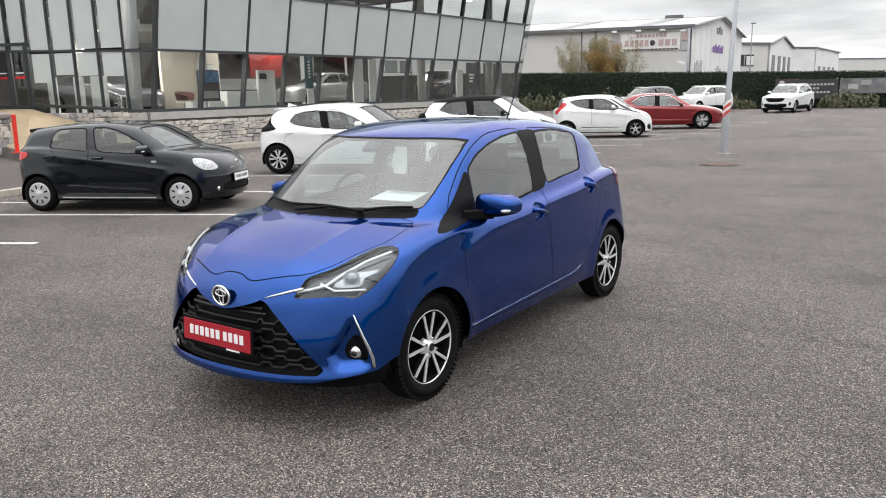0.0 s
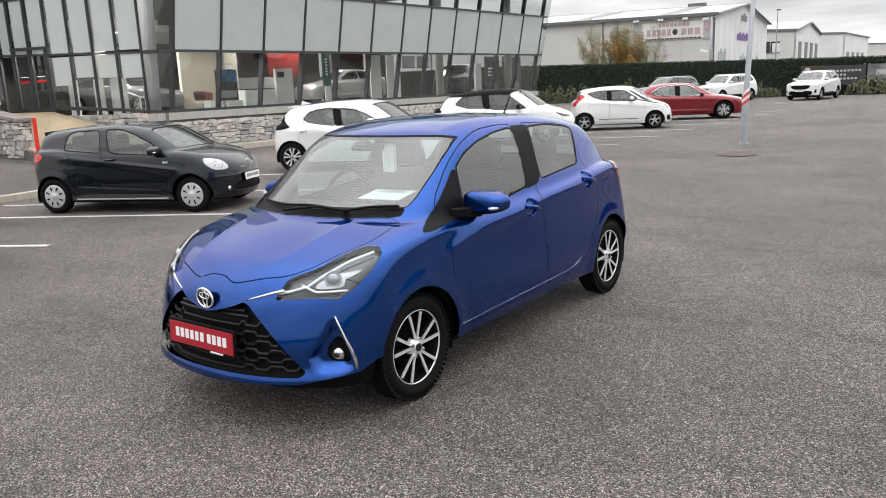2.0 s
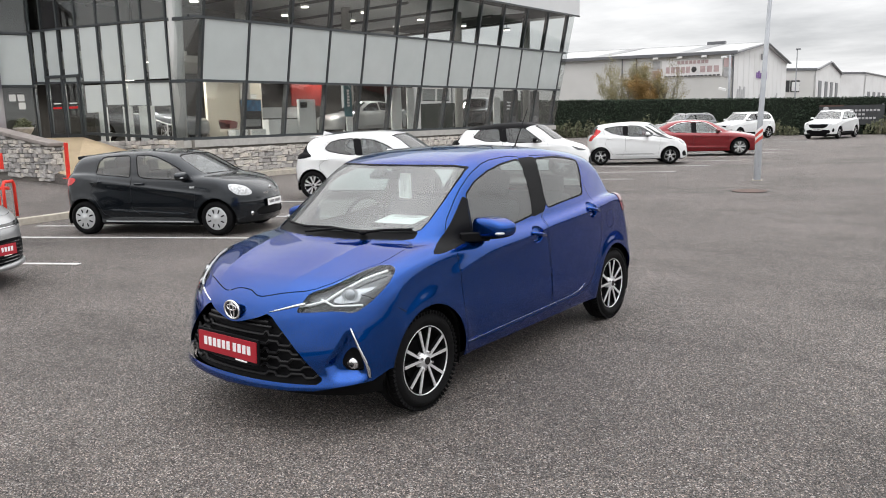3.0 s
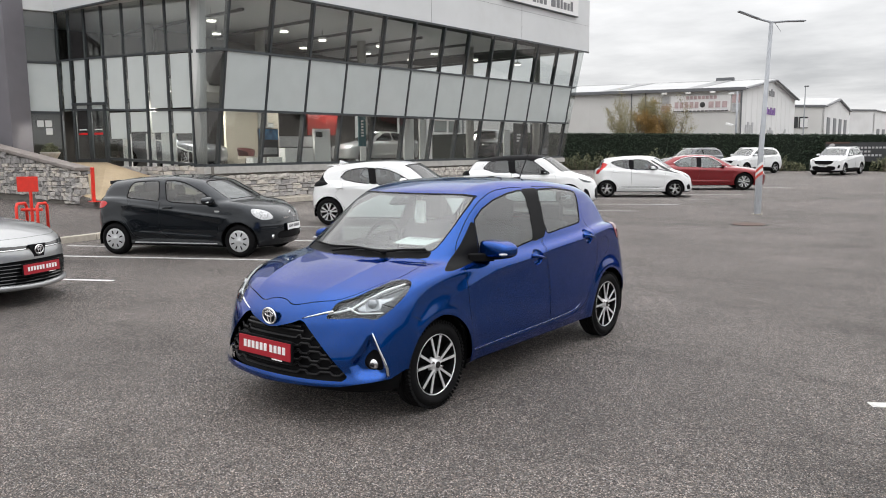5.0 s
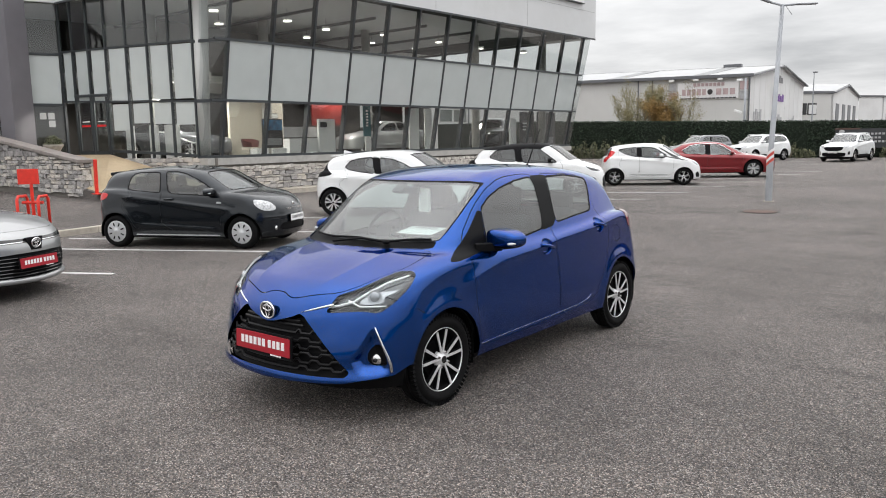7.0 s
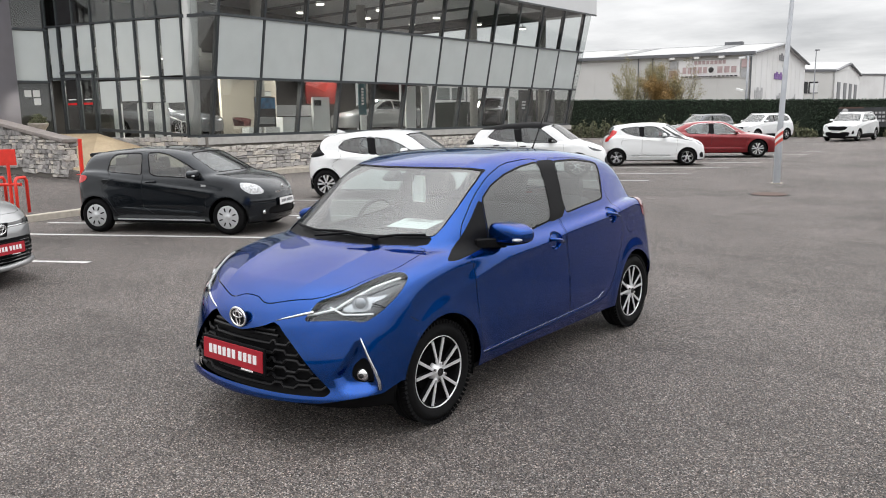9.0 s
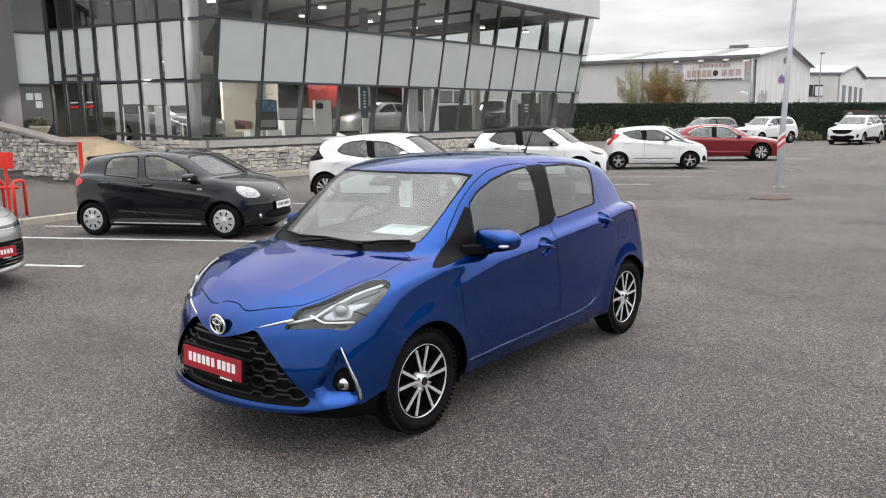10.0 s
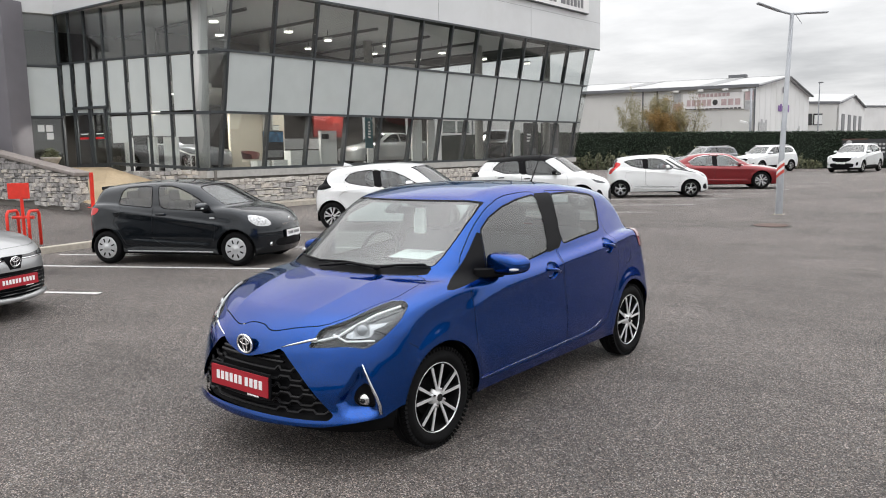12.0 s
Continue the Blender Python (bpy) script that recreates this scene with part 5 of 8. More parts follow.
# ---------------------------------------------------------------- the car models
HATCH = dict(   # the blue supermini
    bonnet_soft=0.11,
    wheelbase=2.51, hub=0.302, arch=0.345, rim=0.208, tyre=0.18, track=0.790, well=0.76, flare=0.012, skirt=0.205,
    bonnet=[(-0.92, 0.66), (-0.80, 0.725), (-0.73, 0.785), (-0.5, 0.875), (-0.3, 0.94), (-0.12, 0.985), (0.04, 1.012), (0.3, 1.018), (0.7, 0.992), (1.2, 0.985), (2.0, 1.03), (2.5, 1.06), (3.2, 1.03)],
    bonnet_crown=[(-1, 0.16), (-0.4, 0.12), (0.0, 0.10), (0.8, 0.02), (4, 0.02)], shoulder=0.10,
    roof=[(-1.2, 0.1), (-0.50, 0.66), (-0.085, 0.99), (0.55, 1.43), (0.85, 1.487), (1.2, 1.508), (1.8, 1.49), (2.32, 1.435), (2.62, 1.385), (2.74, 1.33), (2.89, 1.10), (2.98, 0.95), (3.03, 0.6), (3.06, 0.1)],
    roof_crown=0.10, roof_round=0.12, screen_bow=[(-1, 0.42), (0.5, 0.38), (1.2, 0.1), (2.2, -0.12), (3.2, -0.2)],
    side=[(0.0, 0.74), (0.2, 0.775), (0.32, 0.808), (0.46, 0.820), (0.60, 0.820), (0.74, 0.811), (0.85, 0.798), (1.0, 0.768), (1.3, 0.72)],
    glass_side=[(0.8, 0.79), (0.93, 0.765), (1.05, 0.735), (1.23, 0.665), (1.40, 0.59), (1.6, 0.49)],
    taper=[(-0.9, 0.02), (-0.3, 0.0), (0.3, 0.0), (2.2, 0.0), (2.9, 0.03), (3.2, 0.07)],
    glass_taper=[(-0.5, 0.06), (0.3, 0.03), (0.9, 0.0), (1.6, 0.0), (2.5, 0.05), (3.1, 0.10)],
    front=[(0.0, -0.64), (0.18, -0.765), (0.26, -0.825), (0.38, -0.822), (0.52, -0.797), (0.64, -0.766), (0.74, -0.727), (0.84, -0.668), (1.0, -0.55)],
    rear=[(0.0, 2.94), (0.25, 3.04), (0.45, 3.10), (0.65, 3.10), (0.80, 3.07), (1.0, 3.03), (1.3, 2.94)],
    front_bow=(0.27, 0.46), rear_bow=(0.15, 0.3), bottom=[(-1, 0.19), (-0.6, 0.165), (0, 0.16), (2.6, 0.17), (3.1, 0.24)],
    creases=((0.0, 0.76, 2.75, 1.06, 0.014, 0.05), (0.35, 0.30, 2.2, 0.34, 0.016, 0.045)),
    windows=[[(0.51, 0.985), (0.62, 1.235), (0.76, 1.315), (0.97, 1.38), (1.28, 1.402), (1.265, 1.012)], [(1.50, 1.40), (2.0, 1.372), (2.12, 1.325), (2.04, 1.095), (1.45, 1.03)]],
    windscreen=[(0, 1.045), (0.3, 1.045), (0.5, 1.035), (0.64, 1.03), (0.555, 1.39), (0.45, 1.415), (0, 1.425)], windscreen_limit=1.1,
    rear_screen=[(0, 1.08), (0.50, 1.09), (0.47, 1.33), (0, 1.35)], rear_screen_limit=2.5,
)


def adapt(base, length, width, height, wheelbase, hub, front_overhang, **more):
    """Another car from a model: its curves stretched to new outer sizes."""
    c = dict(base)
    b_len = max(p[1] for p in base["rear"]) - min(p[1] for p in base["front"])
    f0, r0, wb0 = -min(p[1] for p in base["front"]), max(p[1] for p in base["rear"]), base["wheelbase"]
    h0, w0 = max(p[1] for p in base["roof"]), max(p[1] for p in base["side"]) * 2
    rear_overhang = length - front_overhang - wheelbase
    sy = lambda y: y * front_overhang / f0 if y < 0 else (y * wheelbase / wb0 if y < wb0 else wheelbase + (y - wb0) * rear_overhang / (r0 - wb0))
    sz, sx = height / h0, width / w0
    for k in ("bonnet", "roof"):
        c[k] = [(sy(y), z * sz) for y, z in base[k]]
    for k in ("bonnet_crown", "screen_bow"):
        c[k] = [(sy(y), a) for y, a in base[k]]
    c["bottom"] = [(sy(y), z) for y, z in base["bottom"]]
    for k in ("taper", "glass_taper"):
        c[k] = [(sy(y), a * sx) for y, a in base[k]]
    for k in ("side", "glass_side"):
        c[k] = [(z * sz, x * sx) for z, x in base[k]]
    for k in ("front", "rear"):
        c[k] = [(z * sz, sy(y)) for z, y in base[k]]
    c["windows"] = [[(sy(y), z * sz) for y, z in w] for w in base["windows"]]
    for k in ("windscreen", "rear_screen"):
        c[k] = [(x * sx, z * sz) for x, z in base[k]]
        c[k + "_limit"] = sy(base[k + "_limit"])
    c["creases"] = [(sy(a), b * sz, sy(d), e * sz, g, h) for a, b, d, e, g, h in base["creases"]]
    c.update(wheelbase=wheelbase, hub=hub, arch=hub + 0.043, rim=hub * 0.65, track=width / 2 - 0.01, well=width / 2 - 0.05)
    c.update(more)
    return c


def heading(front_hub, direction, c, near, size=1.0):
    """The pose of a car from the place of a front hub on its near side; direction: the way it faces; near: +1 its left side, -1 its right."""
    d = Vector((*direction, 0)).normalized()
    back = -d
    left = Vector((-d.y, d.x, 0))
    o = Vector((*front_hub, 0)) - left * near * (c["track"] - 0.02) * size
    m = Matrix(((*left, 0), (*back, 0), (0, 0, 1, 0), (0, 0, 0, 1))).transposed() @ Matrix.Scale(size, 4)
    m.translation = o
    return m




HERO_WINDOWS = [[(0.606, 1.222), (0.728, 1.291), (0.907, 1.348), (1.112, 1.385), (1.335, 1.404), (1.350, 1.35), (1.335, 1.224), (1.302, 1.091), (1.27, 1.028), (0.929, 0.988), (0.7, 0.973), (0.548, 0.965), (0.57, 1.06)],
                [(1.58, 1.397), (1.889, 1.395), (2.17, 1.362), (2.235, 1.345), (2.185, 1.239), (2.105, 1.098), (1.766, 1.078), (1.505, 1.055), (1.503, 1.135), (1.54, 1.271)]]


HERO_FORM = dict(
    skirt=0.248, under_in=-0.05, chin=[(0.0, 0.268), (0.34, 0.282), (0.57, 0.286), (0.67, 0.303), (0.78, 0.318), (0.815, 0.362)],
    front=[(0.0, -0.64), (0.18, -0.745), (0.25, -0.835), (0.285, -0.852), (0.315, -0.845), (0.345, -0.815), (0.42, -0.815), (0.52, -0.797), (0.64, -0.766), (0.74, -0.727), (0.84, -0.668), (1.0, -0.55)],
    belt=[(-0.5, 0.70), (0.0, 0.70), (0.332, 0.778), (0.434, 0.816), (0.597, 0.850), (0.848, 0.872), (1.121, 0.892), (1.452, 0.939), (1.865, 0.963), (2.263, 0.996), (2.556, 1.015), (2.8, 1.04)],
    belt_out=[(-0.1, 0.0), (0.25, 0.003), (0.6, 0.008), (2.2, 0.010), (2.55, 0.018), (2.75, 0.026), (3.0, 0.01)],
    glass_taper=[(-0.5, 0.06), (0.3, 0.03), (0.9, 0.0), (1.7, 0.0), (2.1, 0.012), (2.4, 0.05), (2.6, 0.09), (2.9, 0.15), (3.1, 0.20)],
    belt_w=[(0.0, 0.815), (0.6, 0.818), (1.2, 0.815), (1.9, 0.800), (2.4, 0.780), (2.9, 0.755)],
    ridge=[(-0.62, 0.27), (-0.48, 0.341), (-0.337, 0.365), (-0.134, 0.382), (0.05, 0.39)],
    ridge_out=[(-0.7, 0.0), (-0.5, 0.009), (-0.15, 0.009), (0.0, 0.004), (0.1, 0.0)],
    creases=((-0.36, 0.865, 0.55, 0.955, 0.010, 0.03), (0.35, 0.31, 2.0, 0.335, 0.006, 0.03)),
    windscreen=[(0, 1.043), (0.3, 1.045), (0.5, 1.045), (0.600, 1.043), (0.607, 1.09), (0.599, 1.20), (0.580, 1.33), (0.556, 1.388), (0.50, 1.402), (0.40, 1.405), (0, 1.407)],
    scoops=((polygon([(0.075, 0.595), (0.122, 0.605), (0.165, 0.509), (0.204, 0.352), (0.165, 0.318), (0.02, 0.318), (-0.02, 0.36), (-0.05, 0.425), (0.02, 0.50)], 2), 0.05, 0.065),),
)


HERO_PIECES = (
    # name, view, outline, material (None: body paint within a shut line), push, label, limit
    ("cowl", "top", [(-0.3, -0.086), (0.15, -0.079), (0.365, -0.020), (0.606, 0.108), (0.600, 0.180), (0.50, 0.130), (0.401, 0.085), (0.22, 0.02), (0.073, -0.008), (-0.3, -0.012)], BLACK, -0.008, "black scuttle panel", 0.9),
    ("bonnet", "top", [(-0.3, -0.675), (0.0, -0.672), (0.06, -0.674), (0.117, -0.692), (0.17, -0.69), (0.268, -0.658), (0.45, -0.584), (0.55, -0.475), (0.603, -0.318), (0.655, -0.20), (0.648, 0.0), (0.610, 0.108), (0.365, -0.024), (0.15, -0.083), (-0.3, -0.090)], None, 0, "", 0.70),
    ("headlamp", "corner", [(-0.181, 0.692), (-0.098, 0.697), (0.044, 0.704), (0.139, 0.688), (0.223, 0.736), (0.322, 0.813), (0.380, 0.885), (0.358, 0.906), (0.274, 0.904), (0.141, 0.866), (0.022, 0.821), (-0.098, 0.789), (-0.134, 0.748)], "headlamp", 0, "", 0.1),
    ("grille", "front", [(-0.3, 0.60), (0.02, 0.604), (0.19, 0.648), (0.268, 0.682), (0.40, 0.568), (0.519, 0.44), (0.623, 0.318), (0.40, 0.322), (0.1, 0.323), (-0.3, 0.323)], BLACK, -0.055, "black honeycomb grille", -0.3),
    ("fog_recess", "corner", [(0.058, 0.415), (0.075, 0.472), (0.128, 0.512), (0.155, 0.49), (0.178, 0.41), (0.176, 0.372), (0.09, 0.378)], BLACK, -0.02, "", -0.2),
    ("quarter_panel", "side", [(0.088, 0.926), (0.268, 0.995), (0.42, 1.10), (0.60, 1.245), (0.555, 1.05), (0.53, 0.962), (0.325, 0.932), (0.155, 0.917)], BLACK, -0.002, "black triangular panel", 0),
    ("pillar_trim", "side", [(1.30, 1.418), (1.62, 1.414), (1.60, 1.30), (1.485, 1.035), (1.24, 1.004), (1.24, 1.1)], BLACK, -0.002, "matt black pillar trim", 0),
    ("door_handle_recess", "side", [(1.23 + 0.082 * math.cos(a * math.pi / 8), 0.892 + 0.062 * math.sin(a * math.pi / 8)) for a in range(16)], "recess", -0.022, "", 0),
    ("door_handle_recess", "side", [(2.125 + 0.080 * math.cos(a * math.pi / 8), 0.968 + 0.062 * math.sin(a * math.pi / 8)) for a in range(16)], "recess", -0.022, "", 0),
    ("front_door", "side", [(0.300, 0.936), (0.325, 0.593), (0.365, 0.335), (0.45, 0.313), (1.40, 0.322), (1.42, 0.40), (1.41, 0.62), (1.362, 0.925), (1.395, 1.03), (1.39, 1.425), (1.25, 1.438), (0.95, 1.422), (0.72, 1.35), (0.55, 1.25), (0.31, 1.05)], None, 0, "", 0),
    ("rear_door", "side", [(1.425, 0.325), (1.85, 0.335), (2.02, 0.375), (2.152, 0.565), (2.268, 0.73), (2.305, 0.88), (2.275, 1.0), (2.19, 1.12), (2.22, 1.34), (2.05, 1.405), (1.405, 1.435), (1.41, 1.03), (1.375, 0.925), (1.422, 0.62)], None, 0, "", 0),
    ("fuel_flap", "side", [(2.475 + 0.085 * math.cos(a * math.pi / 8), 0.862 + 0.075 * math.sin(a * math.pi / 8)) for a in range(16)], None, 0, "", 0),
    ("tail_lamp", "side", [(2.70, 1.03), (2.77, 1.065), (2.97, 1.05), (2.97, 0.89), (2.77, 0.885), (2.735, 0.955)], TAIL_PALE, 0.004, "pale red tail lamp", 0),
)


def on_surface(f, x, z, y0=-1.1, y1=0.6):
    """Where the front of the body stands at x, z."""
    y = np.linspace(y0, y1, 1700)
    v = f(np.full_like(y, x), y, np.full_like(y, z))
    return float(y[np.argmax(v < 0)])


def on_corner(f, s, z):
    """The place on the front corner at s along its diagonal, at height z."""
    xs = np.linspace(0.25, 0.86, 123)
    ys = np.array([on_surface(f, x, z) for x in xs])
    k = int(np.argmin(np.abs((xs + ys) * 0.7071 - s)))
    return Vector((float(xs[k]), float(ys[k]), z))


def side_of(f, y, z):
    x = np.linspace(1.1, 0.3, 1600)
    v = f(x, np.full_like(x, y), np.full_like(x, z))
    return float(x[np.argmax(v < 0)])


def top_of(f, x, y):
    z = np.linspace(1.7, 0.4, 2600)
    v = f(np.full_like(z, x), np.full_like(z, y), z)
    return float(z[np.argmax(v < 0)])


def ellipsoid(m, sub=3):
    bm = bmesh.new()
    bmesh.ops.create_icosphere(bm, subdivisions=sub, radius=1.0, matrix=m)
    return bm


def build_seat(parent, m):
    bm = bmesh.new()
    add_box(bm, (0.48, 0.50, 0.16), m @ Matrix.Translation((0, -0.05, 0.50)) @ Matrix.Rotation(-0.15, 4, "X"), 0.05, 3)
    s = part("front_seat", bm, SEAT_CLOTH, parent, "dark cloth car seat", smooth=True)
    part("seat_back", box((0.47, 0.14, 0.60), m @ Matrix.Translation((0, 0.26, 0.82)) @ Matrix.Rotation(-0.28, 4, "X"), 0.05, 3), SEAT_CLOTH, s, smooth=True)
    part("headrest", box((0.25, 0.09, 0.19), m @ Matrix.Translation((0, 0.385, 1.225)) @ Matrix.Rotation(-0.2, 4, "X"), 0.04, 3), SEAT_CLOTH, s, smooth=True)


def build_cabin(car, c, dash_y, seats_y, wheel_x):
    """Dashboard, seats and steering wheel, seen through the glass."""
    w = c["side"][3][1] - 0.21
    zb = c["bonnet"][5][1]
    bm = prism_bm([(-w, dash_y + 0.05, zb - 0.03), (-w, dash_y + 0.42, zb + 0.0), (-w, dash_y + 0.55, zb - 0.08), (-w, dash_y + 0.60, 0.55), (-w, dash_y + 0.05, 0.55)], (2 * w, 0, 0))
    part("dashboard", bm, INTERIOR, car)
    for x in (-0.35, 0.35):
        build_seat(car, Matrix.Translation((x, seats_y, 0.0)) @ Matrix.Scale(c["roof"][5][1] / 1.5, 4))
    part("rear_bench", box((1.15, 0.16, 0.62), Matrix.Translation((0, seats_y + 1.05, 0.80)) @ Matrix.Rotation(-0.25, 4, "X"), 0.05, 2), SEAT_CLOTH, car)
    for x in (-0.38, 0.38):
        part("rear_headrest", box((0.24, 0.08, 0.15), Matrix.Translation((x, seats_y + 1.17, 1.16)), 0.03, 2), SEAT_CLOTH, car)
    bm = bmesh.new()
    m = Matrix.Translation((wheel_x, dash_y + 0.62, zb + 0.0)) @ Matrix.Rotation(1.15, 4, "X")
    pts = [m @ Vector((0.185 * math.cos(a), 0.185 * math.sin(a), 0)) for a in [2 * math.pi * k / 28 for k in range(29)]]
    tube(bm, pts, 0.014, 8)
    add_box(bm, (0.34, 0.05, 0.03), m, 0.01)
    add_box(bm, (0.15, 0.12, 0.05), m, 0.02)
    part("steering_wheel", bm, INTERIOR, car)


def build_mirrors(car, f, at, size, paint, arm_y, arm_z):
    for sgn in (1, -1):
        x, y, z = at
        m = Matrix.Translation((sgn * x, y, z)) @ Matrix.Rotation(sgn * -0.22, 4, "Z")
        bm = bmesh.new()
        bmesh.ops.create_icosphere(bm, subdivisions=4, radius=1.0)
        for v in bm.verts:       # a rounded box, flat behind, tapering outwards
            p = v.co
            q = Vector([math.copysign(abs(k) ** 0.5, k) for k in p])
            q.y = min(q.y, 0.5) + 0.22 * (q.x * sgn + 1)
            q.z *= 1.0 - 0.30 * max(0, q.x * sgn) ** 2
            q.z -= 0.10 * (q.x * sgn) if q.z > 0 else -0.12 * (q.x * sgn)
            v.co = m @ Vector((q.x * size[0], q.y * size[1], q.z * size[2]))
        split = z - size[2] * 0.58
        low = bm.copy()
        bmesh.ops.bisect_plane(bm, geom=bm.verts[:] + bm.edges[:] + bm.faces[:], plane_co=(0, 0, split), plane_no=(0, 0, -1), clear_outer=True)
        bmesh.ops.bisect_plane(low, geom=low.verts[:] + low.edges[:] + low.faces[:], plane_co=(0, 0, split), plane_no=(0, 0, 1), clear_outer=True)
        mir = part("door_mirror", bm, paint, car, smooth=True)
        part("mirror_base", low, BLACK, mir, smooth=True)
        xs = side_of(f, arm_y, arm_z) - 0.01
        part("mirror_arm", bar_bm((sgn * xs, arm_y, arm_z), (sgn * (x - size[0] * 0.2), y, z - size[2] * 0.75), 0.035, 0.06, None, 0.008), BLACK, mir)
        part("indicator", ellipsoid(m @ Matrix.Translation((sgn * size[0] * 0.80, -size[1] * 0.35, -size[2] * 0.30)) @ Matrix.Diagonal((size[0] * 0.22, size[1] * 0.4, size[2] * 0.16, 1)), 2), SILVER_PLASTIC, mir, smooth=True)


def build_plate(car, y, z, x=0.0, tilt=-0.05, material=None, letters=(6, 4), width=0.52, height=0.115):
    m = Matrix.Translation((x, y, z)) @ Matrix.Rotation(tilt, 4, "X")
    holder = part("plate_holder", box((width + 0.025, 0.014, height + 0.03), m @ Matrix.Translation((0, 0.008, 0)), 0.004), BLACK, car)
    plate = part("plate", box((width, 0.008, height), m, 0.002), material or PLATE_RED, holder, "red showroom plate" if material is None else "white plate")
    n, gap = sum(letters), 0.45
    total = n + (n - len(letters)) * 0.22 + gap * (len(letters) - 1)
    w = width * 0.80 / total
    px = -width * 0.40
    for g in letters:
        for _ in range(g):
            part("print_bar", box((w * 0.80, 0.003, height * 0.42), m @ Matrix.Translation((px + w / 2, -0.0055, 0.004))), INK_WHITE if material is None else INK_GREY, plate)
            px += w * 1.22
        px += w * gap
    part("print_bar", box((0.10, 0.003, 0.008), m @ Matrix.Translation((width * 0.26, -0.008, -height * 0.5 - 0.004))), INK_WHITE, plate)


def build_emblem(car, f, z, size, material, x=0.0):
    y = on_surface(f, x, z)
    bm = bmesh.new()
    tilt = Matrix.Translation((x, y - 0.022, z)) @ Matrix.Rotation(0.06, 4, "X")
    ring = lambda a, b, cx, cz: [tilt @ Vector((cx + a * math.cos(q), -0.004, cz + b * math.sin(q))) for q in [2 * math.pi * k / 32 for k in range(33)]]
    tube(bm, ring(size, size * 0.80, 0, 0), size * 0.105, 10, False)
    part("emblem", bm, material, car, "chrome oval emblem", smooth=True)
    bm = bmesh.new()
    tube(bm, ring(size * 0.62, size * 0.26, 0, size * 0.22), size * 0.075, 10, False)
    part("emblem_oval", bm, material, car, smooth=True)
    bm = bmesh.new()
    tube(bm, ring(size * 0.26, size * 0.72, 0, 0), size * 0.075, 10, False)
    part("emblem_oval", bm, material, car, smooth=True)
    bm = bmesh.new()
    prism(bm, [p + Vector((0, 0.004, 0)) for p in ring(size * 0.98, size * 0.78, 0, 0)[:-1]], (0, 0.012, 0))
    bmesh.ops.recalc_face_normals(bm, faces=bm.faces)
    part("emblem_back", bm, BLACK, car, "black emblem backing")


def build_hero():
    c = dict(HATCH, pieces=HERO_PIECES, windows=HERO_WINDOWS, **HERO_FORM)
    car, f = build_car("blue_hatchback", "bright blue metallic five-door hatchback with red showroom plate", c, BLUE_PAINT, Matrix.Identity(4), "alloy", 0.0135, SIDE_GLASS, True)
    build_cabin(car, c, 0.08, 0.98, -0.36)
    build_mirrors(car, f, (0.872, 0.575, 1.025), (0.122, 0.092, 0.068), BLUE_PAINT, 0.42, 0.975)
    build_plate(car, on_surface(f, 0.0, 0.475) - 0.02, 0.475)
    build_emblem(car, f, 0.674, 0.064, EMBLEM)
    # grille bars
    for k, z in enumerate((0.350, 0.390, 0.430, 0.472, 0.516, 0.562)):
        half = 0.585 - (z - 0.325) * 0.88
        bm = bmesh.new()
        xs = np.linspace(-half, half, 57)
        pts = []
        for x in xs:
            zz = z + (0.012 if (int((abs(x) + 0.02) / 0.072) % 2 == k % 2) and abs(x) > 0.24 else -0.006)
            pts.append((x, on_surface(f, x, zz) + 0.028, zz))
        tube(bm, pts, 0.0085, 6)
        part("grille_bar", bm, GRILLE_BLACK, car)
    for z in (0.600, 0.625):
        half = 0.24 + (0.64 - z) * 1.0
        bm = bmesh.new()
        tube(bm, [(x, on_surface(f, x, z) + 0.025, z) for x in np.linspace(-half, half, 25)], 0.009, 6)
        part("grille_bar", bm, GRILLE_BLACK, car)
    # bright strips beside the grille and the fog lamps
    for sgn in (1, -1):
        bm = bmesh.new()
        tube(bm, [(sgn * x, on_surface(f, x, z) - 0.001, z) for x, z in ((0.262, 0.683), (0.31, 0.697), (0.36, 0.711), (0.41, 0.725), (0.46, 0.737))], [0.003, 0.005, 0.0065, 0.008, 0.0085], 8)
        part("chrome_strip", bm, CHROME, car, "chrome strip", smooth=True)
        bm = bmesh.new()
        pts = [on_corner(f, a, z) for a, z in ((0.112, 0.612), (0.135, 0.555), (0.158, 0.495), (0.180, 0.438), (0.196, 0.385), (0.206, 0.338))]
        tube(bm, [(sgn * q.x, q.y, q.z) for q in pts], [0.003, 0.006, 0.0075, 0.009, 0.011, 0.012], 8)
        part("fog_strip", bm, CHROME, car, "chrome strip", smooth=True)
    # fog lamps
    for sgn in (1, -1):
        x, z = 0.685, 0.405
        y = on_surface(f, x, z)
        m = Matrix.Translation((sgn * (x - 0.012), y + 0.022, z)) @ Matrix.Rotation(sgn * 0.45, 4, "Z")
        lamp = part("fog_lamp", ellipsoid(m @ Matrix.Diagonal((0.038, 0.02, 0.038, 1)), 3), CHROME, car, "round chrome fog lamp", smooth=True)
        part("lamp_bulb", ellipsoid(m @ Matrix.Translation((0, -0.012, 0)) @ Matrix.Diagonal((0.016, 0.014, 0.016, 1)), 2), GLOSS_BLACK, lamp, smooth=True)
    # door handles
    for y, z in ((1.23, 0.892), (2.125, 0.968)):
        for sgn in (1, -1):
            x = side_of(f, y, z)
            bm = bmesh.new()
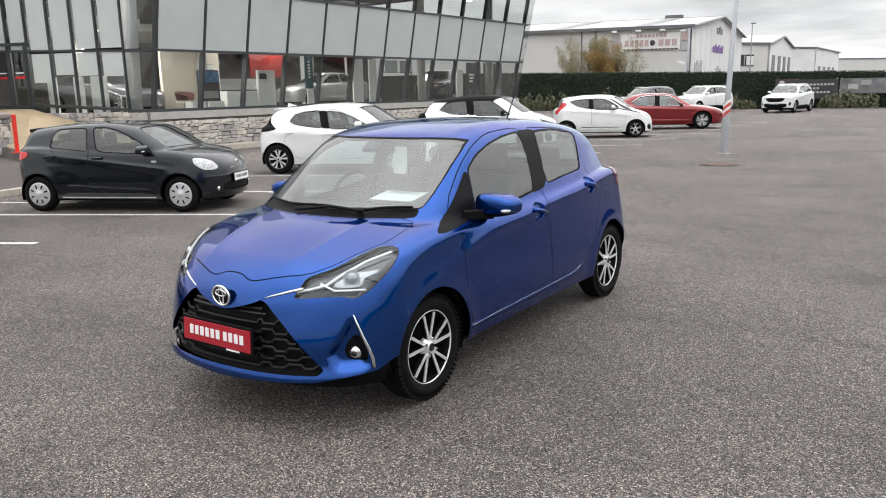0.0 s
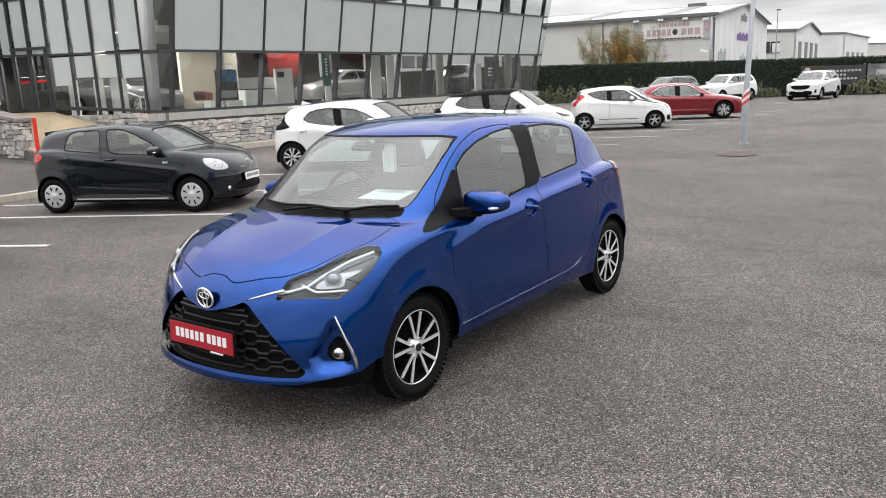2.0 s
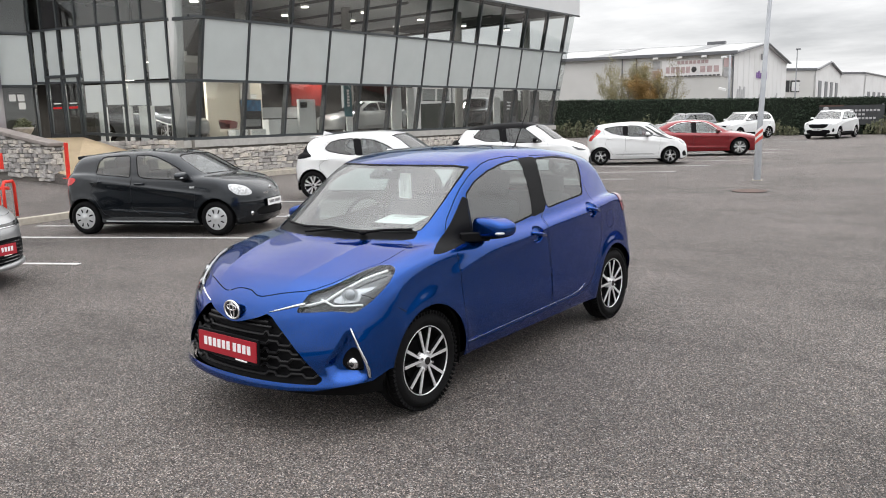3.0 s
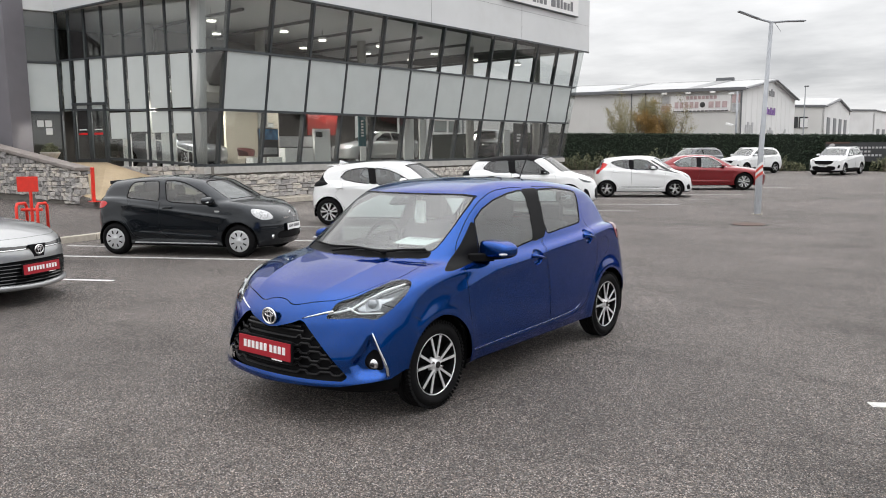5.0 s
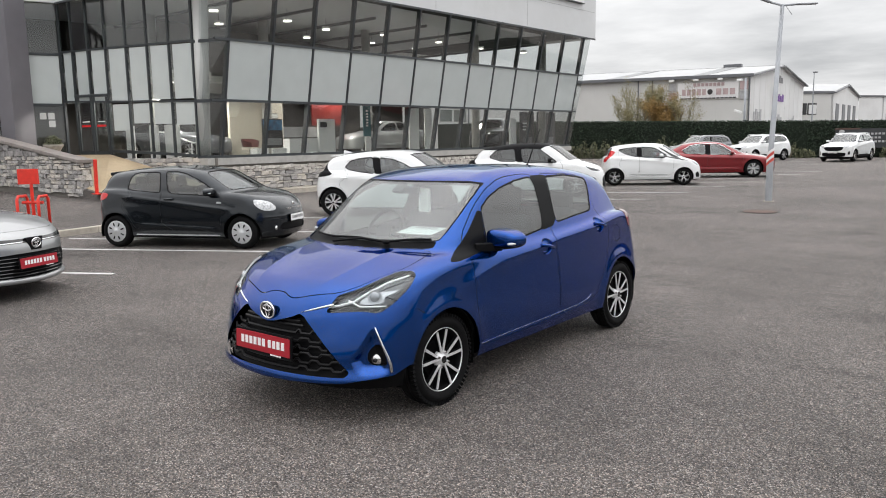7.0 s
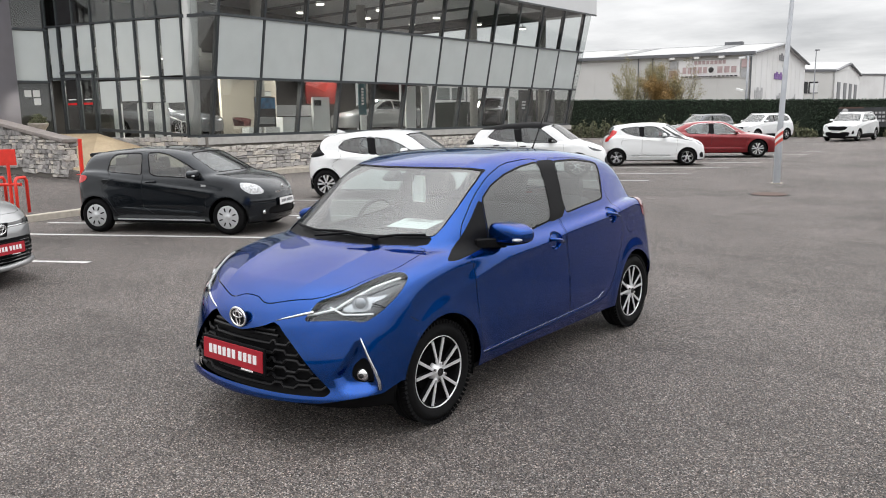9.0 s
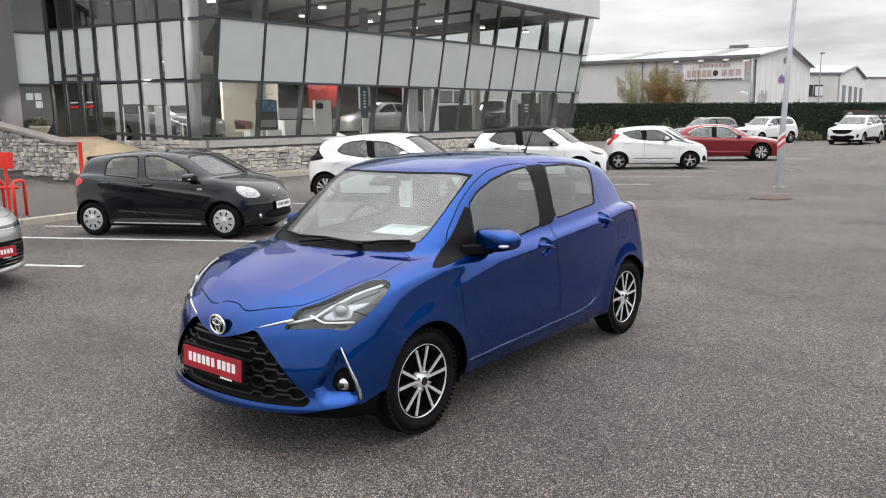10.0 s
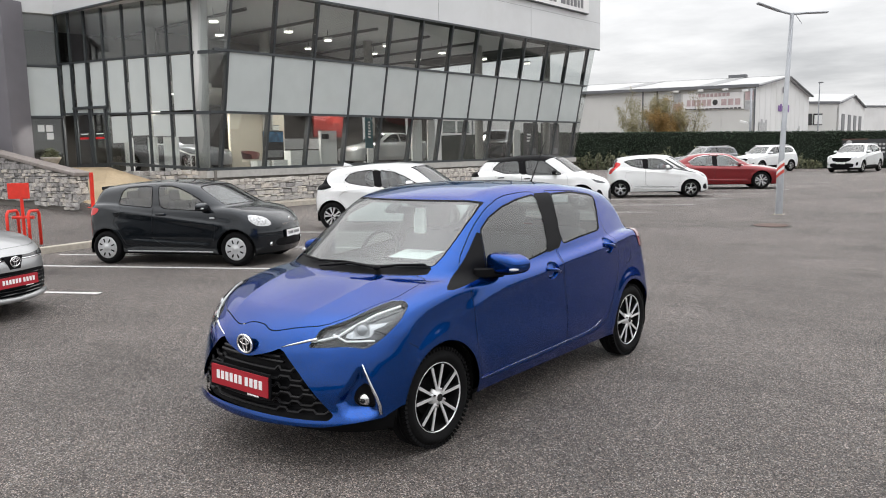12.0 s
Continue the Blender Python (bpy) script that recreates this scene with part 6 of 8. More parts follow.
            tube(bm, [(sgn * (x - 0.012), y - 0.085, z + 0.022), (sgn * (x + 0.016), y - 0.06, z + 0.018), (sgn * (x + 0.022), y, z + 0.006), (sgn * (x + 0.016), y + 0.07, z - 0.012), (sgn * (x - 0.012), y + 0.095, z - 0.018)], [0.010, 0.013, 0.0135, 0.013, 0.010], 10)
            part("door_handle", bm, BLUE_PAINT, car, smooth=True)
    # bright strip along the foot of the doors
    for sgn in (1, -1):
        bm = bmesh.new()
        pts = [(0.37, 0.333), (0.695, 0.338), (1.4, 0.350), (1.72, 0.358), (1.85, 0.375), (1.93, 0.41)]
        tube(bm, [(sgn * (side_of(f, y, z) + 0.002), y, z) for y, z in pts], [0.003, 0.003, 0.003, 0.0028, 0.002, 0.0012], 6)
        part("sill_strip", bm, CHROME, car)
    # the joint between bumper and wing
    for sgn in (1, -1):
        bm = bmesh.new()
        tube(bm, [(sgn * (side_of(f, y, z) - 0.0015), y, z) for y, z in ((-0.444, 0.781), (-0.36, 0.738), (-0.28, 0.692), (-0.215, 0.652))], 0.0028, 6)
        part("shut_line", bm, SEAM, car)
    # wipers
    lay = lambda x, y, h: (x, y, top_of(f, x, y) + h)
    bm = bmesh.new()
    tube(bm, [lay(-0.42, 0.06, 0.022), lay(-0.2, -0.015, 0.02), lay(0.05, -0.02, 0.02), lay(0.29, 0.0, 0.02)], 0.007, 8)
    part("wiper_blade", bm, BLACK, car)
    bm = bmesh.new()
    tube(bm, [lay(-0.15, -0.06, 0.015), lay(0.1, -0.035, 0.03), lay(0.30, -0.005, 0.022)], 0.008, 8)
    part("wiper_arm", bm, BLACK, car)
    bm = bmesh.new()
    tube(bm, [lay(0.30, 0.0, 0.018), lay(0.42, 0.06, 0.026), lay(0.57, 0.15, 0.02)], 0.0075, 8)
    part("wiper_blade", bm, BLACK, car)
    part("wiper_pivot", ellipsoid(Matrix.Translation(lay(0.30, 0.0, 0.018)) @ Matrix.Diagonal((0.03, 0.022, 0.016, 1)), 2), BLACK, car, smooth=True)
    # aerial, mirror, hanging number tag, price sheet
    zr = top_of(f, 0, 2.20)
    part("aerial", tube_bm([(0, 2.20, zr - 0.01), (0, 2.23, zr + 0.03), (0, 2.44, zr + 0.34)], [0.018, 0.006, 0.003], 8), BLACK, car)
    part("rear_view_mirror", box((0.19, 0.03, 0.055), Matrix.Translation((0.0, 0.60, 1.335)) @ Matrix.Rotation(0.2, 4, "X"), 0.012), SEAT_CLOTH, car)
    part("sensor_housing", box((0.10, 0.09, 0.03), Matrix.Translation((0.0, 0.49, 1.352)) @ Matrix.Rotation(0.55, 4, "X"), 0.012), SEAT_CLOTH, car)
    tag = part("hanging_tag", box((0.105, 0.003, 0.17), Matrix.Translation((0.14, 0.60, 1.265)) @ Matrix.Rotation(-0.12, 4, "Z"), 0.012), PAPER, car, "white hanging number tag")
    cu = bpy.data.curves.new("tag_number", "FONT")
    cu.body, cu.size, cu.align_x, cu.align_y, cu.extrude = "2", 0.06, "CENTER", "CENTER", 0.0005
    cu.materials.append(INK_GREY)
    no = new("tag_number", cu); no.parent = tag
    no.matrix_basis = Matrix.Translation((0.14, 0.596, 1.25)) @ Matrix.Rotation(-0.12, 4, "Z") @ Matrix.Rotation(math.pi / 2, 4, "X")
    sheet = part("price_sheet", box((0.297, 0.21, 0.002), Matrix.Translation((0.30, 0.37, 1.072)) @ Matrix.Rotation(0.10, 4, "Z") @ Matrix.Rotation(0.13, 4, "X")), PAPER, car, "white price sheet on the dashboard")
    for k in range(3):
        part("print_bar", box((0.2, 0.006, 0.001), Matrix.Translation((0.30, 0.37, 1.074)) @ Matrix.Rotation(0.10, 4, "Z") @ Matrix.Rotation(0.13, 4, "X") @ Matrix.Translation((0, 0.085 - k * 0.02, 0.001))), INK_GREY, sheet)
    return car, f


def stock_pieces(c, lamps, grille, extra=()):
    """Shut lines, lamps and trim for a five-door car, worked out from its windows."""
    wb, belt0 = c["wheelbase"], c["windows"][0][0][1]
    ws = c["windows"]
    b = (max(p[0] for p in ws[0]) + min(p[0] for p in ws[1])) / 2
    top0 = max(p[1] for p in ws[0]) + 0.03
    sill = c.get("door_foot", 0.32)
    a0, end = c["arch"] + 0.02, wb - c["arch"]
    tail = max(p[0] for p in ws[1])
    zb1 = ws[1][-1][1]
    out = []
    out += list(extra)
    q0, q1, q2, q3 = ws[0][-2], ws[1][0], ws[1][-1], ws[0][-1]
    out.append(("pillar_trim", "side", [(q0[0] - 0.02, q0[1] + 0.006), (q1[0] + 0.02, q1[1] + 0.006), (q2[0] + 0.02, q2[1] - 0.004), (q3[0] - 0.02, q3[1] - 0.004)], c.get("pillar_look", BLACK), -0.002, "", 0))
    out.append(("headlamp_unit", "corner", lamps, c.get("lamp_look", LAMP_UNIT), 0.003, "clear headlamp", c["lamp_limit"]))
    out.append(("grille", "front", grille, BLACK, -0.02, "black grille", -0.2))
    out.append(("front_door", "side", [(a0 - 0.02, belt0 - 0.02), (a0, 0.6), (a0 + 0.05, sill), (b, sill), (b, zb1 - 0.03), (b - 0.02, top0), (b - 0.25, top0 + 0.01), (ws[0][1][0], ws[0][1][1] + 0.03)], None, 0, "", 0))
    out.append(("rear_door", "side", [(b + 0.01, sill), (end - 0.08, sill), (end + 0.02, 0.5), (wb - 0.12, 0.75), (tail - 0.12, zb1 - 0.05), (tail + 0.03, zb1 + 0.08), (tail - 0.02, top0 - 0.06), (b + 0.1, top0), (b, top0)], None, 0, "", 0))
    return tuple(out)


def lamp_outline(fo, z, s=1.0):
    c0 = -0.02 + (0.80 - fo) * 0.707
    return [(c0 - 0.14 * s, z - 0.06), (c0 + 0.06 * s, z - 0.075), (c0 + 0.20 * s, z - 0.02), (c0 + 0.32 * s, z + 0.085), (c0 + 0.16 * s, z + 0.085), (c0 - 0.05 * s, z + 0.035)]


def nose_pose(nose, direction, c):
    """The pose of a car from the place of its nose on the ground and the way it faces."""
    d = Vector((*direction, 0)).normalized()
    left = Vector((-d.y, d.x, 0))
    m = Matrix(((*left, 0), (*(-d), 0), (0, 0, 1, 0), (0, 0, 0, 1))).transposed()
    m.translation = Vector((*nose, 0)) + d * min(p[1] for p in c["front"])
    return m


def finish(car, f, c, paint, mirror=True, plate=None, handles=True):
    b = (max(p[0] for p in c["windows"][0]) + min(p[0] for p in c["windows"][1])) / 2
    zb = c["windows"][0][-1][1]
    if mirror:
        y, z = c["windows"][0][0][0] + 0.12, c["windows"][0][0][1] + 0.05
        x = side_of(f, y, z) + 0.12
        build_mirrors(car, f, (x, y, z + 0.02), (0.10, 0.085, 0.068), paint, y - 0.05, z - 0.03)
    if handles:
        for y in (b - 0.16, c["wheelbase"] - 0.28):
            z = zb - 0.11 + (0.03 if y > b else 0)
            for sgn in (1, -1):
                x = side_of(f, y, z)
                part("door_handle", bar_bm((sgn * (x + 0.012), y - 0.09, z + 0.01), (sgn * (x + 0.012), y + 0.09, z), 0.032, 0.03, None, 0.008), paint, car)
    build_cabin(car, c, c["windows"][0][0][0] - 0.35, c["windows"][0][0][0] + 0.6, -0.36)


def build_mirage():
    c = adapt(HATCH, 3.68, 1.665, 1.50, 2.45, 0.287, 0.65,
              windows=[[(0.42, 0.917), (0.712, 1.115), (0.944, 1.225), (1.10, 1.285), (1.269, 1.318), (1.487, 1.322), (1.385, 0.966)], [(1.612, 1.315), (2.04, 1.305), (2.14, 1.285), (2.195, 1.20), (2.227, 1.040), (2.15, 1.022), (1.823, 0.998), (1.560, 0.975)]])
    c["lamp_limit"] = 0.1
    c["windscreen"] = [(0, 1.03), (0.3, 1.03), (0.5, 1.02), (0.62, 1.01), (0.54, 1.285), (0.44, 1.315), (0, 1.335)]
    c["roof"] = [(-1.2, 0.1), (-0.50, 0.68), (-0.05, 0.97), (0.70, 1.345), (0.95, 1.395), (1.3, 1.42), (1.8, 1.41), (2.35, 1.37), (2.70, 1.325), (2.78, 1.25), (2.90, 1.05), (2.93, 0.90), (2.95, 0.5), (2.96, 0.1)]
    c["rear"] = [(0.0, 2.72), (0.25, 2.90), (0.45, 2.965), (0.7, 2.98), (0.9, 2.96), (1.1, 2.92), (1.4, 2.78)]
    c["bonnet"] = [(-0.72, 0.70), (-0.62, 0.765), (-0.55, 0.82), (-0.38, 0.898), (-0.22, 0.948), (-0.09, 0.985)] + c["bonnet"][6:]
    c["front"] = [(0.0, -0.48), (0.18, -0.60), (0.3, -0.655), (0.5, -0.65), (0.64, -0.63), (0.74, -0.60), (0.84, -0.54), (1.0, -0.42)]
    c["pillar_look"] = DARK_CAR
    c["creases"] = ((0.1, 0.67, 2.5, 0.955, 0.016, 0.045), (0.35, 0.34, 2.1, 0.42, 0.012, 0.05))
    c["pieces"] = stock_pieces(c, [(-0.02, 0.684), (0.07, 0.648), (0.255, 0.66), (0.375, 0.751), (0.385, 0.85), (0.22, 0.83), (0.08, 0.79)], [(-0.3, 0.30), (0.42, 0.30), (0.50, 0.36), (0.40, 0.44), (-0.3, 0.44)],
                               extra=(("tail_lamp", "side", [(2.585, 0.945), (2.677, 0.97), (2.90, 0.94), (2.94, 0.80), (2.852, 0.81), (2.645, 0.858)], LAMP_RED, 0.006, "red tail lamp", 0),))
    car, f = build_car("dark_hatchback", "dark grey metallic five-door hatchback with silver wheel covers", c, DARK_CAR, heading((-6.42, 3.76), (0.905, 0.425), c, -1, 0.945), "cover", 0.021, TINTED_GLASS)
    finish(car, f, c, DARK_CAR)
    y = on_surface(f, 0.0, 0.52)
    build_plate(car, y - 0.02, 0.50, material=INK_WHITE, letters=(4, 5))
    part("grille_strip", bar_bm((-0.28, on_surface(f, 0.28, 0.66) - 0.005, 0.66), (0.28, on_surface(f, 0.28, 0.66) - 0.005, 0.66), 0.03, 0.03), CHROME, car)
    part("emblem", ellipsoid(Matrix.Translation((0, on_surface(f, 0, 0.73) - 0.005, 0.73)) @ Matrix.Diagonal((0.045, 0.01, 0.04, 1)), 2), CHROME, car)
    for sgn in (1, -1):
        part("sill_strip", bar_bm((sgn * (side_of(f, 0.5, 0.24) + 0.002), 0.42, 0.235), (sgn * (side_of(f, 1.9, 0.24) + 0.002), 2.05, 0.235), 0.018, 0.02), SILVER_PLASTIC, car)
        part("side_repeater", box((0.015, 0.09, 0.03), Matrix.Translation((sgn * side_of(f, 0.40, 0.80), 0.40, 0.80)), 0.006), SILVER_PLASTIC, car)
        part("fog_lamp", ellipsoid(Matrix.Translation((sgn * 0.56, on_surface(f, 0.56, 0.35) - 0.002, 0.35)) @ Matrix.Diagonal((0.04, 0.02, 0.04, 1)), 2), CHROME, car)
    zt = 1.325
    part("roof_spoiler", box((0.86, 0.17, 0.06), Matrix.Translation((0, 2.69, zt - 0.035)) @ Matrix.Rotation(-0.12, 4, "X"), 0.012), DARK_CAR, car)


def build_white_hatch():
    c = adapt(HATCH, 3.94, 1.745, 1.49, 2.56, 0.318, 0.80,
              windows=[[(0.62, 0.960), (0.556, 0.985), (0.898, 1.177), (1.163, 1.275), (1.477, 1.318), (1.400, 0.951)], [(1.655, 1.328), (1.951, 1.303), (2.184, 1.245), (2.289, 1.119), (2.185, 1.059), (1.911, 1.011), (1.575, 0.975)]])
    c["lamp_limit"] = 0.1
    c["creases"] = ((0.1, 0.80, 2.0, 0.86, 0.012, 0.05), (1.6, 0.93, 2.75, 0.86, 0.022, 0.09))
    c["rear"] = [(0.0, 2.88), (0.25, 3.06), (0.45, 3.14), (0.7, 3.15), (0.9, 3.10), (1.1, 3.02), (1.4, 2.85)]
    c["pieces"] = stock_pieces(c, lamp_outline(0.80, 0.75), [(-0.3, 0.25), (0.5, 0.25), (0.55, 0.5), (-0.3, 0.55)],
                               extra=(("tail_trim", "side", [(2.76, 1.22), (2.74, 1.10), (2.68, 1.03), (2.56, 0.96), (2.80, 0.90), (3.2, 0.90), (3.2, 1.08), (2.9, 1.22)], BLACK, 0.003, "black tail trim", 0),))
    car, f = build_car("white_hatchback", "white five-door hatchback with black tail trim", c, WHITE_CAR, heading((-9.14 + 2.56 * 0.90, 8.31 + 2.56 * 0.436), (0.90, 0.436), c, -1), "bright", 0.024, TINTED_GLASS)
    finish(car, f, c, WHITE_CAR)
    part("roof_spoiler", box((0.92, 0.14, 0.03), Matrix.Translation((0, 2.66, 1.372)) @ Matrix.Rotation(-0.16, 4, "X"), 0.012), WHITE_CAR, car)
    part("roof_fin", prism_bm([(-0.02, 2.35, 1.43), (-0.02, 2.58, 1.41), (-0.02, 2.56, 1.50)], (0.04, 0, 0)), WHITE_CAR, car)


def build_crossover():
    c = adapt(HATCH, 4.18, 1.765, 1.56, 2.56, 0.335, 0.84,
              windows=[[(0.62, 0.988), (0.564, 1.005), (0.856, 1.224), (1.069, 1.378), (1.614, 1.408), (1.545, 0.994)], [(1.815, 1.393), (2.36, 1.348), (2.545, 1.155), (2.202, 1.044), (1.745, 1.022)]])
    c["lamp_limit"] = 0.1
    c["creases"] = ((0.1, 0.85, 2.0, 0.92, 0.014, 0.05), (1.6, 1.0, 3.2, 0.92, 0.028, 0.09))
    c["lamp_look"] = LAMP_BOWL
    c["pieces"] = stock_pieces(c, [(-0.226, 0.735), (0.19, 0.815), (0.423, 0.89), (0.249, 0.755), (0.05, 0.73)], [(-0.3, 0.25), (0.52, 0.25), (0.45, 0.58), (-0.3, 0.62)],
                               extra=(("roof_panel", "top", [(-0.3, 0.55), (0.54, 0.72), (0.70, 1.1), (0.70, 2.3), (0.58, 2.85), (-0.3, 2.95)], BLACK, 0.002, "black roof", 1.36),
                                      ("tail_trim", "side", [(2.80, 1.42), (2.93, 1.2), (2.99, 1.04), (2.88, 0.955), (3.3, 0.93), (3.3, 1.12), (3.1, 1.2), (3.02, 1.43)], BLACK, 0.003, "black tail trim", 0),
                                      ("bumper_cheek", "corner", [(0.02, 0.25), (0.24, 0.25), (0.30, 0.40), (0.24, 0.58), (0.10, 0.52)], BLACK, -0.01, "", -0.1)))
    car, f = build_car("white_crossover", "white compact crossover with black roof", c, WHITE_CAR, nose_pose((-6.65, 16.95), (0.90, 0.436), c), "alloy", 0.034, CAR_GLASS_DARK)
    finish(car, f, c, BLACK)


def build_city_car():
    c = adapt(HATCH, 3.455, 1.615, 1.46, 2.34, 0.29, 0.70,
              windows=[[(0.66, 0.955), (0.585, 1.038), (0.948, 1.265), (1.10, 1.305), (1.427, 1.315), (1.418, 0.968)], [(1.588, 1.314), (2.0, 1.272), (2.208, 1.225), (1.969, 1.087), (1.578, 0.988)]])
    c["lamp_limit"] = 0.1
    c["rear"] = [(0.0, 2.60), (0.3, 2.70), (0.6, 2.75), (0.9, 2.72), (1.2, 2.62), (1.4, 2.5)]
    c["pieces"] = stock_pieces(c, lamp_outline(0.70, 0.75, 0.9), [(-0.3, 0.25), (0.48, 0.25), (0.45, 0.42), (-0.3, 0.46)],
                               extra=(("tail_lamp", "side", [(2.36, 1.19), (2.31, 1.15), (2.44, 1.02), (2.58, 0.92), (2.62, 0.82), (2.75, 0.80), (2.70, 1.0), (2.50, 1.22)], LAMP_RED, 0.006, "tall red tail lamp", 0),
                                      ("bumper_cheek", "corner", [(-0.02, 0.27), (0.22, 0.27), (0.25, 0.40), (0.10, 0.47), (0.03, 0.40)], BLACK, -0.01, "", -0.1),
                                      ("pillar_gloss", "side", [(0.05, 0.90), (0.36, 0.955), (0.60, 1.13), (0.86, 1.30), (0.80, 1.31), (0.50, 1.12), (0.20, 0.98)], GLOSS_BLACK, 0.002, "gloss black windscreen pillar", 0)))
    car, f = build_car("white_city_car", "small white city car with dark alloy wheels", c, WHITE_CAR, heading((-6.31, 22.08), (0.85, 0.527), c, -1), "spokes", 0.030, TINTED_GLASS)
    finish(car, f, c, WHITE_CAR)
    for sgn in (1, -1):
        bm = bmesh.new()
        tube(bm, [(sgn * (side_of(f, y, z) - 0.004), y, z) for y, z in ((0.64, 1.0), (0.45, 0.955), (0.25, 0.915), (0.05, 0.875), (-0.15, 0.83))], [0.012, 0.018, 0.02, 0.018, 0.010], 8)
        part("pillar_line", bm, GLOSS_BLACK, car, "gloss black line from pillar to headlamp", smooth=True)
        part("door_moulding", bar_bm((sgn * (side_of(f, 0.6, 0.36) + 0.004), 0.55, 0.36), (sgn * (side_of(f, 1.8, 0.36) + 0.004), 1.85, 0.37), 0.035, 0.012), BLACK, car)


SALOON = dict(HATCH,
    bonnet=[(-1.1, 0.62), (-0.97, 0.70), (-0.88, 0.76), (-0.6, 0.845), (-0.2, 0.92), (0.15, 0.955), (0.6, 0.955), (1.6, 0.955), (2.6, 0.985), (3.0, 1.02), (3.5, 1.045), (3.85, 1.04), (4.0, 1.0)],
    roof=[(-1.2, 0.1), (-0.4, 0.60), (0.05, 0.92), (1.05, 1.375), (1.35, 1.425), (1.75, 1.442), (2.3, 1.42), (2.75, 1.34), (3.35, 1.08), (3.6, 0.95), (3.75, 0.3)],
    side=[(0.0, 0.82), (0.2, 0.86), (0.35, 0.895), (0.55, 0.915), (0.75, 0.92), (0.9, 0.90), (1.05, 0.86), (1.3, 0.8)],
    glass_side=[(0.8, 0.86), (0.93, 0.83), (1.05, 0.78), (1.2, 0.71), (1.38, 0.61), (1.6, 0.50)],
    taper=[(-1.0, 0.03), (-0.3, 0.0), (2.8, 0.0), (3.4, 0.03), (3.9, 0.09)], glass_taper=[(-0.5, 0.06), (0.4, 0.03), (1.0, 0.0), (2.0, 0.0), (3.2, 0.10)],
    front=[(0.0, -0.82), (0.2, -0.93), (0.35, -0.98), (0.6, -0.97), (0.72, -0.94), (0.85, -0.86), (1.0, -0.7)],
    rear=[(0.0, 3.75), (0.3, 3.86), (0.6, 3.90), (0.85, 3.90), (1.0, 3.86), (1.3, 3.7)], wheelbase=2.825, hub=0.34, arch=0.385, rim=0.228, track=0.905, well=0.86,
    creases=((0.1, 0.78, 3.7, 0.90, 0.014, 0.05), (0.4, 0.34, 2.4, 0.38, 0.016, 0.05)), rear_bow=(0.1, 0.2), front_bow=(0.22, 0.36),
    windows=[[(0.72, 0.985), (1.0, 1.13), (1.25, 1.26), (1.45, 1.315), (1.75, 1.335), (1.78, 1.005)], [(1.86, 1.335), (2.25, 1.32), (2.55, 1.25), (2.95, 1.08), (2.80, 1.03), (1.88, 1.005)]],
    windscreen=[(0, 0.99), (0.5, 0.985), (0.68, 0.985), (0.58, 1.33), (0.45, 1.36), (0, 1.37)], windscreen_limit=1.5,
    rear_screen=[(0, 1.12), (0.55, 1.12), (0.50, 1.30), (0, 1.33)], rear_screen_limit=2.6, bottom=[(-1, 0.2), (0, 0.17), (3, 0.17), (3.8, 0.24)], lamp_limit=0.1)


def build_red_saloon():
    c = dict(SALOON, windows=[[(0.711, 0.922), (1.152, 1.225), (1.35, 1.298), (1.648, 1.322), (1.656, 0.908)], [(1.835, 1.322), (2.20, 1.295), (2.43, 1.24), (2.708, 1.086), (2.597, 0.962), (1.835, 0.926)]])
    c["pieces"] = stock_pieces(c, lamp_outline(0.98, 0.72), [(-0.3, 0.22), (0.6, 0.22), (0.66, 0.45), (-0.3, 0.5)])
    car, f = build_car("red_saloon", "deep red four-door saloon with silver alloy wheels", c, RED_CAR, heading((-5.70, 27.75), (0.87, 0.49), c, -1), "bright", 0.034, CAR_GLASS)
    finish(car, f, c, RED_CAR)
    for sgn in (1, -1):
        pts = [(0.68, 0.92), (1.15, 1.25), (1.35, 1.325), (1.65, 1.347), (1.84, 1.347), (2.2, 1.32), (2.44, 1.265), (2.74, 1.09)]
        bm = bmesh.new()
        tube(bm, [(sgn * (side_of(f, y, z) + 0.004), y, z) for y, z in pts], 0.014, 6)
        part("window_trim", bm, CHROME, car)


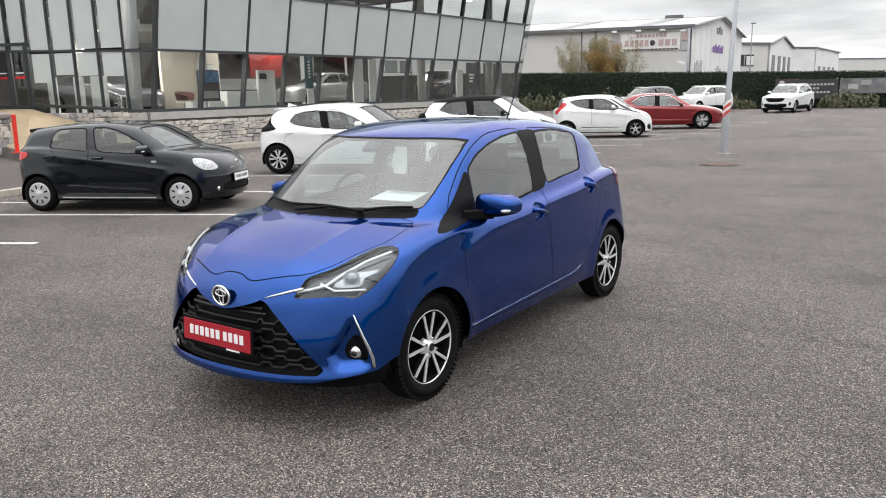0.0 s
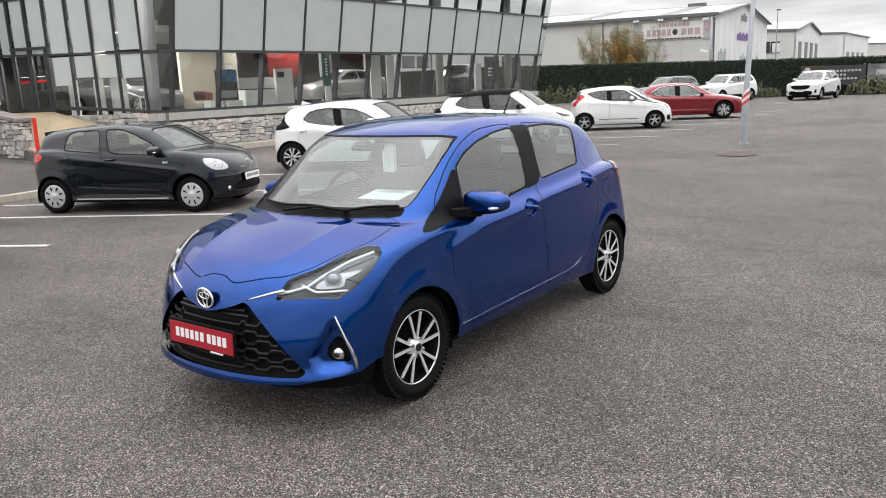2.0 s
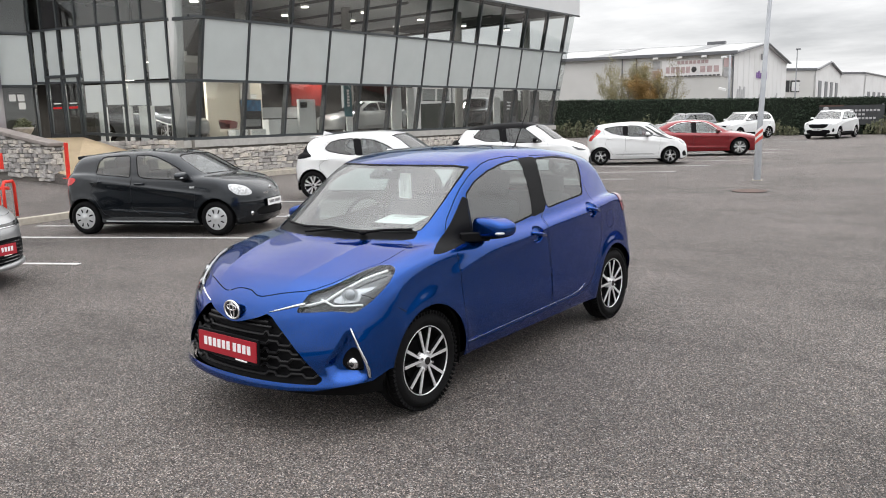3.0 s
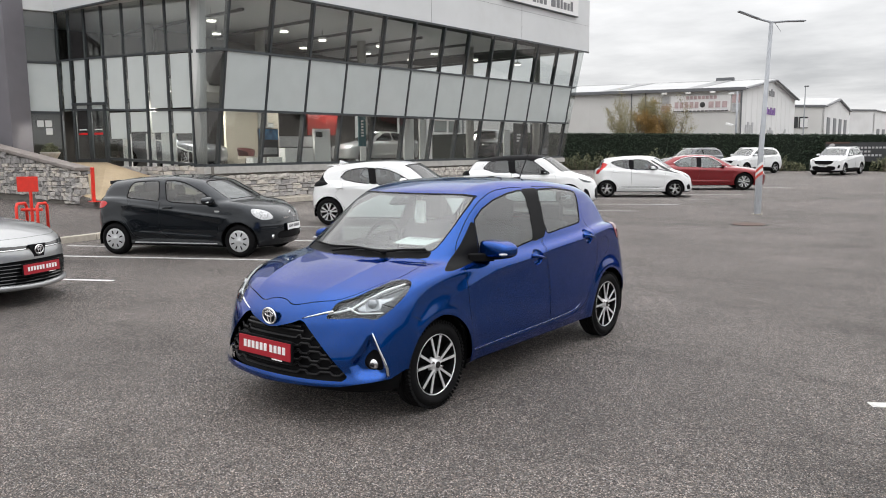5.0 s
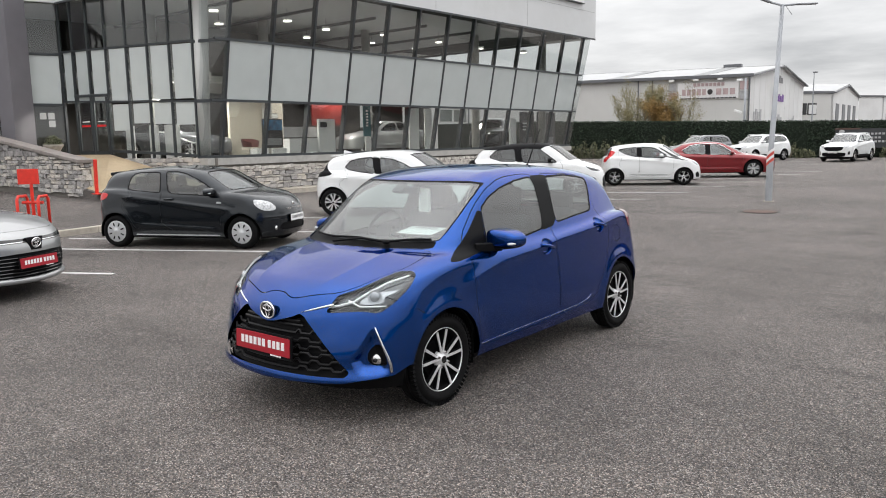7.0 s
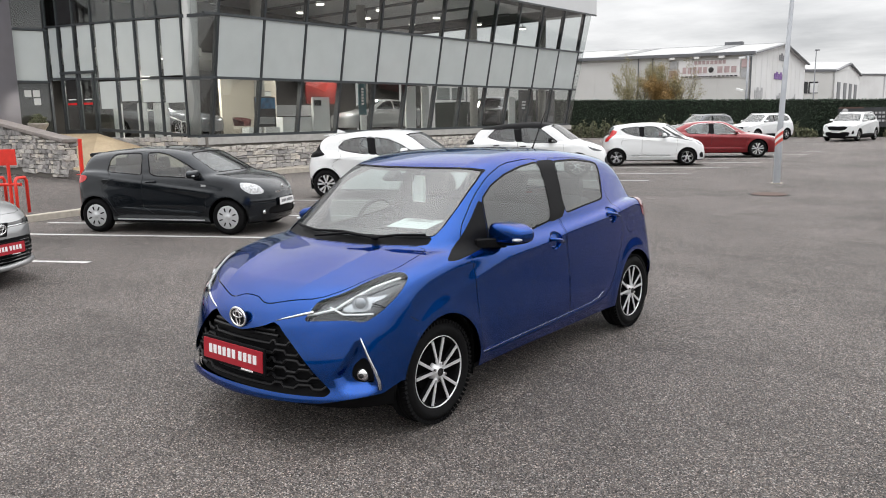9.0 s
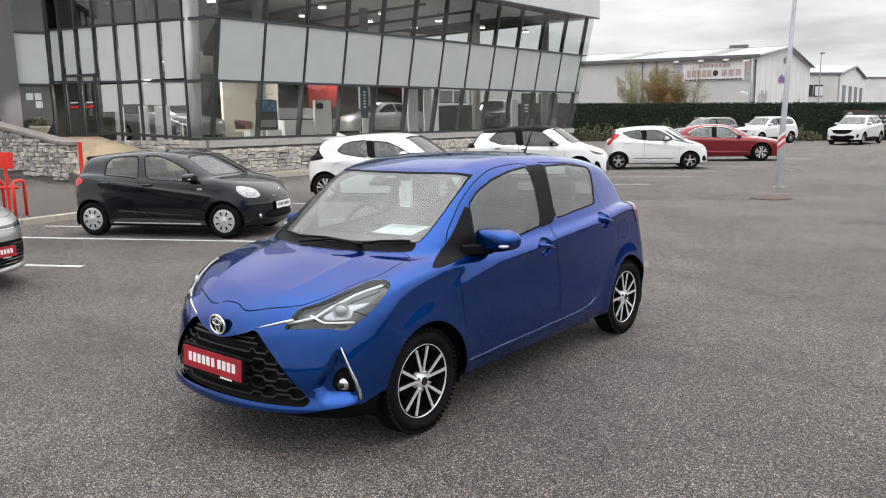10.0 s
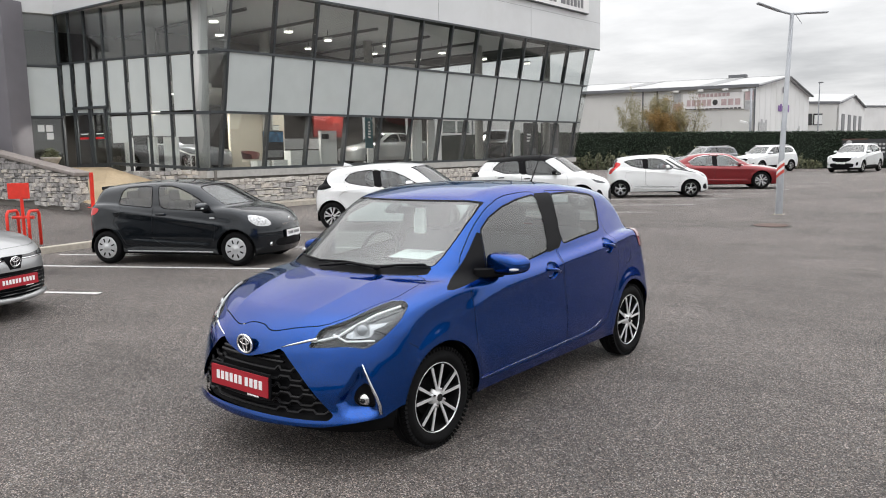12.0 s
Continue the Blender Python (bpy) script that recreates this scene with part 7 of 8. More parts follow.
def build_silver_car():
    c = adapt(SALOON, 4.40, 1.79, 1.44, 2.64, 0.325, 0.93)
    c["front_bow"] = (0.42, 0.62)
    c["pieces"] = (("grille", "front", [(-0.3, 0.20), (0.62, 0.235), (0.68, 0.33), (0.56, 0.50), (0.40, 0.535), (-0.3, 0.535)], BLACK, -0.02, "wide black mesh grille", -0.2),
                   ("lamp_band", "corner", [(-0.62, 0.668), (-0.3, 0.662), (-0.02, 0.655), (0.12, 0.672), (0.20, 0.74), (0.10, 0.748), (-0.1, 0.715), (-0.35, 0.695), (-0.62, 0.69)], GLOSS_BLACK, 0.004, "slim dark headlamp", 0.1),
                   ("bonnet", "top", [(-0.3, -0.80), (0.35, -0.74), (0.58, -0.60), (0.68, -0.2), (0.68, 0.05), (-0.3, -0.02)], None, 0, "", 0.6))
    car, f = build_car("silver_hatchback", "silver metallic car with black mesh grille and red plate", c, SILVER_CAR, nose_pose((-5.15, 0.05), (0.93, 0.37), c), "alloy", 0.026, CAR_GLASS)
    finish(car, f, c, SILVER_CAR)
    build_plate(car, on_surface(f, 0, 0.42) - 0.02, 0.43)
    build_emblem(car, f, 0.640, 0.062, EMBLEM)
    part("emblem_shield", prism_bm([(-0.12, on_surface(f, 0.1, 0.64) - 0.004, 0.70), (0.12, on_surface(f, 0.1, 0.64) - 0.004, 0.70), (0.07, on_surface(f, 0.07, 0.56) - 0.004, 0.56), (-0.07, on_surface(f, 0.07, 0.56) - 0.004, 0.56)], (0, 0.03, 0)), BLACK, car, "black emblem shield")
    part("bumper_lip", tube_bm([(x, on_surface(f, x, 0.24) - 0.012, 0.225 + 0.03 * abs(x)) for x in np.linspace(-0.72, 0.72, 25)], 0.034, 10), SILVER_CAR, car, "bright bumper lip", smooth=True)
    for z in (0.25, 0.29, 0.33, 0.37, 0.41, 0.45, 0.49):
        half = 0.60 - max(0, z - 0.36) * 0.7
        bm = bmesh.new()
        tube(bm, [(x, on_surface(f, x, z) + 0.004, z) for x in np.linspace(-half, half, 21)], 0.006, 5)
        part("grille_bar", bm, GLOSS_BLACK, car)
    bm = bmesh.new()
    tube(bm, [(x, on_surface(f, x, 0.66) - 0.004, 0.655) for x in np.linspace(-0.5, 0.5, 21)], 0.008, 6)
    part("chrome_strip", bm, CHROME, car)


def build_suv(name, label, paint, hub_at, direction, near, dark=False):
    c = adapt(HATCH, 4.60, 1.855, 1.69, 2.69, 0.36, 0.93,
              windows=[[(0.62, 1.13), (0.85, 1.28), (1.10, 1.45), (1.28, 1.525), (1.58, 1.545), (1.60, 1.17)], [(1.68, 1.545), (2.35, 1.53), (2.95, 1.48), (3.12, 1.30), (2.95, 1.22), (1.70, 1.18)]])
    c.update(lamp_limit=0.1, skirt=0.30, flare=0.022,
             bonnet=[(-1.1, 0.80), (-0.93, 0.90), (-0.85, 0.98), (-0.5, 1.05), (0.0, 1.11), (0.3, 1.13), (1.5, 1.13), (2.6, 1.17), (3.8, 1.17)],
             roof=[(-1.2, 0.1), (-0.35, 0.75), (0.10, 1.10), (0.85, 1.58), (1.1, 1.65), (1.6, 1.69), (2.4, 1.68), (3.1, 1.63), (3.3, 1.58), (3.45, 1.32), (3.56, 1.15), (3.6, 0.4)],
             front=[(0.0, -0.80), (0.3, -0.90), (0.5, -0.93), (0.85, -0.91), (0.95, -0.86), (1.1, -0.7)], front_bow=(0.18, 0.30))
    c["windscreen"] = [(0, 1.17), (0.5, 1.17), (0.72, 1.16), (0.62, 1.52), (0.5, 1.56), (0, 1.58)]
    c["pieces"] = stock_pieces(c, lamp_outline(0.93, 0.90), [(-0.3, 0.64), (0.40, 0.64), (0.56, 0.80), (0.50, 0.88), (-0.3, 0.86)],
                               extra=(("lower_grille", "front", [(-0.3, 0.30), (0.60, 0.30), (0.68, 0.46), (0.60, 0.55), (-0.3, 0.55)], BLACK, -0.02, "", -0.2),
                                      ("bumper_cheek", "corner", [(0.0, 0.42), (0.14, 0.42), (0.16, 0.62), (0.05, 0.62)], BLACK, -0.01, "", -0.2),
                                      ("sill_cladding", "side", [(0.40, 0.25), (2.28, 0.25), (2.28, 0.43), (0.40, 0.43)], BLACK, 0.003, "black sill cladding", 0)))
    car, f = build_car(name, label, c, paint, heading(hub_at, direction, c, near), "alloy", 0.036, CAR_GLASS)
    finish(car, f, c, paint)
    build_plate(car, on_surface(f, 0, 0.57) - 0.02, 0.57, material=INK_WHITE, letters=(3, 5))
    for sgn in (1, -1):
        part("roof_rail", tube_bm([(sgn * 0.60, 1.0, 1.60), (sgn * 0.60, 1.15, 1.66), (sgn * 0.59, 2.7, 1.67), (sgn * 0.58, 2.9, 1.62)], 0.018, 8), SILVER_PLASTIC, car)


# ---------------------------------------------------------------- plants
def leaf_cloud(name, spots, size, material, seed, parent=None):
    """Many small bent leaves, each of two triangles, at the given spots."""
    rng = np.random.default_rng(seed)
    n = len(spots)
    spots = np.asarray(spots, float)
    a = rng.normal(size=(n, 3)); a /= np.linalg.norm(a, axis=1)[:, None]
    b = np.cross(a, rng.normal(size=(n, 3))); b /= np.linalg.norm(b, axis=1)[:, None]
    c = np.cross(a, b)
    s = size * rng.uniform(0.6, 1.4, n)[:, None]
    v = np.stack([spots - a * s, spots + b * s * 0.45 + c * s * 0.12, spots + a * s, spots - b * s * 0.45 + c * s * 0.12], 1).reshape(-1, 3)
    f = np.arange(4 * n).reshape(n, 4)
    me = bpy.data.meshes.new(name)
    me.from_pydata(v.tolist(), [], f.tolist())
    me.materials.append(material)
    ob = new(name, me)
    if parent: ob.parent = parent
    return ob


def leaf_mat(name, dark, light, rough=0.6):
    """Leaves that differ one from another, with some light through them."""
    m = bpy.data.materials.new(name)
    nt, lk = nodes_of(m)
    b = nt["Principled BSDF"]
    g = nt.new("ShaderNodeNewGeometry")
    r = nt.new("ShaderNodeValToRGB")
    r.color_ramp.elements[0].color, r.color_ramp.elements[1].color = (*dark, 1), (*light, 1)
    lk.new(g.outputs["Random Per Island"], r.inputs["Fac"]); lk.new(r.outputs["Color"], b.inputs["Base Color"])
    b.inputs["Roughness"].default_value = rough
    b.inputs["Subsurface Weight"].default_value = 0.0
    return m


HEDGE_LEAF = leaf_mat("hedge_leaf", (0.024, 0.042, 0.026), (0.040, 0.062, 0.036), 0.85)
SHRUB_LEAF = leaf_mat("shrub_leaf", (0.055, 0.062, 0.035), (0.18, 0.185, 0.10))
GOLD_LEAF = leaf_mat("autumn_leaf", (0.17, 0.10, 0.03), (0.42, 0.26, 0.08))
OLIVE_LEAF = leaf_mat("thin_leaf", (0.16, 0.14, 0.07), (0.38, 0.34, 0.18))
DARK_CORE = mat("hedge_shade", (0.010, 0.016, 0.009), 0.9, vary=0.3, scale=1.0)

# ---------------------------------------------------------------- the far side of the car park
HD = Vector((0.98, 0.19, 0)).normalized()
HN = Vector((HD.y, -HD.x, 0))
HP = Vector((-9.5, 54.3, 0))


def build_hedge():
    h = thing("hedge", "tall clipped dark green hedge along the car park", "hedge", kind="stuff")
    high = lambda s: np.clip(2.57 - 0.021 * s, 2.3, 3.1)      # the clipped top falls gently
    # solid core whose near-black green stands in for shade between the leaves
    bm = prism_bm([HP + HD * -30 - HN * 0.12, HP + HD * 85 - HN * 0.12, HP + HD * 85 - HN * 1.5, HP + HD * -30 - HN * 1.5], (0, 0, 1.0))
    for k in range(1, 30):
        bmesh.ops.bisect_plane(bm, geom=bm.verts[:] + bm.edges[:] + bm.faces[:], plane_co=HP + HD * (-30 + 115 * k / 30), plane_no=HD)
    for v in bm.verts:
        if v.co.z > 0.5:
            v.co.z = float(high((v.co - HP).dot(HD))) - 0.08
    part("hedge_shade_core", bm, DARK_CORE, h)
    rng = np.random.default_rng(3)
    n = 60000
    s = rng.uniform(-26, 62, n)
    z = rng.uniform(0.0, 1.0, n) * (high(s) + 0.02)
    o = rng.uniform(-0.14, 0.06, n) + 0.05 * np.sin(s * 1.3) + 0.03 * np.sin(s * 3.7 + z * 2)
    top = rng.random(n) < 0.14
    z = np.where(top, high(s) - 0.06 + rng.uniform(-0.04, 0.06, n), z)
    o = np.where(top, -rng.uniform(0, 1.4, n), o)
    p = np.array(HP)[None] + s[:, None] * np.array(HD)[None] + o[:, None] * np.array(HN)[None]
    p[:, 2] = z
    leaf_cloud("hedge_leaves", p, 0.068, HEDGE_LEAF, 4, h)


def shrub(at, r, hgt, material, seed, n=420):
    rng = np.random.default_rng(seed)
    d = rng.normal(size=(n, 3)); d /= np.linalg.norm(d, axis=1)[:, None]
    d[:, 2] = np.abs(d[:, 2])
    rad = rng.uniform(0.55, 1.0, n) ** 0.5
    lump = 1 + 0.18 * np.sin(d[:, 0] * 5 + seed) + 0.15 * np.sin(d[:, 1] * 7 + seed)
    p = d * (rad * lump)[:, None] * np.array([r, r, hgt])
    p += np.array([at[0], at[1], 0.03])
    t = thing("shrub", "rounded green garden shrub at the foot of the hedge", "shrub", "shrubs along the hedge")
    leaf_cloud("foliage", p, 0.085, material, seed + 1, t)
    bm = bmesh.new()
    for k in range(5):
        a = 2 * math.pi * k / 5
        tube(bm, [(at[0], at[1], 0), (at[0] + r * 0.35 * math.cos(a), at[1] + r * 0.35 * math.sin(a), hgt * 0.75)], [0.03, 0.012], 5)
    part("stems", bm, BARK, t)


def build_shrubs():
    rng = random.Random(8)
    s = -20.5
    k = 0
    while s < -4.5:
        p = HP + HD * s + HN * rng.uniform(0.7, 1.4)
        r = rng.uniform(0.5, 0.85)
        shrub(p, r, rng.uniform(0.95, 1.5), SHRUB_LEAF, 40 + k)
        s += r * rng.uniform(1.1, 1.7)
        k += 1
    for s, r, h in ((-1.6, 0.75, 0.85), (-0.6, 0.5, 0.6), (1.4, 0.6, 0.7), (4.7, 0.8, 1.0), (5.6, 0.95, 1.15), (6.6, 0.8, 0.95)):
        shrub(HP + HD * s + HN * 0.8, r, h, SHRUB_LEAF, 80 + int(s * 3))


def build_tree(name, at, height, spread, leaves, material, seed, label):
    """A tapered trunk that forks into limbs and twigs, with leaves about the twigs."""
    rng = random.Random(seed)
    t = thing(name, label, "tree")
    spots = []
    bm = bmesh.new()

    def limb(p, d, length, r, depth):
        pts, rad = [p], [r]
        q = p.copy()
        for k in range(3):
            d = (d + Vector((rng.uniform(-0.2, 0.2), rng.uniform(-0.2, 0.2), rng.uniform(-0.05, 0.2)))).normalized()
            q = q + d * length / 3
            pts.append(q.copy()); rad.append(r * (1 - 0.22 * (k + 1)))
            if depth <= 1:
                spots.append(q.copy())
        tube(bm, pts, rad, 5 if depth < 2 else 8, False)
        if depth:
            for k in range(rng.choice((3, 4))):
                e = (d + Vector((rng.uniform(-1, 1), rng.uniform(-1, 1), rng.uniform(-0.1, 0.7))) * spread).normalized()
                limb(pts[rng.choice((1, 2, 3))], e, length * rng.uniform(0.55, 0.75), r * 0.45, depth - 1)

    for k in range(5):
        a = rng.uniform(0, 6.28)
        limb(Vector(at), Vector((math.cos(a) * 0.34, math.sin(a) * 0.34, 1)).normalized(), height * 0.42, 0.10, 3)
    part("trunk", bm, BARK, t)
    pick = [rng.choice(spots) + Vector((rng.gauss(0, 0.16), rng.gauss(0, 0.16), rng.gauss(0, 0.16))) for _ in range(leaves)]
    leaf_cloud("crown", [tuple(p) for p in pick], 0.062, material, seed, t)


def build_warehouse():
    c = Vector((-20.35, 74.2, 0))
    a, b = Vector((-0.95, -0.31, 0)).normalized(), Vector((-0.045, 1.0, 0)).normalized()
    h, ap, L, W = 7.36, 8.98, 60.0, 24.3
    up = Vector((0, 0, 1))
    w = thing("warehouse", "grey metal-clad warehouse with pitched roof", "building", kind="structure")
    part("front_wall", prism_bm([c, c + a * L, c + a * L + b * 0.2, c + b * 0.2], (0, 0, h)), CLAD, w)
    part("gable_wall", prism_bm([c, c + b * W, c + b * W + up * h, c + b * W * 0.5 + up * ap, c + up * h], a * 0.2), CLAD_LIGHT, w)
    for q0, q1 in ((c + up * h, c + b * W * 0.5 + up * ap), (c + b * W * 0.5 + up * ap, c + b * W + up * h)):
        part("roof_slope", prism_bm([q0 - a * 0.4 - b * 0.3, q0 + a * L - b * 0.3, q1 + a * L, q1 - a * 0.4], (0, 0, 0.15)), ROOF_SHEET, w)
        part("verge_trim", bar_bm(q0 - a * 0.42 + up * 0.02, q1 - a * 0.42 + up * 0.02, 0.28, 0.1), TRIM_DARK, w)
    part("gutter", bar_bm(c + up * (h + 0.02) - b * 0.35 - a * 0.4, c + a * L + up * (h + 0.02) - b * 0.35, 0.34, 0.3), TRIM_DARK, w)
    o = -b * 0.03
    for s in (0.0, 9.2, 10.6, 19.5, 29.0, 38.5):
        part("downpipe", bar_bm(c + a * s + o * 2, c + a * s + o * 2 + up * h, 0.11, 0.10), TRIM_DARK, w)
    for k in range(5):      # dark rooflight strips on the near slope
        s = 4.0 + k * 8.5
        q0, q1 = c + a * s + up * (h + 0.17), c + a * s + b * W * 0.47 + up * (ap + 0.09)
        part("rooflight", prism_bm([q0, q0 + a * 1.5, q1 + a * 1.5, q1], (0, 0, 0.03)), ROOF_STRIP, w)
    part("ridge_vent", box((1.9, 1.0, 0.34), Matrix.Translation(c + a * 4.9 + b * W * 0.5 + up * (ap + 0.3)) @ Matrix.Rotation(0.17, 4, "Z"), 0.03), TRIM_DARK, w)
    # sheet joints in the cladding
    for s in np.arange(3.0, 40, 3.0):
        part("cladding_rib", bar_bm(c + a * s + o, c + a * s + o + up * h, 0.015, 0.02), CLAD, w)
    for s in np.arange(1.5, W, 2.2):
        part("cladding_rib", bar_bm(c + b * s - a * 0.03, c + b * s - a * 0.03 + up * (h + (ap - h) * (1 - abs(s / W * 2 - 1))), 0.02, 0.015), CLAD_LIGHT, w)
    for s, z in ((2.6, 7.1), (4.9, 7.1), (7.2, 7.1)):
        part("sign_lamp", box((0.5, 0.25, 0.2), Matrix.Translation(c + a * s - b * 0.5 + up * z), 0.03), WHITE_PAINT, w)
    part("louvre_vent", box((0.9, 0.08, 0.5), Matrix.Translation(c + a * 6.2 - b * 0.05 + up * 3.2) @ Matrix.Rotation(0.17, 4, "Z"), 0.02), CLAD_LIGHT, w)
    # the long sign: faded print as plain bars
    sg = thing("long_sign", "long white sign with faded red print and picture squares", "sign")
    z0, z1 = 5.2, 6.85
    part("sign_board", prism_bm([c + a * 1.0 + o * 2 + up * z0, c + a * 6.7 + o * 2 + up * z0, c + a * 6.7 + o * 4 + up * z0, c + a * 1.0 + o * 4 + up * z0], (0, 0, z1 - z0)), SIGN_WHITE, sg)
    def bars(s0, s1, z, hh, n, material):
        step = (s1 - s0) / n
        for k in range(n):
            q = c + a * (s0 + step * k) + o * 5 + up * z
            part("print_bar", prism_bm([q, q + a * step * 0.74, q + a * step * 0.74 + o, q + o], (0, 0, hh)), material, sg)
    bars(2.3, 5.3, 6.48, 0.32, 8, SIGN_PINK)
    bars(1.3, 3.2, 5.62, 0.60, 3, SIGN_PINK)
    bars(4.0, 6.4, 5.62, 0.60, 5, SIGN_PINK)
    part("print_disc", ellipsoid(Matrix.Translation(c + a * 3.62 + o * 6 + up * 5.92) @ Matrix.Diagonal((0.28, 0.05, 0.28, 1)), 2), POSTER_DARK, sg)
    bars(1.2, 6.5, 5.24, 0.13, 14, POSTER_DARK)
    for s in (0.12, 6.85):
        for z in (5.1, 6.05):
            q = c + a * s + o * 3 + up * z
            part("picture_square", prism_bm([q, q + a * 0.75, q + a * 0.75 + o, q + o], (0, 0, 0.82)), SIGN_PINK if (s > 1) == (z < 6) else INK_PALE, sg)
    # signs on the gable
    for s, z, ww, hh, m in ((11.5, 5.6, 5.0, 0.8, SIGN_PURPLE), (12.0, 7.6, 2.6, 0.8, INK_GREY), (3.0, 3.6, 3.2, 1.2, INK_PALE), (12.0, 3.2, 3.0, 1.2, INK_PALE), (19.0, 3.2, 1.2, 1.1, INK_PALE)):
        g = thing("gable_sign", "small faded sign on the gable wall", "sign", "gable signs")
        n = max(2, int(ww / 0.8))
        for k in range(n):
            q = c + b * (s - ww / 2 + ww * k / n) - a * 0.05 + up * (z - hh / 2)
            part("print_bar", prism_bm([q, q + b * ww / n * 0.8, q + b * ww / n * 0.8 - a * 0.03, q - a * 0.03], (0, 0, hh * (0.75 + 0.25 * (k % 2)))), m, g)


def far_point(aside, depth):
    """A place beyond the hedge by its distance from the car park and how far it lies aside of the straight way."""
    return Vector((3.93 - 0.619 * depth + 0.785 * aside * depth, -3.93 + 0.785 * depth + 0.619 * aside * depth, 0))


def build_far_sheds():
    up = Vector((0, 0, 1))
    for k, (lat0, lat1, lat2, depth, deep, h, ap, m1, m2) in enumerate(((0.440, 0.491, 0.523, 104.0, 16.0, 7.0, 8.35, CLAD, CLAD_LIGHT), (0.524, 0.556, 0.588, 150.0, 26.0, 8.45, 8.45, CLAD_LIGHT, CLAD_LIGHT), (0.575, 0.66, 0.70, 230.0, 20.0, 8.6, 10.0, CLAD, CLAD_LIGHT))):
        s = thing("distant_shed", "pale industrial shed beyond the hedge", "building", "distant sheds", kind="structure")
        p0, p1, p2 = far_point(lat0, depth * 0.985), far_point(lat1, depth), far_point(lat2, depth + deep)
        part("front_wall", prism_bm([p0, p1, p1 + (p2 - p1) * 0.01, p0 + (p2 - p1) * 0.01], (0, 0, h)), m1, s)
        mid = (p1 + p2) / 2
        n = (p1 - p0).normalized()
        part("gable_wall", prism_bm([p1, p2, p2 + up * h, mid + up * ap, p1 + up * h], -n * 0.3), m2, s)
        for q0, q1 in ((p1 + up * h, mid + up * ap), (mid + up * ap, p2 + up * h)):
            part("roof_slope", prism_bm([q0 + n * 0.3, q0 - n * 26, q1 - n * 26, q1 + n * 0.3], (0, 0, 0.2)), ROOF_SHEET, s)
            part("verge_trim", bar_bm(q0 + n * 0.3, q1 + n * 0.3, 0.35, 0.15), TRIM_DARK, s)
        part("gutter", bar_bm(p0 + up * h, p1 + up * h, 0.35, 0.3), TRIM_DARK, s)
        if k == 0:
            d = (p1 - p0)
            out = Vector((d.y, -d.x, 0)).normalized() * 0.1
            for f0, f1 in ((0.06, 0.33), (0.36, 0.58)):
                w = part("window", prism_bm([p0 + d * f0 + out + up * 4.1, p0 + d * f1 + out + up * 4.1, p0 + d * f1 + up * 4.1, p0 + d * f0 + up * 4.1], (0, 0, 1.5)), GLOSS_BLACK, s, "dark strip window")
            part("window", prism_bm([p0 + d * 0.38 + out * 1.6 + up * 4.2, p0 + d * 0.57 + out * 1.6 + up * 4.2, p0 + d * 0.57 + out + up * 4.2, p0 + d * 0.38 + out + up * 4.2], (0, 0, 1.2)), CLAD_LIGHT, s, "pale blind")
            e = p2 - p1
            out = n * 0.12
            for f0 in (0.10, 0.34, 0.56, 0.78):
                part("roller_door", prism_bm([p1 + e * f0 + out, p1 + e * (f0 + 0.10) + out, p1 + e * (f0 + 0.10), p1 + e * f0], (0, 0, 5.6)), TRIM_DARK, s, "dark tall opening")
        if k == 1:
            e = p2 - p1
            for f0 in (0.1, 0.3, 0.5, 0.7):
                part("window", prism_bm([p1 + e * f0 + n * 0.1 + up * 3, p1 + e * (f0 + 0.1) + n * 0.1 + up * 3, p1 + e * (f0 + 0.1) + up * 3, p1 + e * f0 + up * 3], (0, 0, 2.0)), TRIM_DARK, s)


def build_banner(s0, s1, z0, z1, material, label, red=False):
    g = thing("hedge_banner", label, "banner", "banners on the hedge")
    q = lambda s, o: HP + HD * s + HN * o
    part("banner_sheet", prism_bm([q(s0, 0.22), q(s1, 0.22), q(s1, 0.18), q(s0, 0.18)], (0, 0, z1 - z0), Matrix.Translation((0, 0, z0))), material, g)
    for s in (s0 + 0.1, s1 - 0.1):
        part("banner_post", tube_bm([(*q(s, 0.16).to_2d(), 0), (*q(s, 0.16).to_2d(), z1 + 0.05)], 0.04, 8), POLE, g)
    if red:
        part("banner_top", prism_bm([q(s0, 0.24), q(s0 + 1.5, 0.24), q(s0 + 1.5, 0.225), q(s0, 0.225)], (0, 0, 0.10), Matrix.Translation((0, 0, z1 - 0.06))), RUST, g)
        rows = ((0.88, 0.55, 10), (0.62, 0.55, 6), (0.36, 0.55, 9))
        for fz, _, n in rows:
            for k in range(n):
                s = s0 + 1.5 + k * 0.22
                part("print_bar", prism_bm([q(s, 0.245), q(s + 0.15, 0.245), q(s + 0.15, 0.225), q(s, 0.225)], (0, 0, 0.13), Matrix.Translation((0, 0, z0 + fz))), INK_PALE, g)
        part("print_disc", ellipsoid(Matrix.Translation(q(s0 + 0.4, 0.24) + Vector((0, 0, z0 + 1.1))) @ Matrix.Diagonal((0.2, 0.02, 0.14, 1)), 2), INK_PALE, g)
    else:
        for k in range(5):
            s = s0 + 0.5 + k * 0.75
            part("print_bar", prism_bm([q(s, 0.245), q(s + 0.6, 0.245), q(s + 0.6, 0.225), q(s, 0.225)], (0, 0, 0.34), Matrix.Translation((0, 0, z0 + 0.3 + 0.25 * (k % 2)))), (INK_PALE, SILVER_CAR, INK_GREY, SILVER_CAR, INK_PALE)[k], g)


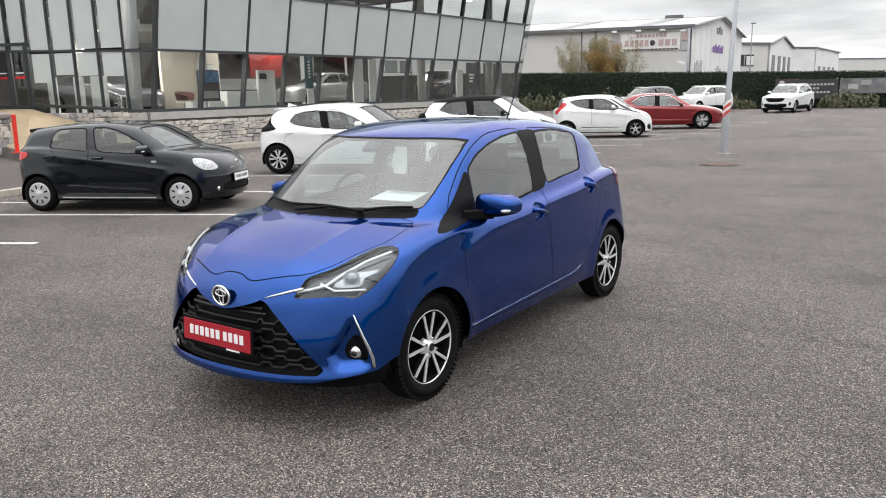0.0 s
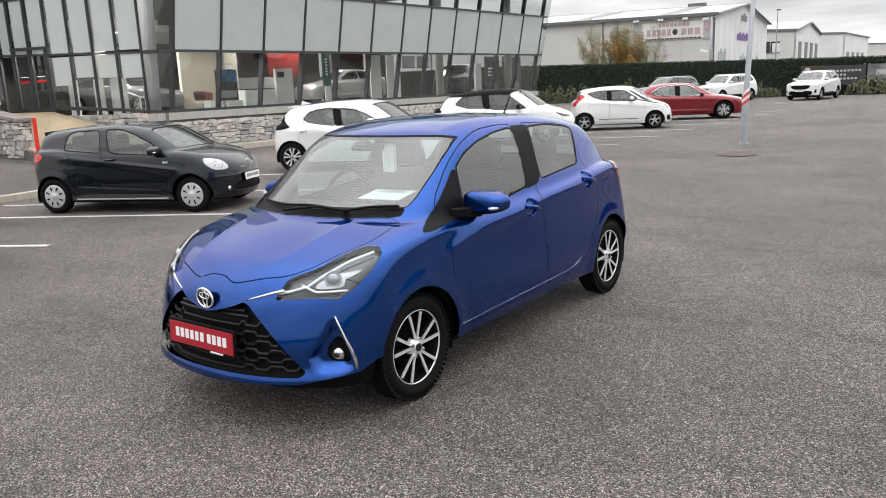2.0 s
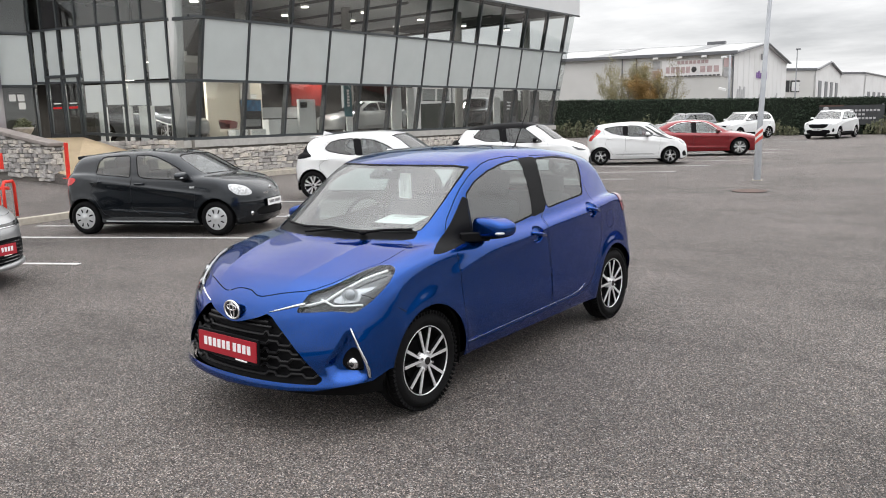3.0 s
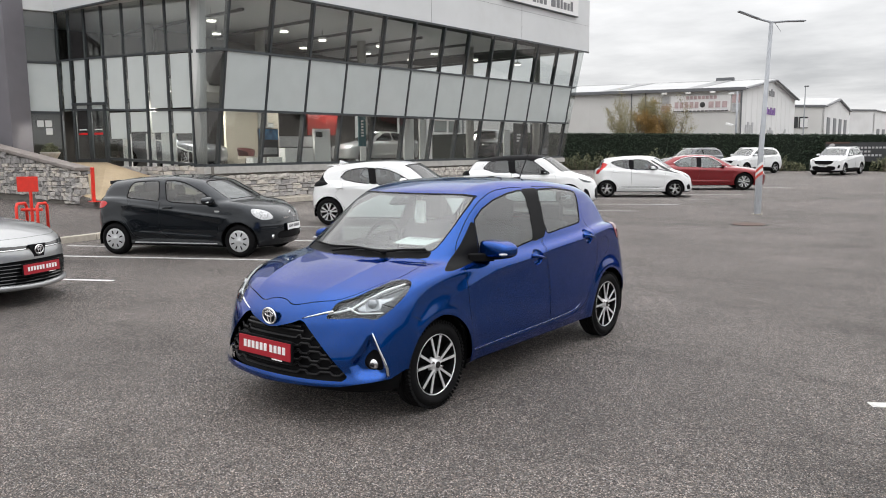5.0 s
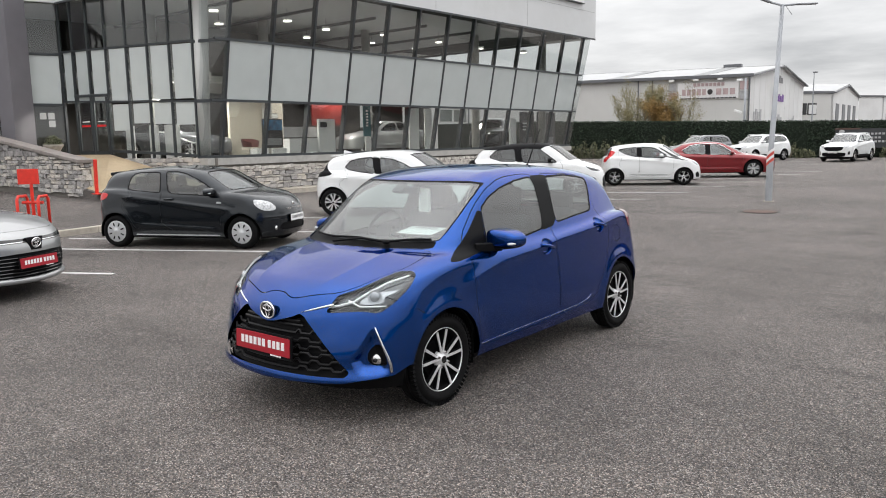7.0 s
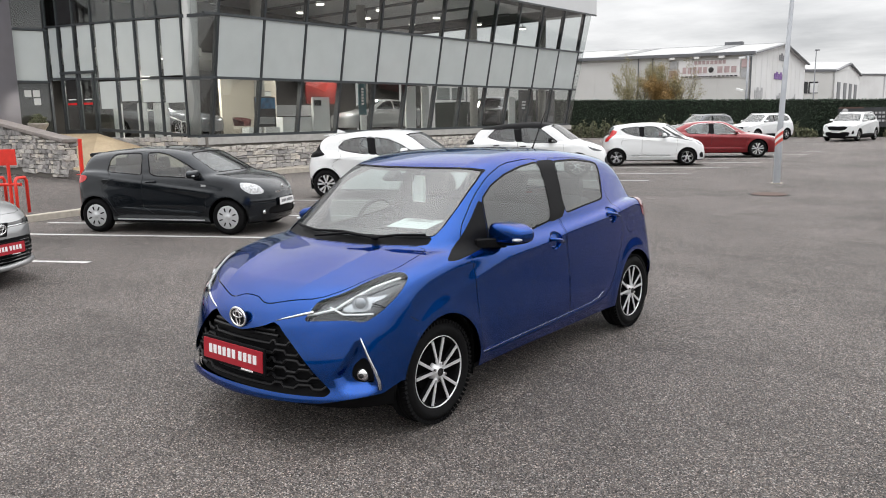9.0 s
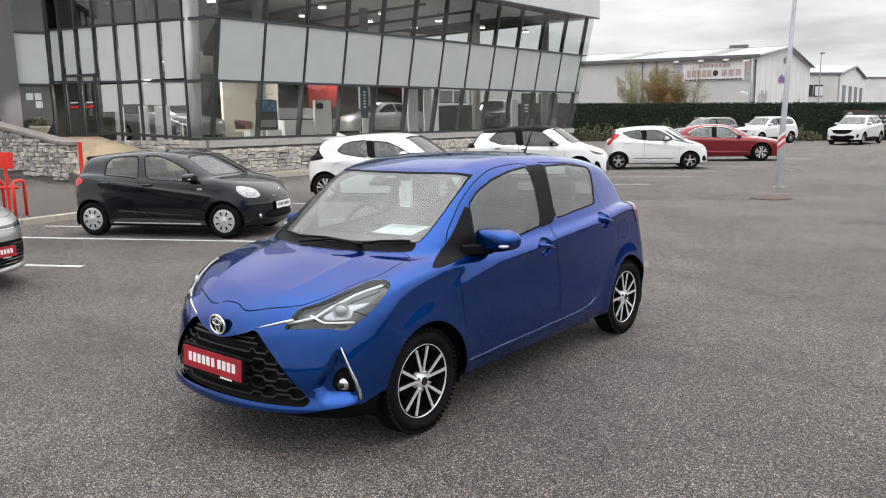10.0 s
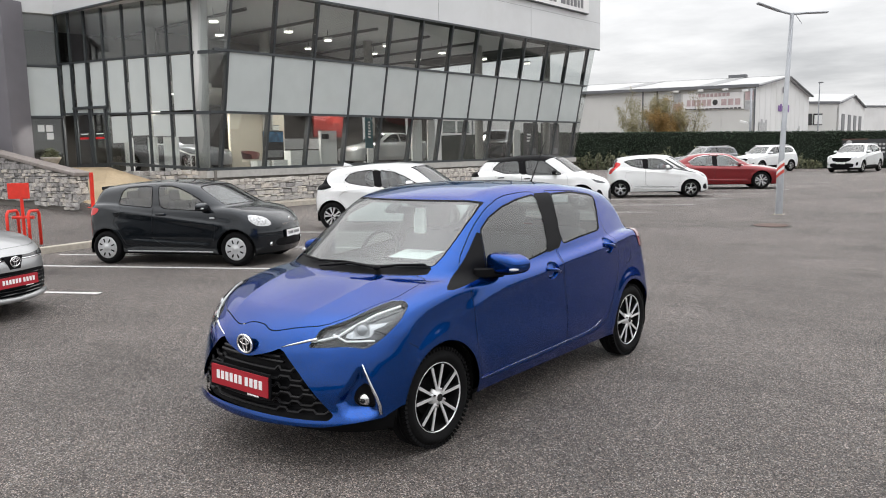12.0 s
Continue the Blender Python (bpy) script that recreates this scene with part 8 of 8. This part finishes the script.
def build_lamp_post():
    p = thing("lamp_post", "tall galvanised lamp post with two flat lamp heads", "street lamp")
    x, y = -1.93, 16.58
    top = Vector((x + 0.13, y, 4.84))
    part("post", tube_bm([(x, y, -0.02), (x, y, 0.02), (x, y, 1.1), (x + 0.005, y, 1.15), top], [0.085, 0.085, 0.085, 0.07, 0.045], 16), POLE, p, smooth=True)
    part("base_plate", box((0.24, 0.24, 0.015), Matrix.Translation((x, y, 0.006)), 0.004), KERB, p)
    part("service_door", box((0.07, 0.012, 0.42), Matrix.Translation((x + 0.03, y - 0.083, 0.55)), 0.004), POLE, p)
    d = Vector((0.785, 0.619, 0))
    for z0, z1, m in ((0.96, 1.04, TAPE_RED), (1.042, 1.12, SIGN_WHITE), (1.122, 1.20, TAPE_RED), (1.202, 1.28, SIGN_WHITE)):
        bm = tube_bm([(x, y, z0), (x, y, z1)], 0.0885, 16)
        for v in bm.verts:       # wound aslant
            v.co.z += (v.co.x - x) * 0.9
        part("tape_band", bm, m, p, "slanting red and white warning tape")
    for sgn in (-1, 1):
        a, b = top + Vector((0, 0, -0.03)), top + d * sgn * 0.30 + Vector((0, 0, 0.05 if sgn < 0 else -0.01))
        e = top + d * sgn * 0.84 + Vector((0, 0, 0.25 if sgn < 0 else 0.0))
        part("arm", tube_bm([a, b], 0.028, 8), POLE, p)
        h = part("lamp_head", bmesh.new(), POLE, p)
        bm = bmesh.new()
        bar(bm, b, e, 0.15, 0.035, (0, 0, 1), 0.010)
        bm.to_mesh(h.data); bm.free()
    c = part("loose_cable", tube_bm([top + d * 0.06, top + d * 0.12 + Vector((0, 0, -0.09)), top + d * 0.24 + Vector((0, 0, -0.25))], 0.006, 6), BLACK, p)


def build_posts():
    p = thing("camera_post", "slim grey post carrying security cameras", "camera post")
    x, y = -14.4, 54.0
    part("post", tube_bm([(x, y, 0), (x, y, 3.0), (x, y, 5.75)], [0.10, 0.085, 0.07], 10), POLE, p, smooth=True)
    part("camera_arm", bar_bm((x - 0.6, y, 5.7), (x + 0.4, y, 5.72), 0.06, 0.06), POLE, p)
    part("camera_body", box((0.55, 0.2, 0.18), Matrix.Translation((x - 0.45, y - 0.1, 3.35)) @ Matrix.Rotation(0.3, 4, "Y"), 0.03), WHITE_PAINT, p)
    part("camera_body", box((0.4, 0.16, 0.14), Matrix.Translation((x - 0.4, y - 0.1, 5.6)), 0.03), WHITE_PAINT, p)
    q = thing("street_lamp", "distant street lamp beyond the hedge", "street lamp")
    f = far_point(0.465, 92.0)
    part("post", tube_bm([(f.x, f.y, 0), (f.x, f.y, 8.7)], [0.10, 0.05], 8), POLE, q)
    part("lamp_head", box((0.5, 0.3, 0.14), Matrix.Translation((f.x + 0.12, f.y, 8.75)), 0.04), TRIM_DARK, q)
    m = thing("manhole_cover", "round rusty manhole cover set in the asphalt", "manhole cover")
    bm = bmesh.new()
    tube(bm, [(-1.31, 13.77, -0.03), (-1.31, 13.77, 0.012)], 0.36, 32)
    part("cover", bm, RUST, m)
    part("rim", tube_bm([(-1.31, 13.77, -0.03), (-1.31, 13.77, 0.004)], 0.42, 32), BLACK, m)


def build_tree_belt():
    """Trees and hedges on the open side of the car park, which the paint and the glass reflect."""
    t = thing("tree_belt", "dark line of trees and hedges round the open car park", "trees", kind="stuff")
    rng = np.random.default_rng(12)
    spots = []
    for (x0, y0), (x1, y1), n, tall in (((44, -52), (52, 105), 16000, 1.0), ((-35, -58), (44, -52), 6000, 0.6)):
        s = rng.random(n)
        x, y = x0 + (x1 - x0) * s, y0 + (y1 - y0) * s
        top = 1.9 + 0.15 * np.sin(s * 23) + 0.1 * np.sin(s * 61 + 1) + 0.08 * np.sin(s * 147)
        grown = np.clip((y - 52) / 8, 0, 1)      # taller trees at the far end
        top = top + grown * (6.5 + 3.5 * np.sin(s * 90) + 2.0 * np.sin(s * 231))
        z = rng.random(n) ** 0.8 * top * tall
        spots.append(np.stack([x + rng.normal(0, 1.2, n), y + rng.normal(0, 1.2, n), z], 1))
    leaf_cloud("belt_leaves", np.concatenate(spots), 0.5, HEDGE_LEAF, 9, t)
    bm = bmesh.new()
    for k in range(40):
        q = spots[0][rng.integers(len(spots[0]))] if k < 24 else spots[1][rng.integers(len(spots[1]))]
        tube(bm, [(q[0], q[1], 0), (q[0] + 0.2, q[1], 1.5)], [0.2, 0.1], 6)
    part("belt_trunks", bm, BARK, t)


# ---------------------------------------------------------------- by the entrance
def pave_z(x):
    return 0.115 + max(0.0, -12.4 - x) * 0.072


def build_entrance():
    # buff ramp that climbs to the doors
    a, b, c, d = Vector((-16.7, 6.75, 0.40)), Vector((-16.5, 10.2, 0.40)), lef(4.0, 1.40, 0.02), lef(6.0, 1.40, 0.05)
    r = link_mesh("ramp", [a, b, c, d, d + Vector((-1.2, -3.2, 0)), Vector((-26, 7.0, 1.40))], [(0, 1, 2, 3), (0, 3, 4, 5)], RAMP)
    tagged(r, "buff paved ramp climbing to the entrance doors", "ramp", kind="structure")
    step = part("ramp_edge", prism_bm([(-16.62, 6.7, 0.2), (-16.42, 9.9, 0.2), (-16.6, 9.9, 0.2), (-16.8, 6.7, 0.2)], (0, 0, 0.195)), KERB)
    tagged(step, "pale kerb at the foot of the ramp", "kerb", kind="structure")
    # red bollard post with foot plate
    p = thing("red_post", "slim red steel post on a foot plate", "bollard")
    part("post", box((0.08, 0.08, 0.93), Matrix.Translation((-16.5, 6.5, 0.87)) @ Matrix.Rotation(0.04, 4, "Y"), 0.012), RED_PAINT, p)
    part("foot_plate", box((0.32, 0.2, 0.02), Matrix.Translation((-16.42, 6.48, 0.41)), 0.004), RED_PAINT, p)
    # red trolley rack with its sign
    k = thing("trolley_rack", "red tubular rack with a blank red sign", "rack")
    o = Vector((-11.37, 2.66, pave_z(-11.37)))
    d = Vector((0.785, 0.619, 0))
    e = Vector((-0.619, 0.785, 0))
    hoop = lambda s, w, h: [o + d * s - e * w + Vector((0, 0, 0)), o + d * s - e * w + Vector((0, 0, h - 0.06)), o + d * s - e * (w - 0.05) + Vector((0, 0, h)), o + d * s + e * (w - 0.05) + Vector((0, 0, h)), o + d * s + e * w + Vector((0, 0, h - 0.06)), o + d * s + e * w]
    for s in (-0.20, 0.20):
        part("hoop", tube_bm(hoop(s, 0.18, 0.66), 0.028, 10), RED_PAINT, k, smooth=True)
    part("cross_rail", tube_bm([o + d * -0.20 + Vector((0, 0, 0.54)), o + d * 0.20 + Vector((0, 0, 0.54))], 0.03, 10), RED_PAINT, k)
    part("sign_post", tube_bm([o, o + Vector((0, 0, 0.92))], 0.030, 10), RED_PAINT, k)
    part("sign_plate", box((0.40, 0.03, 0.29), Matrix.Translation(o + Vector((-0.03, -0.03, 1.03))) @ Matrix.Rotation(0.668, 4, "Z"), 0.01), RED_PAINT, k, "blank red sign plate")
    # stone flower bowl by the doors
    f = thing("flower_pot", "pale stone flower bowl with a small green plant", "plant pot")
    q = Vector((-21.6, 7.75, 1.40))
    part("bowl", tube_bm([q, q + Vector((0, 0, 0.05)), q + Vector((0, 0, 0.12)), q + Vector((0, 0, 0.30)), q + Vector((0, 0, 0.36))], [0.13, 0.11, 0.18, 0.29, 0.31], 20), TERRACOTTA, f, smooth=True)
    rng = np.random.default_rng(2)
    v = rng.normal(size=(260, 3)); v /= np.linalg.norm(v, axis=1)[:, None]; v[:, 2] = np.abs(v[:, 2])
    leaf_cloud("plant", v * np.array([0.27, 0.27, 0.32]) * rng.uniform(0.5, 1, 260)[:, None] + np.array(q) + np.array([0, 0, 0.34]), 0.06, SHRUB_LEAF, 3, f)


def build_fascia_sign():
    s = thing("fascia_sign", "white lightbox sign with grey lettering on the fascia", "sign")
    f0 = lambda u, o, z: B0 + FU * u + FO * o + Vector((0, 0, z))
    part("sign_box", prism_bm([f0(14.2, FACE, 8.35), f0(20.7, FACE, 8.35), f0(20.7, FACE + 0.14, 8.35), f0(14.2, FACE + 0.14, 8.35)], (0, 0, 1.0)), SIGN_WHITE, s)
    part("sign_trim", bar_bm(f0(14.2, FACE + 0.07, 8.33), f0(20.7, FACE + 0.07, 8.33), 0.04, 0.16, FO), ALU_DARK, s)
    u = 14.6
    for k, w in enumerate((0.40, 0.26, 0.26, 0.30, 0.0, 0.28, 0.12, 0.28, 0.26, 0.0, 0.40, 0.28, 0.2, 0.28, 0.2, 0.24)):
        if w:
            hh = (0.52, 0.34, 0.34, 0.46)[k % 4]
            part("print_bar", prism_bm([f0(u, FACE + 0.145, 8.52), f0(u + w, FACE + 0.145, 8.52), f0(u + w, FACE + 0.15, 8.52), f0(u, FACE + 0.15, 8.52)], (0, 0, hh)), INK_GREY, s)
        u += (w or 0.22) + 0.09


# ---------------------------------------------------------------- put together
build_ground()
for k in range(-1, 11):
    end = Vector((-5.25 + 0.08 * k, 4.13 + 2.93 * k))
    if k < 0: end = Vector((-5.97, 1.34))
    painted_line(end - Vector((0.886, 0.464)) * 5.0, end)
painted_line((3.08, 1.80), (5.6, 3.4))
painted_line((-10.45, 2.85), (-9.0, 3.62), 0.08)
painted_line((-8.5, 41.5), (-3.5, 43.0)); painted_line((-1.0, 47.0), (2.5, 56.0)); painted_line((-9.0, 45.5), (-6.8, 46.2))
build_showroom()
build_interior()
build_fascia_sign()
build_entrance()
build_hero()
build_mirage()
build_white_hatch()
build_crossover()
build_city_car()
build_red_saloon()
build_silver_car()
build_suv("white_suv", "white sport utility vehicle parked beside a hedge banner", WHITE_CAR, (-5.6, 46.4), (-0.15, -0.99), 1)
build_suv("white_suv", "white sport utility vehicle before the hedge", WHITE_CAR, (-11.2, 46.2), (-0.40, -0.92), 1)
build_suv("dark_suv", "dark grey sport utility vehicle before the hedge", GREY_CAR, (-15.0, 45.6), (-0.50, -0.87), 1)
build_lamp_post()
build_posts()
build_hedge()
build_tree_belt()
build_shrubs()
build_warehouse()
build_far_sheds()
build_tree("autumn_tree", (-25.3, 64.8, 0), 6.3, 0.62, 21000, GOLD_LEAF, 11, "small tree with golden autumn leaves")
build_tree("thin_tree", (-27.3, 64.0, 0), 7.0, 0.7, 12000, OLIVE_LEAF, 12, "thin tree with sparse olive leaves")
build_tree("thin_tree", (-24.1, 65.2, 0), 6.4, 0.7, 5000, OLIVE_LEAF, 15, "low thin tree with sparse pale leaves")
build_banner(1.1, 5.0, 0.65, 1.95, BANNER, "dark grey banner with pale lettering", True)
build_banner(5.1, 8.6, 0.95, 1.95, BANNER_PALE, "grey banner with pictures of cars")


# ---------------------------------------------------------------- stonework
def stone_mesh(seed, kind=0):
    """A rough block, one unit long and high, 0.5 deep, with chipped corners."""
    rng = random.Random(seed)
    bm = bmesh.new()
    bmesh.ops.create_cube(bm, size=1.0)
    bmesh.ops.bevel(bm, geom=bm.edges[:], offset=0.09, segments=1, affect="EDGES")
    for v in bm.verts:
        v.co += Vector((rng.uniform(-0.07, 0.07), rng.uniform(-0.10, 0.10), rng.uniform(-0.11, 0.11)))
    me = bpy.data.meshes.new("stone")
    bm.to_mesh(me); bm.free()
    me.materials.append(STONE)
    return me


STONES = [stone_mesh(k) for k in range(10)]


def lay_stones(parent, place, length, z_low, z_high, course, seed, longest, keep):
    """Uneven courses of stones over a wall: place(s, z) gives the face; z_low and z_high bound it along s. The first keep are parts, the rest joined."""
    rng = random.Random(seed)
    z, count, rest_v, rest_f = 0.0, 0, [], []
    zmax = max(z_high(s) for s in np.linspace(0, length, 40))
    z0 = min(z_low(s) for s in np.linspace(0, length, 40))
    z = z0
    while z < zmax:
        hgt = course * rng.choice((0.55, 0.75, 1.0, 1.1, 1.4))
        s = -rng.uniform(0, 0.2)
        while s < length:
            ln = rng.uniform(0.4, 1.0) * longest
            mid = s + ln / 2
            if 0 <= mid <= length and z + hgt * 0.4 > z_low(mid) and z + hgt * 0.75 < z_high(mid):
                p, u, n = place(mid, z + hgt / 2)
                h = min(hgt, z_high(mid) - z) - 0.014
                m = Matrix(((*u, 0), (*n, 0), (0, 0, 1, 0), (0, 0, 0, 1))).transposed()
                m.translation = p + n * rng.uniform(-0.03, 0.025) + Vector((0, 0, rng.uniform(-0.016, 0.016)))
                m = m @ Matrix.Rotation(rng.uniform(-0.07, 0.07), 4, "Y") @ Matrix.Diagonal((ln - rng.uniform(0.004, 0.03), 0.16, h * rng.uniform(0.92, 1.16), 1))
                me = STONES[rng.randrange(10)]
                if count < keep and s < 14:
                    ob = new("stone", me); ob.parent = parent; ob.matrix_basis = m
                    count += 1
                else:
                    k = len(rest_v)
                    rest_v += [m @ v.co for v in me.vertices]
                    rest_f += [[k + i for i in f.vertices] for f in me.polygons]
            s += ln
        z += hgt
    if rest_f:
        tagged(link_mesh("stonework", rest_v, rest_f, STONE, parent), kind="stuff")


def build_left_wall():
    a, b = Vector((-17.72, 6.66, 0)), Vector((-25.0, 5.95, 0))
    L = (b - a).length
    u = (b - a).normalized()
    n = Vector((-u.y, u.x, 0))
    if n.y > 0: n = -n
    w = thing("stone_wall", "grey limestone garden wall with sloping coping", "wall", kind="structure")
    top = lambda s: 1.22 + s * 0.150
    part("wall_core", prism_bm([a - n * 0.02, a + u * L - n * 0.02, a + u * L + u.xyz * 0 + Vector((0, 0, top(L))) - n * 0.02, a + Vector((0, 0, top(0))) - n * 0.02], -n * 0.34), MORTAR, w)
    k = 0.0
    while k < L:
        e = min(L, k + 0.9)
        p0, p1 = a + u * (k - (0.08 if k == 0 else -0.004)) + Vector((0, 0, top(k) + 0.05)), a + u * (e - 0.004) + Vector((0, 0, top(e) + 0.05))
        part("coping_stone", bar_bm(p0 - n * 0.17, p1 - n * 0.17, 0.50, 0.10, (0, 0, 1), 0.012), COPING, w)
        k = e
    lay_stones(w, lambda s, z: (a + u * s + Vector((0, 0, z)) - n * 0.03, u, n), L, lambda s: 0.28 + s * 0.06, lambda s: top(s), 0.115, 21, 0.30, 290)
    # the wall's end face
    e = Vector((-u.x, -u.y, 0))
    lay_stones(w, lambda s, z: (a - n * (s + 0.0) + Vector((0, 0, z)) + u * 0.03, -n, e), 0.34, lambda s: 0.28, lambda s: 1.2, 0.115, 22, 0.25, 60)


def build_plinth():
    w = thing("stone_plinth", "grey limestone plinth under the showroom glass", "wall", kind="structure")
    f0 = lambda s, o, z: B0 + FU * s + FO * o + Vector((0, 0, z))
    L = MULLIONS[-1] + 0.3
    lay_stones(w, lambda s, z: (f0(s - 0.4, 0.03, z), FU, FO), L + 0.4, lambda s: 0.12, lambda s: Z0 - 0.27, 0.105, 31, 0.38, 290)
    w2 = thing("stone_plinth", "grey limestone plinth beside the entrance ramp", "wall", kind="structure")
    lay_stones(w2, lambda s, z: (lef(s - 0.2, z, 0.03), LU, LO), 4.3, lambda s: 0.35 + s * 0.2, lambda s: Z0 + 0.0, 0.105, 33, 0.36, 150)


build_left_wall()
build_plinth()
